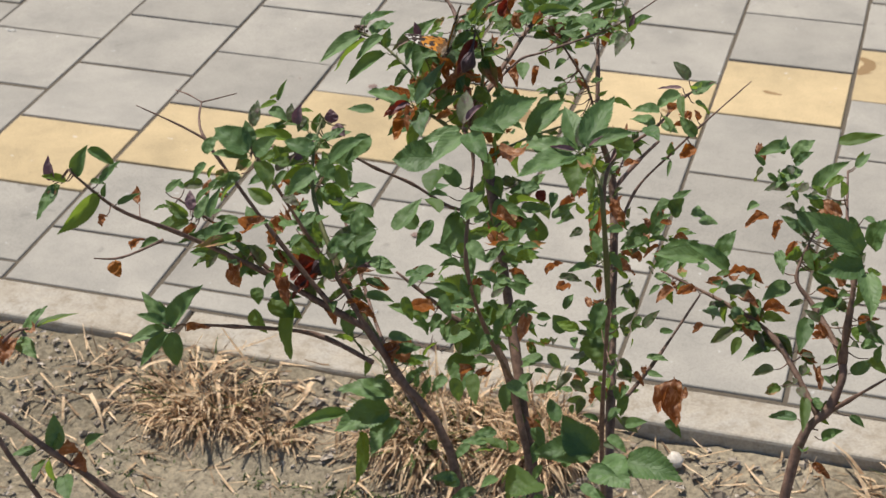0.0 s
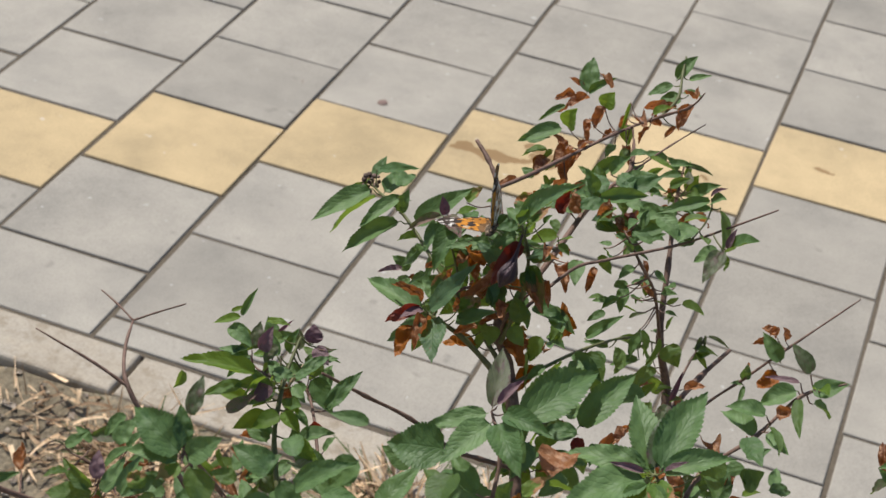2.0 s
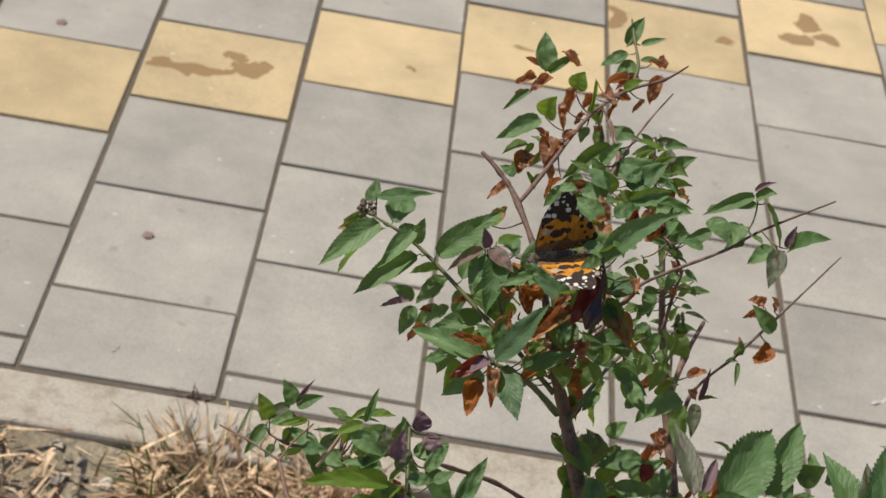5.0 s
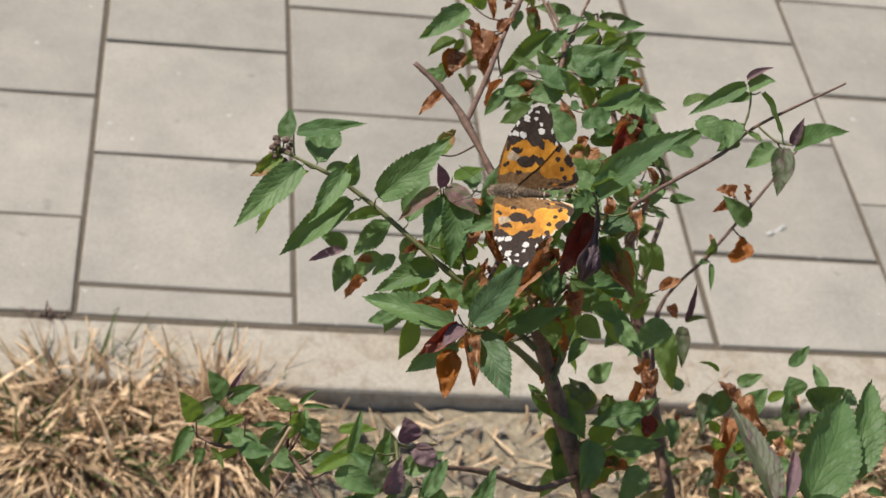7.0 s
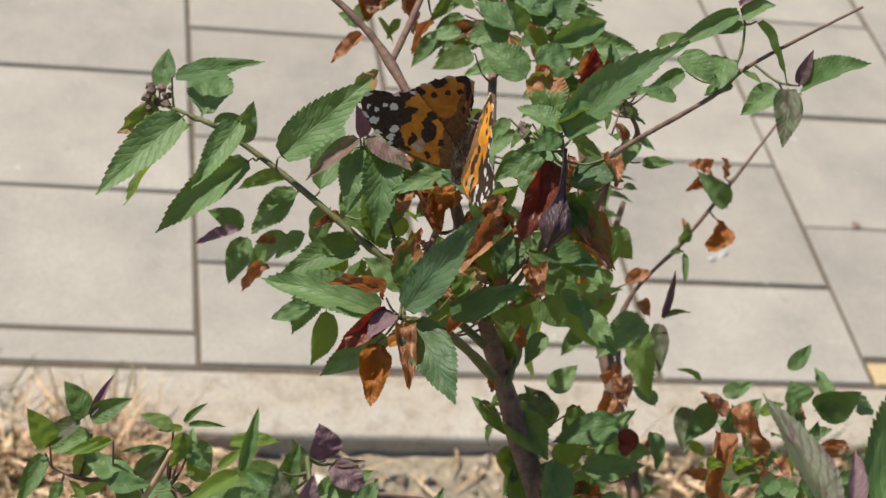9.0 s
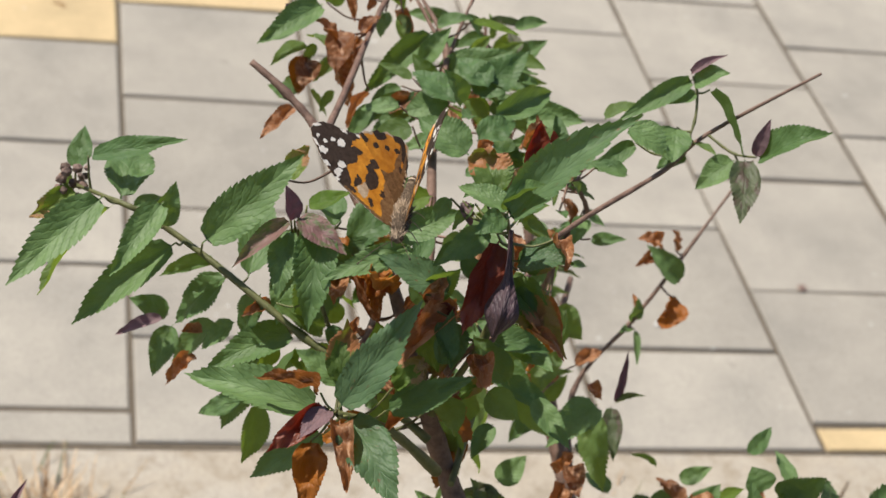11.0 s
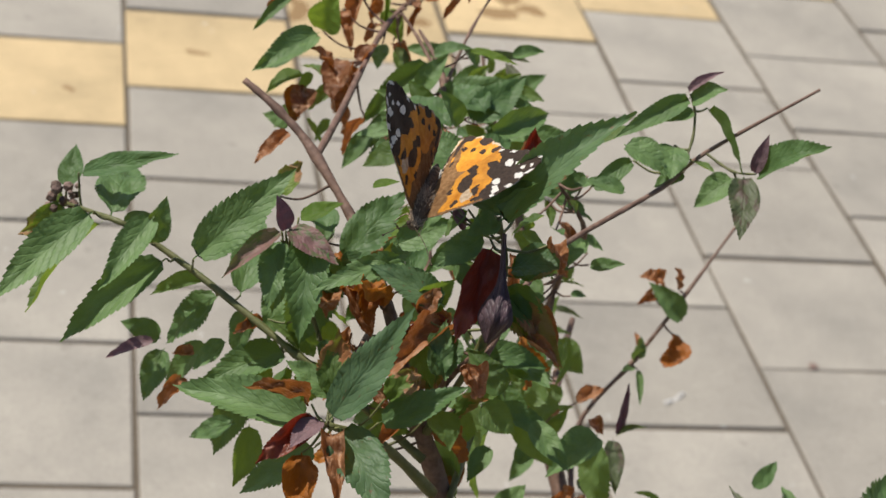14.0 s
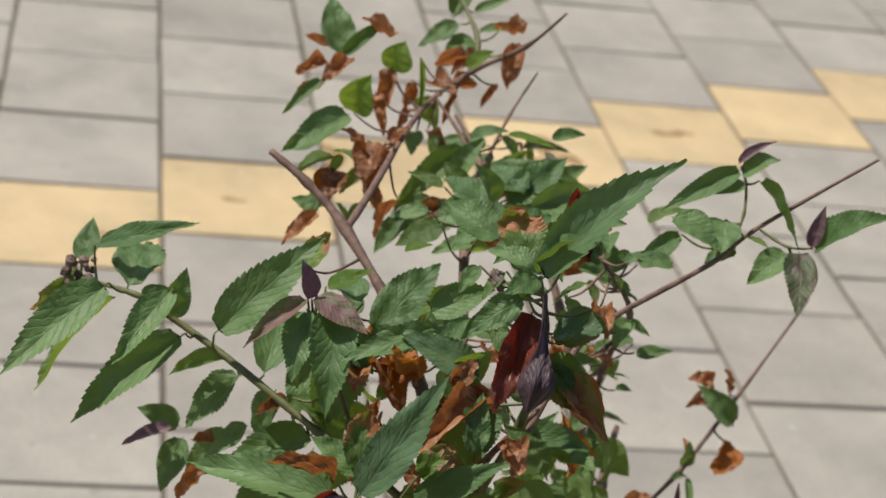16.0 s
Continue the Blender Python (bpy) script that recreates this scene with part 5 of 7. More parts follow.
PURPLE_SHOOT_LOW = [
    ("g", (0.187, -0.678, 0.725), (0.184, -0.698, 0.707), 0.0109),
    ("g", (0.179, -0.680, 0.724), (0.176, -0.692, 0.712), 0.0082),
    ("l", (0.184, -0.672, 0.726), (0.194, -0.674, 0.732), 0.0054),
    ("g", (0.198, -0.670, 0.711), (0.214, -0.656, 0.724), 0.0116),
    ("g", (0.191, -0.689, 0.699), (0.197, -0.695, 0.693), 0.0054),
    ("s", (0.179, -0.675, 0.695), (0.187, -0.680, 0.690), 0.0083),
    ("g", (0.203, -0.669, 0.714), (0.198, -0.674, 0.707), 0.0069),
]
FRONT_SHOOT_CURLED = [
    ("b", (0.191, -0.715, 0.701), (0.193, -0.705, 0.716), 0.0085),
    ("g", (0.192, -0.712, 0.699), (0.181, -0.706, 0.704), 0.0075),
    ("y", (0.204, -0.718, 0.703), (0.214, -0.716, 0.712), 0.0067),
    ("g", (0.217, -0.714, 0.707), (0.219, -0.706, 0.718), 0.0062),
    ("d", (0.198, -0.683, 0.714), (0.204, -0.691, 0.703), 0.0062),
    ("o", (0.205, -0.704, 0.702), (0.212, -0.696, 0.710), 0.0053),
    ("d", (0.208, -0.701, 0.700), (0.211, -0.693, 0.710), 0.0059),
    ("d", (0.222, -0.716, 0.713), (0.226, -0.720, 0.706), 0.0057),
    ("r", (0.221, -0.699, 0.716), (0.213, -0.700, 0.705), 0.0061),
    ("s", (0.234, -0.717, 0.704), (0.227, -0.705, 0.709), 0.0094),
    ("s", (0.230, -0.715, 0.700), (0.238, -0.720, 0.695), 0.0079),
    ("s", (0.218, -0.713, 0.695), (0.222, -0.721, 0.690), 0.0093),
    ("s", (0.232, -0.706, 0.707), (0.237, -0.711, 0.699), 0.0066),
    ("s", (0.213, -0.695, 0.703), (0.220, -0.700, 0.694), 0.0081),
]
PERCH_SCORCHED = [
    ("b", (0.232, -0.710, 0.736), (0.245, -0.708, 0.739), 0.0086),
    ("b", (0.231, -0.710, 0.730), (0.241, -0.719, 0.720), 0.0085),
    ("d", (0.236, -0.718, 0.724), (0.245, -0.723, 0.718), 0.0033),
    ("r", (0.238, -0.687, 0.750), (0.239, -0.681, 0.761), 0.0070),
    ("b", (0.225, -0.696, 0.746), (0.228, -0.689, 0.753), 0.0074),
    ("s", (0.220, -0.694, 0.736), (0.227, -0.689, 0.745), 0.0078),
    ("l", (0.227, -0.702, 0.742), (0.222, -0.699, 0.745), 0.0051),
    ("l", (0.200, -0.681, 0.742), (0.206, -0.683, 0.745), 0.0031),
    ("g", (0.207, -0.688, 0.729), (0.222, -0.684, 0.734), 0.0079),
    ("s", (0.216, -0.693, 0.729), (0.226, -0.693, 0.728), 0.0079),
    ("s", (0.214, -0.694, 0.716), (0.222, -0.694, 0.723), 0.0080),
    ("d", (0.213, -0.701, 0.717), (0.218, -0.697, 0.722), 0.0058),
]
STEM_LOW_SIDE = [
    ("s", (0.233, -0.702, 0.641), (0.245, -0.712, 0.634), 0.0123),
    ("g", (0.248, -0.712, 0.633), (0.245, -0.727, 0.621), 0.0111),
    ("g", (0.270, -0.703, 0.640), (0.250, -0.706, 0.635), 0.0100),
    ("g", (0.258, -0.711, 0.628), (0.277, -0.710, 0.629), 0.0084),
    ("m", (0.248, -0.698, 0.634), (0.243, -0.690, 0.638), 0.0084),
    ("g", (0.279, -0.705, 0.639), (0.280, -0.715, 0.633), 0.0060),
    ("r", (0.270, -0.704, 0.639), (0.272, -0.709, 0.632), 0.0076),
    ("g", (0.271, -0.717, 0.623), (0.261, -0.728, 0.616), 0.0100),
    ("s", (0.260, -0.708, 0.622), (0.256, -0.714, 0.612), 0.0093),
    ("g", (0.243, -0.708, 0.621), (0.235, -0.703, 0.627), 0.0068),
    ("s", (0.268, -0.700, 0.627), (0.276, -0.705, 0.619), 0.0081),
    ("g", (0.227, -0.691, 0.637), (0.236, -0.696, 0.628), 0.0052),
    ("s", (0.242, -0.714, 0.614), (0.233, -0.719, 0.606), 0.0101),
]


def buds(parent, place, n, spread, seed):
    """A cluster of small round buds at a shoot's end."""
    rng = random.Random(seed)
    bm = bmesh.new()
    for _ in range(n):
        p = Vector(place) + Vector((rng.uniform(-1, 1), rng.uniform(-1, 1), rng.uniform(-1, 1))) * spread
        bmesh.ops.create_icosphere(bm, subdivisions=1, radius=rng.uniform(0.0009, 0.0017), matrix=Matrix.Translation(p))
    part("bud_head", bm, BUD, parent, "cluster of small brownish buds")


def shrub_empty(place, label):
    ob = new("shrub")
    ob.location = place
    return tagged(ob, label, "shrub", "shrubs in the bed")


def local(shrub, pts):
    return [tuple(Vector(p) - shrub.location) for p in pts]


def local_leaves(shrub, groups):
    return [[(k, tuple(Vector(a) - shrub.location), tuple(Vector(b) - shrub.location), w) for k, a, b, w in g] for g in groups]


def grow(shrub, name, points, radii, groups=(), seed=0, clouds=(), **more):
    more["clouds"] = [(Vector(p) - shrub.location, r, n) for p, r, n in clouds]
    return leafy(shrub, name, local(shrub, points), radii, local_leaves(shrub, groups), seed, **more)


def middle_shrub():
    s = shrub_empty((0.40, -1.02, -0.055), "upright leafy shrub with green and scorched brown leaves")
    fork = (0.193, -0.634, 0.722)
    grow(s, "stem", [(0.40, -1.02, -0.06), (0.375, -0.965, 0.3), (0.30, -0.832, 0.5), (0.237, -0.705, 0.637), (0.219, -0.694, 0.680), (0.208, -0.664, 0.706), fork, (0.183, -0.622, 0.729), (0.173, -0.614, 0.734)],
         [0.007, 0.0050, 0.0038, 0.0030, 0.0024, 0.0016, 0.0013, 0.0011, 0.0009], [FRONT_SHOOT_INNER, BACK_CLUSTER, LOW_SPRIG, CROWN_FILL, STEM_LOW, STEM_LOW_SIDE], 1, kinds="gsgdgbygo", size=(0.010, 0.020), clouds=[((0.206, -0.676, 0.698), 0.022, 12), ((0.224, -0.684, 0.704), 0.020, 7), ((0.240, -0.672, 0.660), 0.022, 10), ((0.226, -0.690, 0.680), 0.018, 7), ((0.250, -0.700, 0.622), 0.022, 5), ((0.285, -0.800, 0.560), 0.030, 18), ((0.262, -0.750, 0.615), 0.024, 14), ((0.300, -0.830, 0.500), 0.030, 12)])
    grow(s, "top_branch", [fork, (0.203, -0.604, 0.718), (0.229, -0.528, 0.712), (0.248, -0.505, 0.717), (0.264, -0.512, 0.731), (0.272, -0.524, 0.748)],
         [0.0012, 0.0010, 0.0009, 0.0009, 0.0008, 0.0004], [TOP_BRANCH, TOP_BRANCH_MID, TOP_FILL], 2, kinds="sdgld", size=(0.007, 0.015), clouds=[((0.206, -0.558, 0.712), 0.014, 5), ((0.236, -0.512, 0.714), 0.012, 4)])
    grow(s, "top_shoot", [(0.248, -0.505, 0.717), (0.253, -0.488, 0.722), (0.250, -0.468, 0.728), (0.248, -0.454, 0.732)], [0.0010, 0.0009, 0.0008, 0.0005], [TOP_SHOOT], 3, material=GREEN_BARK)
    grow(s, "back_shoot", [(0.219, -0.694, 0.680), (0.228, -0.640, 0.694), (0.235, -0.593, 0.704), (0.245, -0.555, 0.707), (0.240, -0.53, 0.712)], [0.0018, 0.0016, 0.0013, 0.0010, 0.0006], [BACK_SHOOT, BACK_FILL], 4, kinds="gsggld", size=(0.010, 0.018), clouds=[((0.244, -0.600, 0.706), 0.024, 10), ((0.232, -0.632, 0.706), 0.020, 6), ((0.250, -0.566, 0.700), 0.020, 5)])
    grow(s, "bare_twig", [(0.245, -0.558, 0.706), (0.259, -0.525, 0.711), (0.273, -0.498, 0.716)], [0.0007, 0.0005, 0.0003], (), 5)
    grow(s, "bare_twig", [(0.245, -0.558, 0.706), (0.240, -0.530, 0.709), (0.235, -0.515, 0.712)], [0.0008, 0.0006, 0.0005], (), 64)
    grow(s, "dead_spur", [(0.219, -0.694, 0.672), (0.224, -0.700, 0.695), (0.234, -0.704, 0.714)], [0.0012, 0.0009, 0.0005], (), 61, extra=4, kinds="ddgob", size=(0.009, 0.017), spread=0.012)
    grow(s, "dead_spur", [(0.208, -0.672, 0.690), (0.200, -0.696, 0.700), (0.194, -0.706, 0.698)], [0.0010, 0.0008, 0.0005], (), 62, extra=4, kinds="ddb", size=(0.009, 0.015), spread=0.010)
    lb = grow(s, "left_branch", [(0.222, -0.700, 0.668), (0.197, -0.687, 0.684), (0.187, -0.681, 0.688), (0.163, -0.661, 0.697), (0.148, -0.650, 0.702), (0.139, -0.652, 0.709), (0.125, -0.633, 0.702)],
              [0.0013, 0.0011, 0.0010, 0.0009, 0.0008, 0.0007, 0.0006], [LEFT_BRANCH, LEFT_BRANCH_LOW], 6, material=GREEN_BARK)
    buds(lb, Vector((0.1245, -0.634, 0.7045)) - s.location, 22, 0.0040, 5)
    grow(s, "purple_shoot", [(0.197, -0.687, 0.684), (0.190, -0.681, 0.700), (0.183, -0.678, 0.714)], [0.0007, 0.0006, 0.0004], [PURPLE_SHOOT, PURPLE_SHOOT_LOW], 7, material=GREEN_BARK)
    grow(s, "front_shoot", [(0.225, -0.704, 0.66), (0.207, -0.714, 0.684), (0.190, -0.720, 0.696)], [0.0018, 0.0014, 0.0008], [FRONT_SHOOT, FRONT_SHOOT_CURLED], 8, material=GREEN_BARK)
    grow(s, "right_shoot", [(0.222, -0.698, 0.676), (0.230, -0.704, 0.71), (0.231, -0.707, 0.735), (0.226, -0.710, 0.753)], [0.0012, 0.0010, 0.0008, 0.0005], [RIGHT_CLUSTER, CROWN_FILL_RIGHT, PERCH_RIGHT, PERCH_SCORCHED], 9, material=GREEN_BARK)
    grow(s, "right_branch", [(0.230, -0.704, 0.700), (0.247, -0.682, 0.718), (0.260, -0.668, 0.720), (0.289, -0.651, 0.728), (0.305, -0.638, 0.733), (0.333, -0.640, 0.757)],
         [0.0009, 0.0008, 0.0007, 0.0007, 0.0006, 0.0004], (), 10)
    grow(s, "side_shoot", [(0.296, -0.645, 0.730), (0.300, -0.638, 0.737), (0.301, -0.632, 0.743), (0.2995, -0.629, 0.747)], [0.0005, 0.0004, 0.0004, 0.0003], [RIGHT_BRANCH], 69, material=GREEN_BARK)
    grow(s, "side_shoot", [(0.305, -0.638, 0.733), (0.311, -0.646, 0.732), (0.3155, -0.652, 0.735)], [0.0005, 0.0004, 0.0003], [RIGHT_BRANCH_END], 70, material=GREEN_BARK)
    grow(s, "side_stem", [(0.40, -1.01, -0.06), (0.372, -0.93, 0.30), (0.346, -0.815, 0.44), (0.318, -0.68, 0.52), (0.298, -0.592, 0.583), (0.285, -0.588, 0.628), (0.278, -0.565, 0.660), (0.270, -0.530, 0.682), (0.268, -0.512, 0.696)],
         [0.005, 0.0040, 0.0034, 0.0030, 0.0026, 0.0022, 0.0015, 0.0009, 0.0005], [RIGHT_LOW, STEM_B_LEAVES, STEM_B_TOP], 11, extra=20, kinds="gsmsd", size=(0.008, 0.017), spread=0.014, clouds=[((0.292, -0.60, 0.600), 0.018, 10), ((0.270, -0.532, 0.684), 0.016, 10), ((0.304, -0.640, 0.545), 0.024, 18), ((0.328, -0.73, 0.546), 0.022, 18), ((0.305, -0.715, 0.615), 0.018, 14), ((0.325, -0.735, 0.512), 0.024, 14)])
    grow(s, "inner_shoot", [(0.285, -0.588, 0.628), (0.280, -0.612, 0.672), (0.274, -0.640, 0.705), (0.262, -0.640, 0.722)], [0.0012, 0.0009, 0.0007, 0.0005], [STEM_B_MID], 65, extra=4, kinds="ggs", size=(0.007, 0.014), clouds=[((0.272, -0.625, 0.708), 0.018, 7), ((0.262, -0.645, 0.712), 0.016, 4), ((0.266, -0.640, 0.684), 0.014, 5), ((0.276, -0.615, 0.655), 0.014, 5), ((0.278, -0.60, 0.668), 0.016, 5)])
    grow(s, "broken_stub", [(0.298, -0.592, 0.583), (0.308, -0.556, 0.588), (0.319, -0.528, 0.593)], [0.0017, 0.0015, 0.0011], (), 66)
    grow(s, "curled_twig", [(0.298, -0.585, 0.590), (0.300, -0.555, 0.594), (0.302, -0.540, 0.597)], [0.0008, 0.0006, 0.0005], [CURLED_TIP], 67)
    grow(s, "inner_twig", [(0.230, -0.704, 0.655), (0.250, -0.655, 0.650), (0.270, -0.620, 0.645), (0.284, -0.598, 0.632)], [0.0011, 0.0009, 0.0007, 0.0005], [CROSS_TWIG], 68, material=GREEN_BARK)
    grow(s, "right_twig", [(0.306, -0.62, 0.560), (0.312, -0.577, 0.577), (0.333, -0.564, 0.602), (0.352, -0.549, 0.621), (0.382, -0.521, 0.647)], [0.0014, 0.0010, 0.0008, 0.0007, 0.0004], [RIGHT_TWIG], 12)
    grow(s, "cross_twig", [(0.331, -0.786, 0.516), (0.354, -0.733, 0.533), (0.377, -0.684, 0.564)], [0.0016, 0.0012, 0.0006], (), 13)
    grow(s, "low_branch", [(0.32, -0.86, 0.45), (0.271, -0.80, 0.567), (0.235, -0.793, 0.590), (0.197, -0.788, 0.614)], [0.003, 0.0022, 0.0016, 0.0008], [CROWN_LOW], 14, extra=10, kinds="ggsgd", size=(0.012, 0.022), spread=0.02, clouds=[((0.262, -0.822, 0.624), 0.028, 20), ((0.256, -0.858, 0.607), 0.028, 16), ((0.265, -0.807, 0.650), 0.026, 16), ((0.255, -0.835, 0.697), 0.024, 10)])
    grow(s, "arching_branch", [(0.352, -0.842, 0.41), (0.347, -0.838, 0.48), (0.343, -0.842, 0.56), (0.345, -0.853, 0.66), (0.339, -0.850, 0.724), (0.341, -0.825, 0.737), (0.357, -0.798, 0.743), (0.370, -0.778, 0.755), (0.386, -0.775, 0.765)], [0.0018, 0.0016, 0.0014, 0.0012, 0.0011, 0.0010, 0.0008, 0.0007, 0.0005], [RIGHT_ARCH, LOWER_RIGHT_SHOOT], 45, extra=10, kinds="gglgmdg", size=(0.008, 0.016), clouds=[((0.333, -0.652, 0.571), 0.024, 16), ((0.347, -0.671, 0.597), 0.024, 14), ((0.353, -0.695, 0.607), 0.024, 12), ((0.337, -0.676, 0.572), 0.024, 10), ((0.300, -0.850, 0.655), 0.030, 22), ((0.330, -0.840, 0.620), 0.030, 20), ((0.278, -0.862, 0.650), 0.026, 16), ((0.345, -0.790, 0.560), 0.028, 14)])
    grow(s, "heart_shoot", [(0.345, -0.853, 0.66), (0.342, -0.865, 0.723), (0.335, -0.852, 0.737), (0.326, -0.847, 0.748)], [0.0018, 0.0014, 0.001, 0.0006], [FRONT_SHOOT_HEART], 46, material=GREEN_BARK, extra=6, kinds="gsgm", size=(0.010, 0.018), spread=0.016)
    grow(s, "arched_twig", [(0.243, -0.722, 0.622), (0.230, -0.738, 0.635), (0.218, -0.748, 0.644), (0.198, -0.755, 0.660), (0.178, -0.766, 0.674), (0.162, -0.784, 0.694)], [0.0013, 0.0012, 0.0011, 0.0010, 0.0009, 0.0006], (), 29)
    grow(s, "grey_shoot", [(0.282, -0.796, 0.540), (0.276, -0.858, 0.625), (0.271, -0.888, 0.690), (0.268, -0.868, 0.724), (0.265, -0.853, 0.740), (0.258, -0.850, 0.756)], [0.0014, 0.0013, 0.0012, 0.0010, 0.0008, 0.0005], [FRONT_SHOOT_GREY, LOWER_MIDDLE], 31, extra=8, kinds="ggsg", size=(0.010, 0.020), spread=0.02, clouds=[((0.263, -0.893, 0.715), 0.030, 8), ((0.320, -0.925, 0.599), 0.045, 22)])
    return s


def front_shrub():
    s = shrub_empty((0.33, -1.05, -0.055), "low leafy shrub with arching stems and purple shoot tips")
    grow(s, "stem", [(0.33, -1.05, -0.06), (0.31, -0.99, 0.3), (0.278, -0.923, 0.555), (0.235, -0.908, 0.624), (0.218, -0.907, 0.651), (0.200, -0.900, 0.676), (0.188, -0.905, 0.700), (0.180, -0.935, 0.752), (0.176, -0.955, 0.784)],
         [0.006, 0.0044, 0.0031, 0.0025, 0.0020, 0.0015, 0.0011, 0.0008, 0.0005], [LEFT_INNER, LEFT_MIDDLE, LEFT_LOWER, LEFT_MOUND, LEFT_MOUND_BACK], 21, extra=30, kinds="gsgdgmg", size=(0.009, 0.018), spread=0.016, clouds=[((0.175, -0.905, 0.705), 0.030, 24), ((0.200, -0.900, 0.672), 0.026, 20), ((0.150, -0.900, 0.700), 0.026, 18), ((0.168, -0.850, 0.692), 0.020, 10)])
    grow(s, "left_arm", [(0.218, -0.907, 0.651), (0.170, -0.909, 0.675), (0.145, -0.920, 0.694), (0.120, -0.937, 0.716), (0.097, -0.957, 0.738), (0.075, -0.964, 0.762)],
         [0.0022, 0.0018, 0.0015, 0.0012, 0.001, 0.0006], [LEFT_TIP_SHOOT], 22, extra=6, kinds="gsgd", size=(0.006, 0.012))
    grow(s, "side_shoot", [(0.170, -0.909, 0.675), (0.135, -0.905, 0.700), (0.112, -0.913, 0.722)], [0.0014, 0.0010, 0.0006], [LEFT_MOUND_SIDE], 34, extra=32, kinds="gsmgd", size=(0.007, 0.015), spread=0.016)
    grow(s, "bare_twig", [(0.113, -0.938, 0.71), (0.096, -0.955, 0.706), (0.085, -0.966, 0.71)], [0.0009, 0.0007, 0.0004], (), 23)
    grow(s, "low_arm", [(0.224, -0.916, 0.635), (0.185, -0.905, 0.640), (0.150, -0.935, 0.658), (0.127, -0.955, 0.668)], [0.0018, 0.0014, 0.001, 0.0006], [LEFT_LOW_STAR], 24)
    twig = [(0.200, -0.912, 0.665), (0.166, -0.907, 0.703), (0.143, -0.906, 0.735), (0.127, -0.904, 0.757), (0.117, -0.888, 0.760), (0.111, -0.870, 0.761)]
    grow(s, "bare_twig", twig, [0.0015, 0.0012, 0.0010, 0.0009, 0.0007, 0.0005], (), 25)
    grow(s, "bare_twig", [(0.111, -0.870, 0.761), (0.100, -0.863, 0.761), (0.088, -0.854, 0.758)], [0.0005, 0.0004, 0.0003], (), 26)
    grow(s, "bare_twig", [(0.111, -0.870, 0.761), (0.114, -0.856, 0.757), (0.120, -0.841, 0.754)], [0.0005, 0.0004, 0.0003], (), 33)
    grow(s, "bare_twig", [(0.127, -0.904, 0.757), (0.113, -0.905, 0.764), (0.090, -0.909, 0.775)], [0.0007, 0.0006, 0.0003], (), 27)
    grow(s, "purple_shoot", [(0.235, -0.908, 0.624), (0.19, -0.875, 0.67), (0.167, -0.847, 0.694), (0.159, -0.824, 0.712), (0.156, -0.799, 0.722)], [0.0020, 0.0016, 0.0013, 0.0010, 0.0006], [PURPLE_TOP, PURPLE_TOP_INNER, PURPLE_TOP_LOW], 28, material=GREEN_BARK, extra=22, kinds="gmgsl", size=(0.009, 0.016), spread=0.014)
    grow(s, "lower_shoot", [(0.252, -0.913, 0.598), (0.210, -0.850, 0.596), (0.165, -0.775, 0.612), (0.132, -0.720, 0.627), (0.109, -0.717, 0.626), (0.098, -0.713, 0.627)], [0.0016, 0.0013, 0.0010, 0.0008, 0.0007, 0.0005], [LOWER_LEFT_SHOOT, LOWER_SHOOT_MIDDLE], 32, extra=26, kinds="ggsgg", size=(0.008, 0.015), spread=0.014)
    grow(s, "dry_stalk", [(0.122, -0.731, 0.629), (0.127, -0.729, 0.639), (0.131, -0.726, 0.648)], [0.0008, 0.0008, 0.0007], (), 36, material=STRAW)
    return s


def right_shrub():
    s = shrub_empty((0.47, -1.04, -0.055), "leafy shrub with forked reddish stems beside the kerb")
    grow(s, "stem", [(0.47, -1.04, -0.06), (0.455, -0.97, 0.3), (0.457, -0.876, 0.562), (0.475, -0.852, 0.609), (0.478, -0.837, 0.630), (0.458, -0.808, 0.645), (0.445, -0.798, 0.658), (0.451, -0.776, 0.676)],
         [0.006, 0.0045, 0.0029, 0.0025, 0.0022, 0.0015, 0.0011, 0.0006], [RIGHT_SHRUB], 41, extra=26, kinds="gmsgdmge", size=(0.008, 0.017), spread=0.018, clouds=[((0.433, -0.746, 0.688), 0.026, 30), ((0.411, -0.799, 0.641), 0.026, 28), ((0.452, -0.778, 0.672), 0.020, 20)])
    grow(s, "side_branch", [(0.470, -0.853, 0.600), (0.438, -0.818, 0.626), (0.408, -0.803, 0.635), (0.364, -0.782, 0.639)], [0.0022, 0.0016, 0.0012, 0.0006], (), 42, extra=46, kinds="gsmdgmy", size=(0.007, 0.015), spread=0.014)
    grow(s, "upper_branch", [(0.478, -0.837, 0.630), (0.478, -0.835, 0.652), (0.478, -0.825, 0.679), (0.470, -0.790, 0.690), (0.465, -0.756, 0.709)], [0.0026, 0.002, 0.0016, 0.001, 0.0006], [RIGHT_SHRUB_NEAR], 43, extra=40, kinds="glsmgd", size=(0.008, 0.018), spread=0.018)
    grow(s, "bare_twig", [(0.474, -0.853, 0.605), (0.484, -0.854, 0.616), (0.503, -0.857, 0.637)], [0.0016, 0.0012, 0.0006], (), 44)
    return s


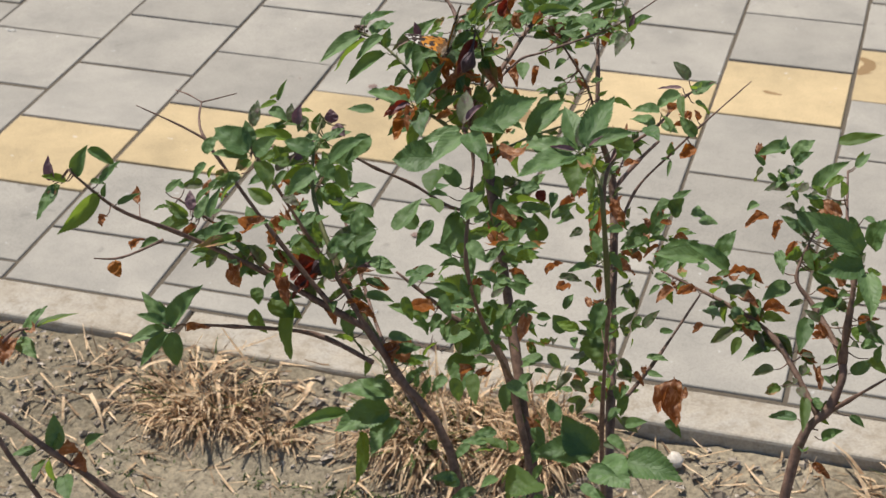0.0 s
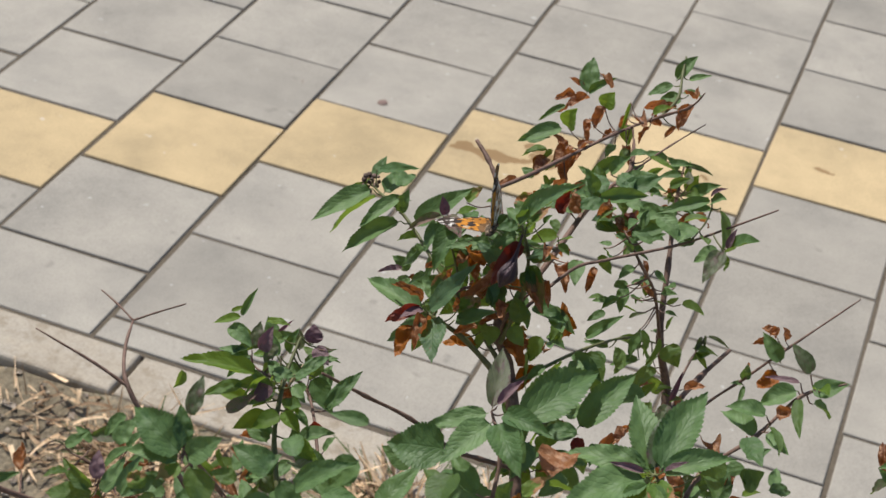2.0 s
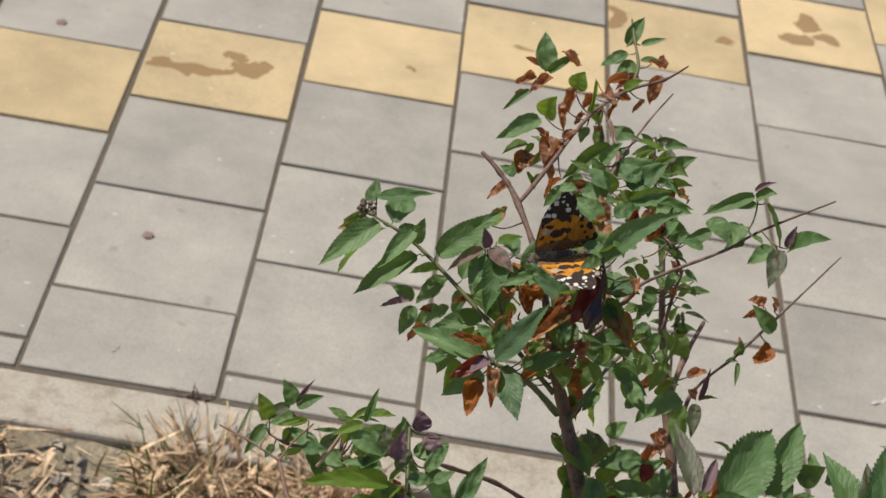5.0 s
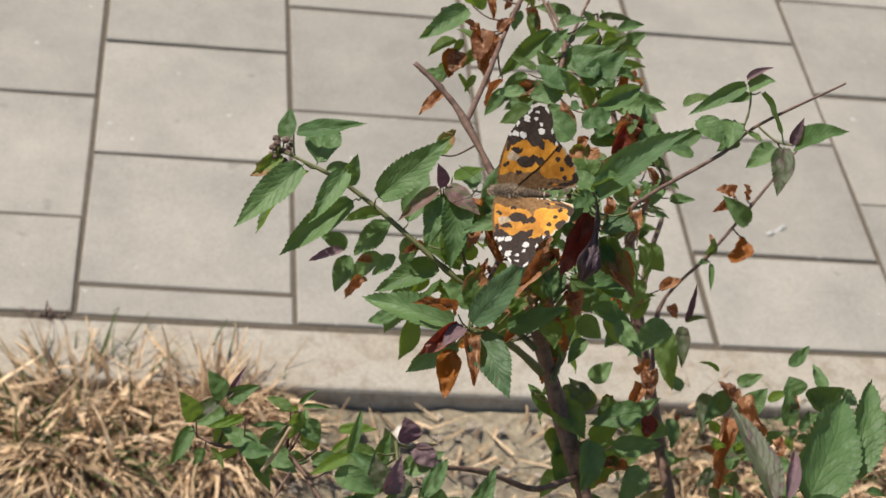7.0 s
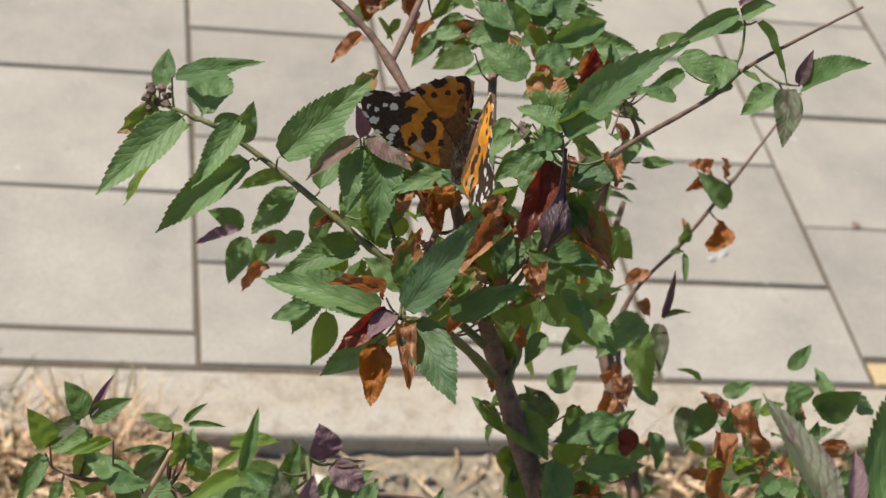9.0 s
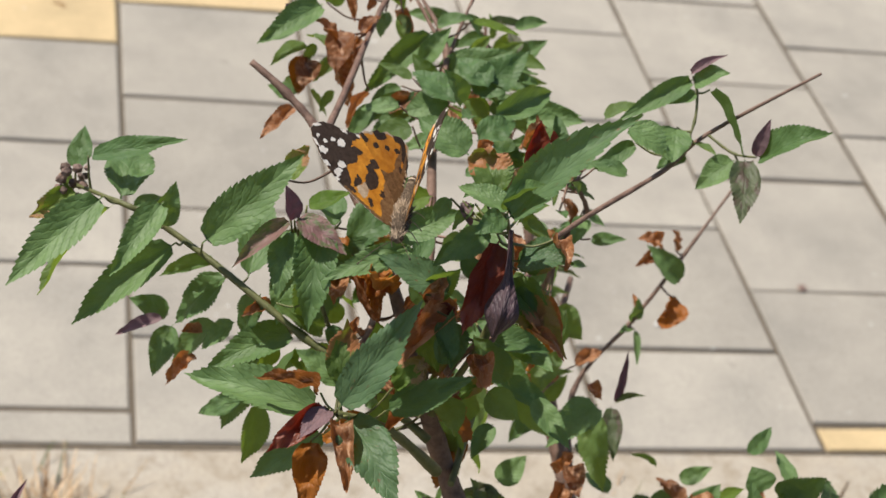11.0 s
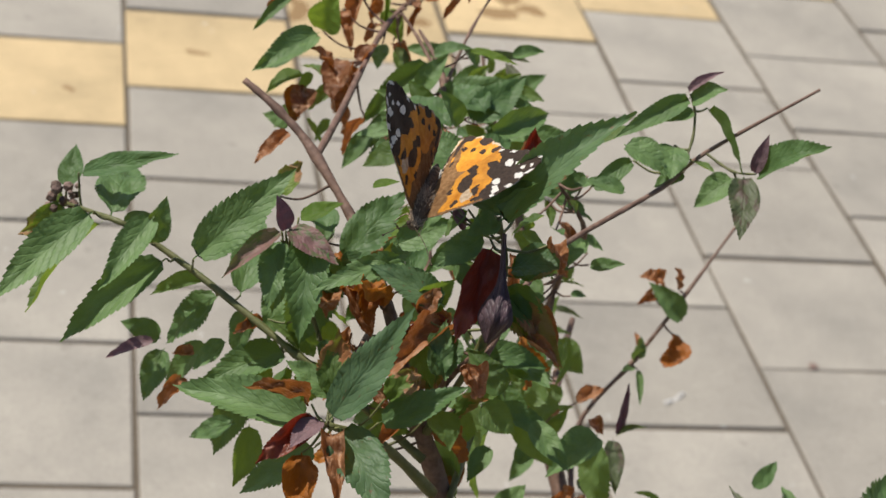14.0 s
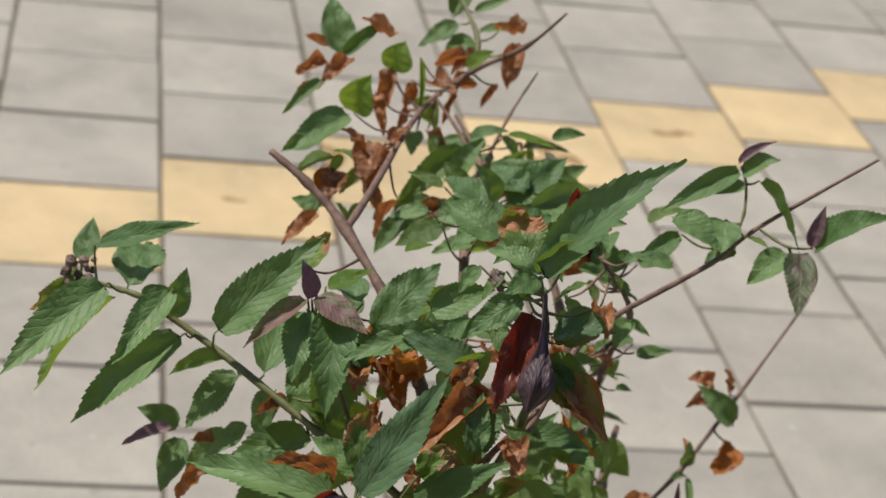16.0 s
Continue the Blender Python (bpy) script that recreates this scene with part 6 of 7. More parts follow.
def edge_shrub():
    s = shrub_empty((0.24, -1.12, -0.055), "small sparse shrub with a few green and curled brown leaves")
    grow(s, "stem", [(0.24, -1.12, -0.06), (0.235, -1.07, 0.30), (0.185, -1.03, 0.545), (0.122, -1.038, 0.610), (0.091, -1.045, 0.639), (0.067, -1.049, 0.661), (0.052, -1.055, 0.675)], [0.005, 0.004, 0.0028, 0.0020, 0.0016, 0.0012, 0.0007], [LEFT_EDGE], 51, extra=4, kinds="gsd", size=(0.010, 0.018))
    grow(s, "side_branch", [(0.10, -1.06, 0.60), (0.055, -1.05, 0.67), (0.062, -1.026, 0.693), (0.072, -1.013, 0.693)], [0.0016, 0.0012, 0.0009, 0.0005], (), 52, extra=3, kinds="gsd", size=(0.010, 0.016))
    return s


# ---- butterfly ----
WING_ORANGE = plain_material("orange_wing_scales", (0.50, 0.180, 0.012), (0.86, 0.40, 0.045), 260, 0.6, 0.25, 0.3, 0.15)
WING_BLACK = plain_material("black_wing_scales", (0.026, 0.017, 0.012), (0.070, 0.046, 0.034), 900, 0.7, 0.2, 0.2, 0.05)
WING_WHITE = plain_material("white_wing_scales", (0.74, 0.71, 0.66), (0.90, 0.88, 0.84), 900, 0.8, 0.2, 0.2, 0.1)
WING_BROWN = plain_material("brown_wing_scales", (0.15, 0.075, 0.030), (0.32, 0.19, 0.09), 900, 0.8, 0.15, 0.3, 0.1)
WING_CREAM = plain_material("cream_wing_scales", (0.42, 0.30, 0.19), (0.74, 0.62, 0.46), 700, 0.8, 0.2, 0.3, 0.1)
BODY_FUR = plain_material("furry_brown_body", (0.045, 0.034, 0.026), (0.20, 0.150, 0.105), 1500, 0.9, 0.15, 0.8)
BODY_HAIR = plain_material("greyish_body_hair", (0.20, 0.150, 0.10), (0.46, 0.36, 0.26), 1500, 0.8, 0.2, 0.2)
BODY_PALE = plain_material("pale_body_bands", (0.30, 0.24, 0.17), (0.48, 0.40, 0.30), 1500, 0.9, 0.15, 0.6)
WING_PALETTE = [WING_ORANGE, WING_BLACK, WING_WHITE, WING_BROWN, WING_CREAM]
FORE_EDGE = ((0, 0.10), (0.18, 0.11), (0.4, 0.07), (0.63, 0.0), (0.84, -0.13), (0.97, -0.27), (1.01, -0.37), (0.99, -0.45), (0.93, -0.51), (0.84, -0.535), (0.74, -0.54), (0.65, -0.58), (0.55, -0.62), (0.3, -0.42), (0, -0.10))
HIND_EDGE = ((0, -0.017), (0.3, -0.185), (0.62, -0.42), (0.645, -0.504), (0.6, -0.571), (0.57, -0.588), (0.52, -0.655), (0.48, -0.664), (0.42, -0.739), (0.37, -0.743), (0.31, -0.806), (0.26, -0.802), (0.17, -0.84), (0.07, -0.798), (0.02, -0.588), (0, -0.252))


def inside(x, y, edge):
    hit = False
    for (x0, y0), (x1, y1) in zip(edge, edge[1:] + edge[:1]):
        if (y0 > y) != (y1 > y) and x < (x1 - x0) * (y - y0) / (y1 - y0) + x0:
            hit = not hit
    return hit


def edge_gap(x, y, edge):
    best = 9.0
    for (x0, y0), (x1, y1) in zip(edge, edge[1:] + edge[:1]):
        dx, dy = x1 - x0, y1 - y0
        t = max(0, min(1, ((x - x0) * dx + (y - y0) * dy) / (dx * dx + dy * dy)))
        best = min(best, math.hypot(x - x0 - t * dx, y - y0 - t * dy))
    return best


def near(x, y, spots):
    return any(((x - a) / r) ** 2 + ((y - b) / s) ** 2 < 1 for a, b, r, s in spots)


def fore_scale(x, y, gap):
    """Which scales cover a place of the forewing's upper side: 0 orange, 1 black, 2 white, 3 brown, 4 cream."""
    wob = noise.noise(Vector((x * 9, y * 9, 2.0))) * 0.035
    fine = noise.noise(Vector((x * 23, y * 23, 6.0))) * 0.02
    a, b = x + wob + fine, y + wob - fine
    if near(x + fine, y + fine, ((0.655, -0.09, 0.036, 0.043), (0.645, -0.185, 0.033, 0.039), (0.85, -0.215, 0.039, 0.043), (0.70, -0.41, 0.037, 0.043), (0.79, -0.395, 0.022, 0.024), (0.85, -0.33, 0.021, 0.022), (0.925, -0.34, 0.014, 0.030))):
        return 2
    if a > 0.555 + 0.18 * max(0, -y - 0.36) + 0.04 * math.sin(y * 24):
        return 2 if gap < 0.03 and math.sin(math.atan2(y + 0.3, x - 0.3) * 21) > 0.62 else 1
    if gap < 0.028 and y > -0.25:
        return 3
    if near(a, b, ((0.38, -0.07, 0.05, 0.085),)):
        return 4
    if near(a, b, ((0.33, -0.43, 0.060, 0.06), (0.37, -0.33, 0.055, 0.05), (0.33, -0.235, 0.065, 0.11), (0.20, -0.16, 0.032, 0.04), (0.27, 0.0, 0.028, 0.05), (0.46, -0.13, 0.035, 0.06), (0.55, -0.41, 0.05, 0.045), (0.50, -0.02, 0.06, 0.03))):
        return 1
    if a < 0.17 + 0.1 * max(0, -y) + fine * 2:
        return 3
    return 0


def hind_scale(x, y, gap):
    wob = noise.noise(Vector((x * 9, y * 9, 5.0))) * 0.04
    turn = math.sin(math.atan2(y + 0.35, x + 0.1) * 17)
    if gap < 0.022 and y < -0.34:
        return 4 if turn < -0.3 else 1
    if gap < 0.075 + wob and y < -0.38 and x > 0.08:
        return 1 if turn > -0.35 else 0
    if near(x, y, ((0.17, -0.665, 0.030, 0.028), (0.275, -0.625, 0.030, 0.028), (0.39, -0.57, 0.032, 0.030), (0.49, -0.485, 0.032, 0.030))):
        return 1
    if near(x + wob, y, ((0.42, -0.36, 0.10, 0.032),)):
        return 1
    if x + wob < 0.15 or math.hypot(x, y) + wob < 0.44:
        return 3
    return 0


def under_scale(x, y, gap, fore):
    q = noise.noise(Vector((x * 8, y * 8, 8.0)))
    vein = math.sin(math.atan2(y - 0.05, x + 0.02) * 19 + q * 2)
    if gap < 0.03:
        return 2 if q > -0.1 else 3
    if fore:
        if near(x, y, ((0.655, -0.14, 0.042, 0.10), (0.85, -0.215, 0.045, 0.05), (0.70, -0.41, 0.043, 0.05), (0.79, -0.39, 0.03, 0.03))):
            return 2
        if x > 0.56:
            return 1 if x < 0.78 else 3
        return 1 if q > 0.2 else 0
    if near(x, y, ((0.17, -0.665, 0.034, 0.032), (0.275, -0.625, 0.034, 0.032), (0.39, -0.57, 0.034, 0.032), (0.49, -0.485, 0.034, 0.032))):
        return 1
    if vein > 0.86:
        return 2
    return 3 if q > 0.14 else (4 if q > -0.16 else 2)


def wing_mesh(name, edge, upper, side, fore, size=0.0282, cells=96):
    """Two thin sheets of scales, upper and under, cut along the wing's outline; side is 1 or -1."""
    verts, faces, mats = [], [], []
    xs = [1.03 * i / cells for i in range(cells + 1)]
    ys = [-1.02 + 1.15 * j / int(cells * 1.15) for j in range(int(cells * 1.15) + 1)]
    for sheet in (0, 1):
        at = {}
        for i in range(len(xs) - 1):
            for j in range(len(ys) - 1):
                cx, cy = (xs[i] + xs[i + 1]) / 2, (ys[j] + ys[j + 1]) / 2
                if not inside(cx, cy, edge):
                    continue
                quad = []
                for a, b in ((i, j), (i + 1, j), (i + 1, j + 1), (i, j + 1)):
                    if (a, b) not in at:
                        x, y = xs[a], ys[b]
                        z = 0.02 * math.sin(x * 3) + 0.010 * math.sin(math.atan2(y - 0.05, x + 0.05) * 17) * x + (0.0 if sheet == 0 else -0.006)
                        at[a, b] = len(verts)
                        verts.append((side * x * size, y * size, z * size))
                    quad.append(at[a, b])
                if (side < 0) != (sheet == 1):
                    quad.reverse()
                faces.append(quad)
                gap = edge_gap(cx, cy, edge)
                mats.append(upper(cx, cy, gap) if sheet == 0 else under_scale(cx, cy, gap, fore))
    me = from_lists(name, verts, faces)
    for m in WING_PALETTE:
        me.materials.append(m)
    me.polygons.foreach_set("material_index", mats)
    return me


def butterfly():
    b = new("butterfly")
    tagged(b, "orange and black butterfly with white wing spots on a shrub", "butterfly")
    bm = bmesh.new()
    rng = random.Random(4)
    tube(bm, [(0, 0.00652, 0), (0, 0.00522, 0.00052), (0, 0.00261, 0.0007), (0, 0.0, 0.00035), (0, -0.00217, 0)], [0.00087, 0.00191, 0.00235, 0.00209, 0.00122], 12, 0.04, rng)
    thorax = part("thorax", bm, BODY_FUR, b, "furry dark brown thorax")
    hairs = ([], [])
    for k in range(560):
        y, a = rng.uniform(-0.0045, 0.0088), rng.uniform(-0.35, math.pi + 0.35)
        r = 0.0020 * max(0.35, 1 - ((y - 0.0022) / 0.0062) ** 2)
        root = Vector((math.cos(a) * r, y, 0.0004 + math.sin(a) * r))
        way = Vector((math.cos(a) * 0.8, -1.0 + rng.uniform(-0.4, 0.4), math.sin(a) * 0.6)) + Vector((rng.uniform(-1, 1), rng.uniform(-1, 1), rng.uniform(-1, 1))) * 0.25
        blade(hairs, root, way.normalized(), rng.uniform(0.0010, 0.0026), 0.00012, 0.2, rng, 2)
    attach("fur", from_lists("fur", *hairs), BODY_HAIR, thorax, "greyish tan hair")
    bm = bmesh.new()
    tube(bm, [(0, -0.0013, 0.00017), (0, -0.00522, 0.00026), (0, -0.00957, 0), (0, -0.01349, -0.00052)], [0.0013, 0.00165, 0.00139, 0.00044], 12, 0.03, rng)
    abdomen = part("abdomen", bm, BODY_FUR, b, "slender banded abdomen")
    for k in range(6):
        y = -0.00304 - k * 0.00165
        r = 0.00165 - abs(k - 1.5) * 0.00015
        bm = bmesh.new()
        tube(bm, [(0, y + 0.00026, 0.00017), (0, y - 0.00026, 0.00017)], [r, r], 12)
        part("band", bm, BODY_PALE, abdomen)
    bm = bmesh.new()
    bmesh.ops.create_icosphere(bm, subdivisions=2, radius=0.00139, matrix=Matrix.Translation((0, 0.00766, 0)))
    head = part("head", bm, BODY_FUR, b)
    for side in (-1, 1):
        bm = bmesh.new()
        bmesh.ops.create_icosphere(bm, subdivisions=2, radius=0.0007, matrix=Matrix.Translation((side * 0.00104, 0.00809, 0.00026)))
        part("eye", bm, WING_BLACK, head)
        bm = bmesh.new()
        tube(bm, [(side * 0.00044, 0.00853, 0.00052), (side * 0.00348, 0.01305, 0.00261), (side * 0.00609, 0.01784, 0.00392), (side * 0.0067, 0.01897, 0.00409)], [0.0001, 0.00009, 0.0001, 0.0003], 5)
        part("antenna", bm, BODY_FUR, head, "thin club-tipped antenna")
        for k in range(3):
            y = 0.00435 - 0.00261 * k
            bm = bmesh.new()
            tube(bm, [(side * 0.00104, y, -0.00087), (side * 0.00261, y + 0.00087 - 0.00087 * k, -0.00139), (side * 0.00348, y + 0.00174 - 0.00174 * k, -0.00452)], [0.00019, 0.00016, 0.0001], 5)
            part("leg", bm, BODY_PALE, b)
    wings = []
    for side, word in ((-1, "left"), (1, "right")):
        fore = attach("forewing", wing_mesh("forewing", FORE_EDGE, fore_scale, side, True), None, b, "orange forewing with black tip and white spots")
        hind = attach("hindwing", wing_mesh("hindwing", HIND_EDGE, hind_scale, side, False), None, b, "orange hindwing with rows of dark dots")
        wings.append((side, fore, 0.0025, 0.0010, 30))
        wings.append((side, hind, 0.0010, 0.0006, 12))
    return b, wings


# ---- build ----
ground_sheet()
litter()
pebbles()
TUFT = "clump of bleached dry grass against the kerb"
dry_tuft(-0.255, -0.135, 0.095, 700, 0.046, 1, 0.07, TUFT)
dry_tuft(-0.16, -0.16, 0.06, 216, 0.037, 2, 0.03, TUFT)
dry_tuft(0.02, -0.12, 0.09, 720, 0.066, 3, 0.15, TUFT + " with some green blades")
dry_tuft(0.13, -0.115, 0.075, 640, 0.064, 4, 0.02, TUFT)
dry_tuft(0.146, -0.096, 0.032, 230, 0.058, 5, 0.0, "small bleached clump of broad dry grass blades against the kerb")
dry_tuft(0.57, -0.12, 0.08, 480, 0.050, 6, 0.06, TUFT)
dry_tuft(0.70, -0.11, 0.09, 460, 0.050, 7, 0.12, TUFT + " with some green blades")
dry_tuft(0.84, -0.13, 0.09, 380, 0.044, 8, 0.08, TUFT)
middle_shrub()
front_shrub()
right_shrub()
edge_shrub()
BUTTERFLY, WINGS = butterfly()
cam.data.dof.use_dof, cam.data.dof.focus_object, cam.data.dof.aperture_fstop = True, BUTTERFLY, 36.0

# ---- kerb and paving ----
PITCH_X, PITCH_Y, GAP = 0.2, 0.1934, 0.0052
kerb = tagged(new("kerb"), "narrow flush concrete kerb edging the paving", "kerb", kind="structure")
KERB_LEN = 1.20
kerb_mesh = slab_mesh("kerb_stone", KERB_LEN - 0.004, 0.074, 0.14, 0.004)
for k in range(-4, 5):
    stone = attach("kerb_stone", kerb_mesh, KERB, kerb)
    stone.location = (0.27 + KERB_LEN * k, -0.0395, 0.001 * ((k * 7) % 3 - 1))

pavement = tagged(new("pavement"), "staggered grey concrete pavers with a diagonal yellow band", "pavement", kind="structure")
bed = attach("joint_sand", slab_mesh("joint_sand", 14.0, 9.0, 0.05, 0.001), JOINT, pavement, "dark sand in the joints")
bed.location = (0, 4.5 - 0.003, -0.0026)
FULL = {m.name: slab_mesh("paver", PITCH_X - GAP, PITCH_Y - GAP, 0.05) for m in (GREY_PAVER, YELLOW_PAVER, *STAINED.values())}
for m in (GREY_PAVER, YELLOW_PAVER, *STAINED.values()):
    FULL[m.name].materials.append(m)
SHIFT = {-4: 0.028, -3: 0.017, -2: 0.040, -1: 0.007, 0: 0.026, 1: 0.002, 2: 0.018, 3: -0.004, 4: -0.02, 5: -0.03}
rng = random.Random(9)
rest = ([], [])
rest_yellow = ([], [])
for i in range(-34, 35):
    start = 0.19 + SHIFT.get(i, 0.0) + (0.5 if i % 2 else 0.0)
    for k in range(-1, 30):
        low, high = (start + k) * PITCH_Y, (start + k + 1) * PITCH_Y
        if high < 0.03:
            continue
        yellow = (2 * k + (1 if i % 2 else 0) - i - 6) % 12 == 0
        cut = max(low, 0.0)
        x = (i + 0.5) * PITCH_X + 0.0035
        mat = YELLOW_PAVER if yellow else GREY_PAVER
        if yellow and i in STAINED and 2 * k + i % 2 - i == 6:
            mat = STAINED[i]
        tilt = (rng.gauss(0, 0.003), rng.gauss(0, 0.003), rng.gauss(0, 0.005))
        lift = rng.gauss(0, 0.0007)
        if -8 <= i <= 9 and high < 2.6:
            if cut > low:
                me = slab_mesh("paver", PITCH_X - GAP, high - cut - GAP, 0.05)
                me.materials.append(mat)
            else:
                me = FULL[mat.name]
            ob = attach("paver", me, None, pavement)
            ob.location = (x + rng.gauss(0, 0.0006), (cut + high) / 2 + rng.gauss(0, 0.0007), lift)
            ob.rotation_euler = tilt
        else:
            v, f = rest_yellow if yellow else rest
            b0 = len(v)
            w, d = (PITCH_X - GAP) / 2, (high - cut - GAP) / 2
            c = (cut + high) / 2
            for z, e in ((-0.03, 0), (-0.002, 0), (0, 0.002)):
                v.extend([(x - w + e, c - d + e, z), (x + w - e, c - d + e, z), (x + w - e, c + d - e, z), (x - w + e, c + d - e, z)])
            for r in (0, 4):
                f.extend([(b0 + r + q, b0 + r + (q + 1) % 4, b0 + r + 4 + (q + 1) % 4, b0 + r + 4 + q) for q in range(4)])
            f.append((b0 + 8, b0 + 9, b0 + 10, b0 + 11))
tagged(attach("far_pavers", from_lists("far_pavers", *rest, smooth=False), GREY_PAVER, pavement), kind="stuff")
tagged(attach("far_yellow_pavers", from_lists("far_yellow_pavers", *rest_yellow, smooth=False), YELLOW_PAVER, pavement), kind="stuff")

def paving_litter():
    """Torn paper strips and dark crumbs on the paving, and a withered weed in the kerb's joint."""
    rng = random.Random(21)
    for x, y, length, wide, turn in ((0.702, 0.173, 0.030, 0.003, 0.6), (-0.108, 0.049, 0.012, 0.002, 1.2), (-0.956, 0.699, 0.016, 0.003, 0.2)):
        bm = bmesh.new()
        rows = []
        for k in range(7):
            u = k / 6 - 0.5
            rows.append([bm.verts.new((u * length, s * wide / 2 + 0.15 * length * (u * u), 0.0022 + 0.0016 * math.sin(k * 1.7) + 0.0006 * s)) for s in (-1, 0, 1)])
        for a, b in zip(rows, rows[1:]):
            for c in (0, 1):
                bm.faces.new((a[c], b[c], b[c + 1], a[c + 1]))
        strip = part("paper_scrap", bm, PAPER)
        strip.matrix_world = Matrix.Translation((x, y, 0)) @ Matrix.Rotation(turn, 4, "Z")
        tagged(strip, "narrow curled white paper scrap on the paving", "litter", "paper scraps on the paving")
    for x, y, r in ((-0.115, 0.246, 0.006), (0.862, 0.232, 0.005), (-0.312, 0.661, 0.007), (-0.43, 0.655, 0.006)):
        bm = bmesh.new()
        bmesh.ops.create_icosphere(bm, subdivisions=2, radius=r)
        for v in bm.verts:
            v.co += v.co.normalized() * noise.noise(v.co * 300 + Vector((x, y, 0)) * 50) * r * 0.6
            v.co.z *= 0.12
        crumb = part("dirt_fleck", bm, BUD)
        crumb.location = (x, y, 0.0006)
        tagged(crumb, "flat dark fleck of dirt stuck on a paver", "dirt fleck", "dirt flecks on the paving")
    blades = ([], [])
    for _ in range(16):
        blade(blades, Vector((-0.017 + rng.uniform(-0.012, 0.012), -0.002, -0.004)), Vector((rng.uniform(-1, 1), rng.uniform(-0.6, 0.6), 0.8)).normalized(), rng.uniform(0.008, 0.02), 0.0011, 0.9, rng)
    tagged(attach("joint_weed", from_lists("joint_weed", *blades), BUD), "small dark withered weed in the kerb joint", "weed")


paving_litter()

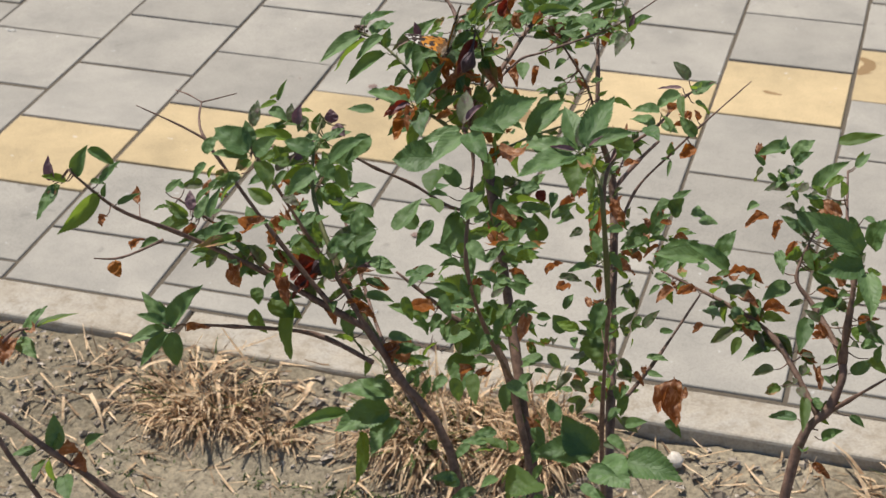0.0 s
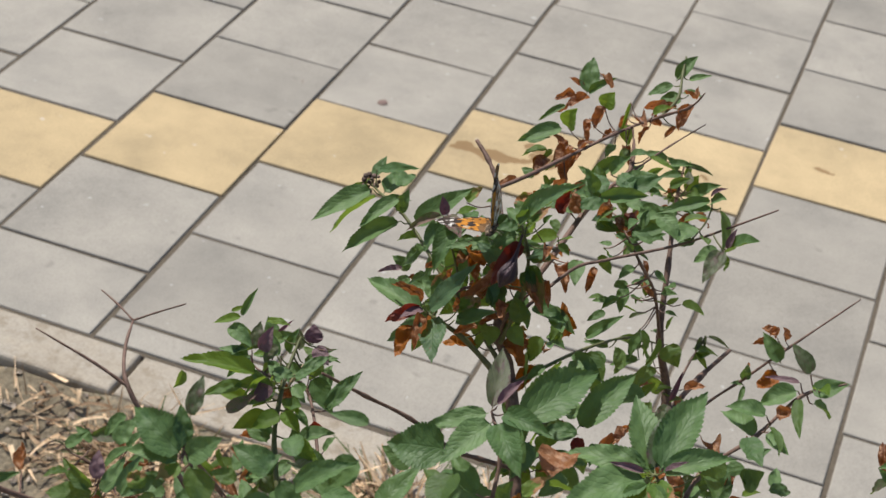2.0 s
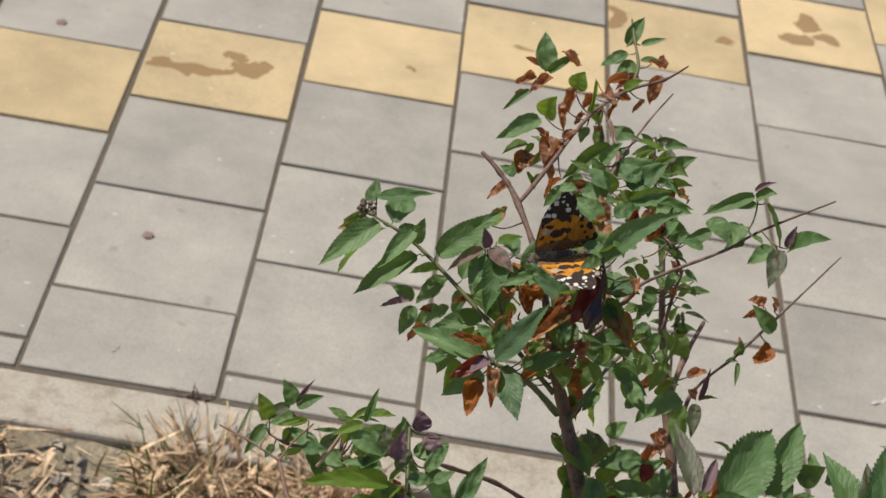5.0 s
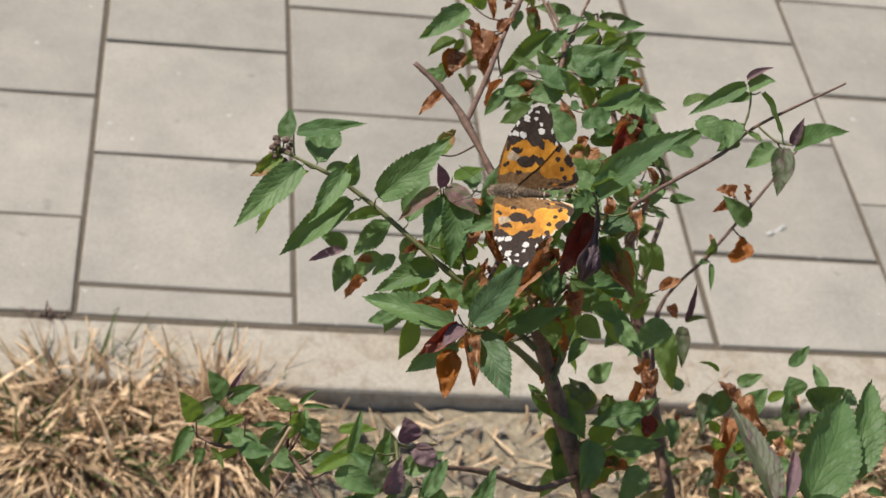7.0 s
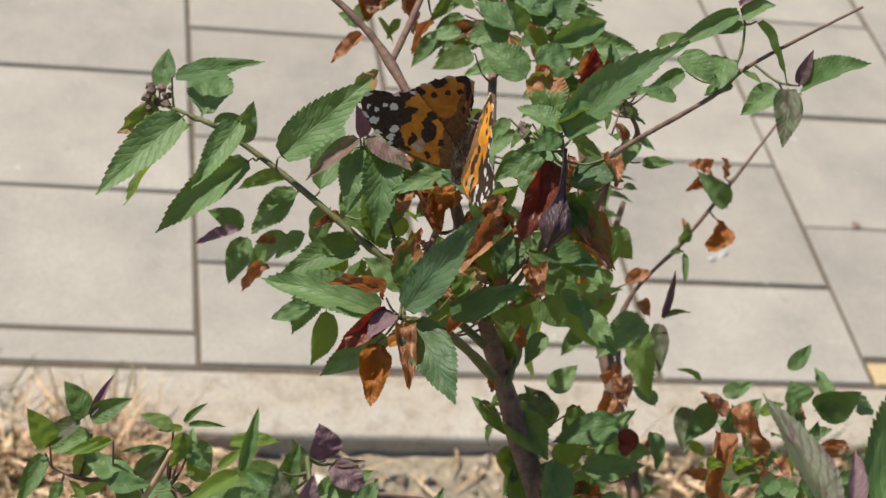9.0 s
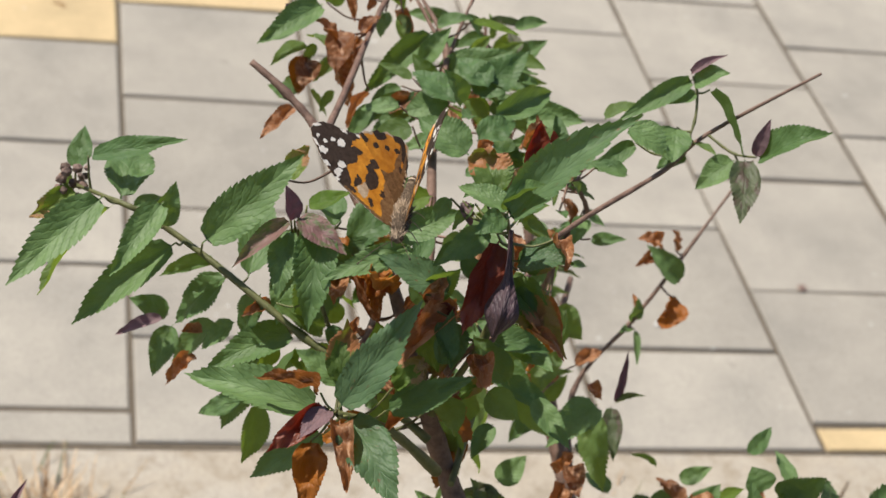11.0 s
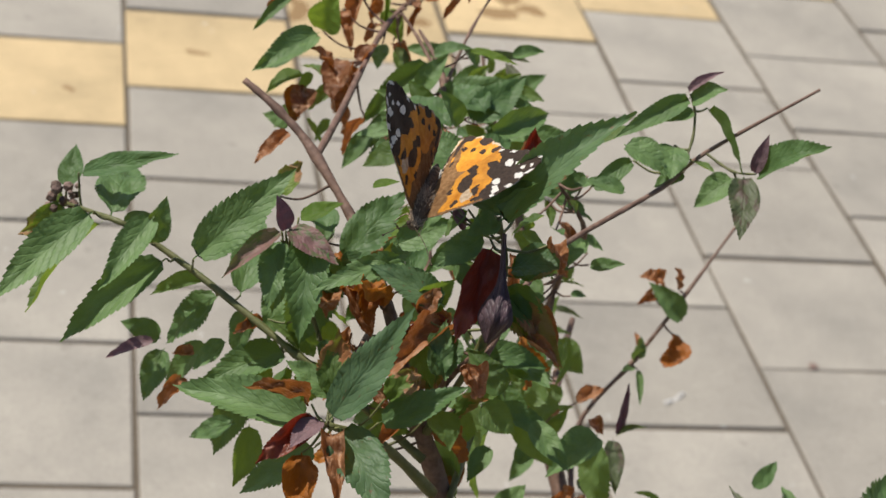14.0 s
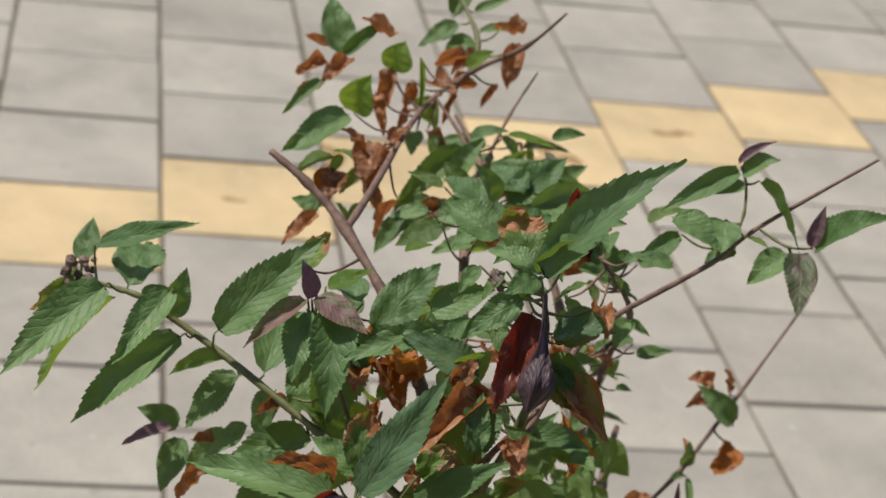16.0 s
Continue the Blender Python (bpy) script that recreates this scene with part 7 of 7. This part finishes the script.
FLIGHT = [
    (0.0, 0.2090, -0.7120, 0.7340, 7, 32, -172, 45, 45),
    (0.5, 0.2120, -0.7080, 0.7420, 10, 37, -169, 45, 45),
    (1.0, 0.2090, -0.7080, 0.7460, 16, 43, -160, 50, 50),
    (1.5, 0.2070, -0.7090, 0.7450, 18, 46, -160, 45, 45),
    (2.0, 0.2120, -0.7080, 0.7450, 27, 50, -153, 46, 46),
    (2.5, 0.2100, -0.7100, 0.7460, 20, 58, -161, 46, 46),
    (2.7, 0.2200, -0.7100, 0.7440, 17, 52, -160, 65, 65),
    (3.0, 0.2250, -0.7090, 0.7460, 61, 74, -105, 84, 84),
    (3.5, 0.2200, -0.7120, 0.7450, 81, 78, -83, 84, 84),
    (3.7, 0.2100, -0.7150, 0.7390, 60, 78, -108, 84, 84),
    (4.2, 0.2075, -0.7125, 0.7430, -27, 36, 147, 70, 70),
    (4.7, 0.2050, -0.7100, 0.7470, -19, -17, 124, 50, 50),
    (5.8, 0.1990, -0.7070, 0.7510, 33, -56, 51, 42, 42),
    (6.0, 0.1987, -0.7089, 0.7487, 10, -37, 41, 64, 35),
    (6.4, 0.2010, -0.7060, 0.7520, 27, -53, 58, 34, 34),
    (6.5, 0.1990, -0.7061, 0.7525, 2, -18, 57, 26, 21),
    (7.0, 0.1980, -0.7084, 0.7501, -17, -34, 80, 22, 16),
    (7.5, 0.1989, -0.7108, 0.7456, -22, -47, 87, 39, 36),
    (8.0, 0.1990, -0.7105, 0.7462, -57, -51, 139, 34, 64),
    (8.2, 0.2040, -0.7130, 0.7440, -31, -38, 126, 46, 46),
    (8.4, 0.2060, -0.7160, 0.7410, -33, -36, 129, 70, 70),
    (8.5, 0.2017, -0.7152, 0.7426, -69, -36, 171, 46, 66),
    (8.6, 0.2040, -0.7120, 0.7440, -39, -22, 139, 46, 46),
    (8.8, 0.2030, -0.7100, 0.7470, -46, 6, 151, 20, 20),
    (9.0, 0.2013, -0.7108, 0.7450, -83, -1, 127, 41, 37),
    (9.5, 0.2044, -0.7108, 0.7452, -59, -1, 169, 44, 70),
    (10.0, 0.2041, -0.7091, 0.7501, -53, 22, 164, 45, 62),
    (10.2, 0.1980, -0.7080, 0.7480, -34, 25, 161, 55, 55),
    (12.3, 0.2080, -0.7070, 0.7530, -4, 2, 157, 57, 57),
    (12.5, 0.2078, -0.7090, 0.7529, -16, -9, 160, 58, 60),
    (12.7, 0.2080, -0.7060, 0.7540, -4, -1, 155, 57, 57),
    (13.0, 0.2102, -0.7112, 0.7541, -26, -22, 159, 67, 55),
    (13.2, 0.2100, -0.7070, 0.7540, -1, -4, 157, 66, 66),
    (13.5, 0.2077, -0.7078, 0.7552, -9, 5, 160, 61, 68),
    (13.8, 0.2050, -0.7040, 0.7560, -11, 4, 160, 60, 60),
    (14.0, 0.2070, -0.7077, 0.7549, -18, -24, 164, 39, 58),
    (14.5, 0.2061, -0.7095, 0.7541, -18, -1, 161, 48, 58),
    (15.0, 0.2059, -0.7092, 0.7543, -27, 8, 164, 43, 61),
    (15.2, 0.2100, -0.7040, 0.7570, -39, 4, 161, 55, 55),
    (15.25, 0.2158, -0.7064, 0.7546, -24, -37, 141, 60, 35),
    (15.3, 0.2215, -0.7088, 0.7523, 34, -61, 79, 72, 1),
    (15.4, 0.2175, -0.7093, 0.7483, 30, -71, 17, 56, 64),
    (15.5, 0.2149, -0.7093, 0.7473, 30, -71, 17, 56, 64),
    (15.6, 0.2133, -0.7081, 0.7488, 30, -71, 17, 56, 64),
    (15.7, 0.2117, -0.7074, 0.7494, 30, -71, 17, 56, 64),
    (15.8, 0.2119, -0.7061, 0.7510, 36, -50, -2, 45, 47),
    (15.9, 0.2094, -0.6970, 0.7658, 43, -31, -23, 35, 61),
    (16.0, 0.2050, -0.6710, 0.8410, 46, -3, -11, 30, 30),
]


def motions():
    """The butterfly turns on its perch and opens and shuts its wings, right and left each by its own angle, then takes off."""
    walk(BUTTERFLY, [(t, pose(x, y, z, rx, ry, rz)) for t, x, y, z, rx, ry, rz, right, left in FLIGHT])
    for side, wing, y, z, swing in WINGS:
        lifts = [(row[0], row[7] if side > 0 else row[8]) for row in FLIGHT]
        walk(wing, [(t, pose(side * 0.0012, y, z, 0, -side * lift, 0) @ pose(0, 0, 0, 0, 0, side * swing * max(0.0, min(1.0, (lift - 58) / 24)))) for t, lift in lifts])


motions()
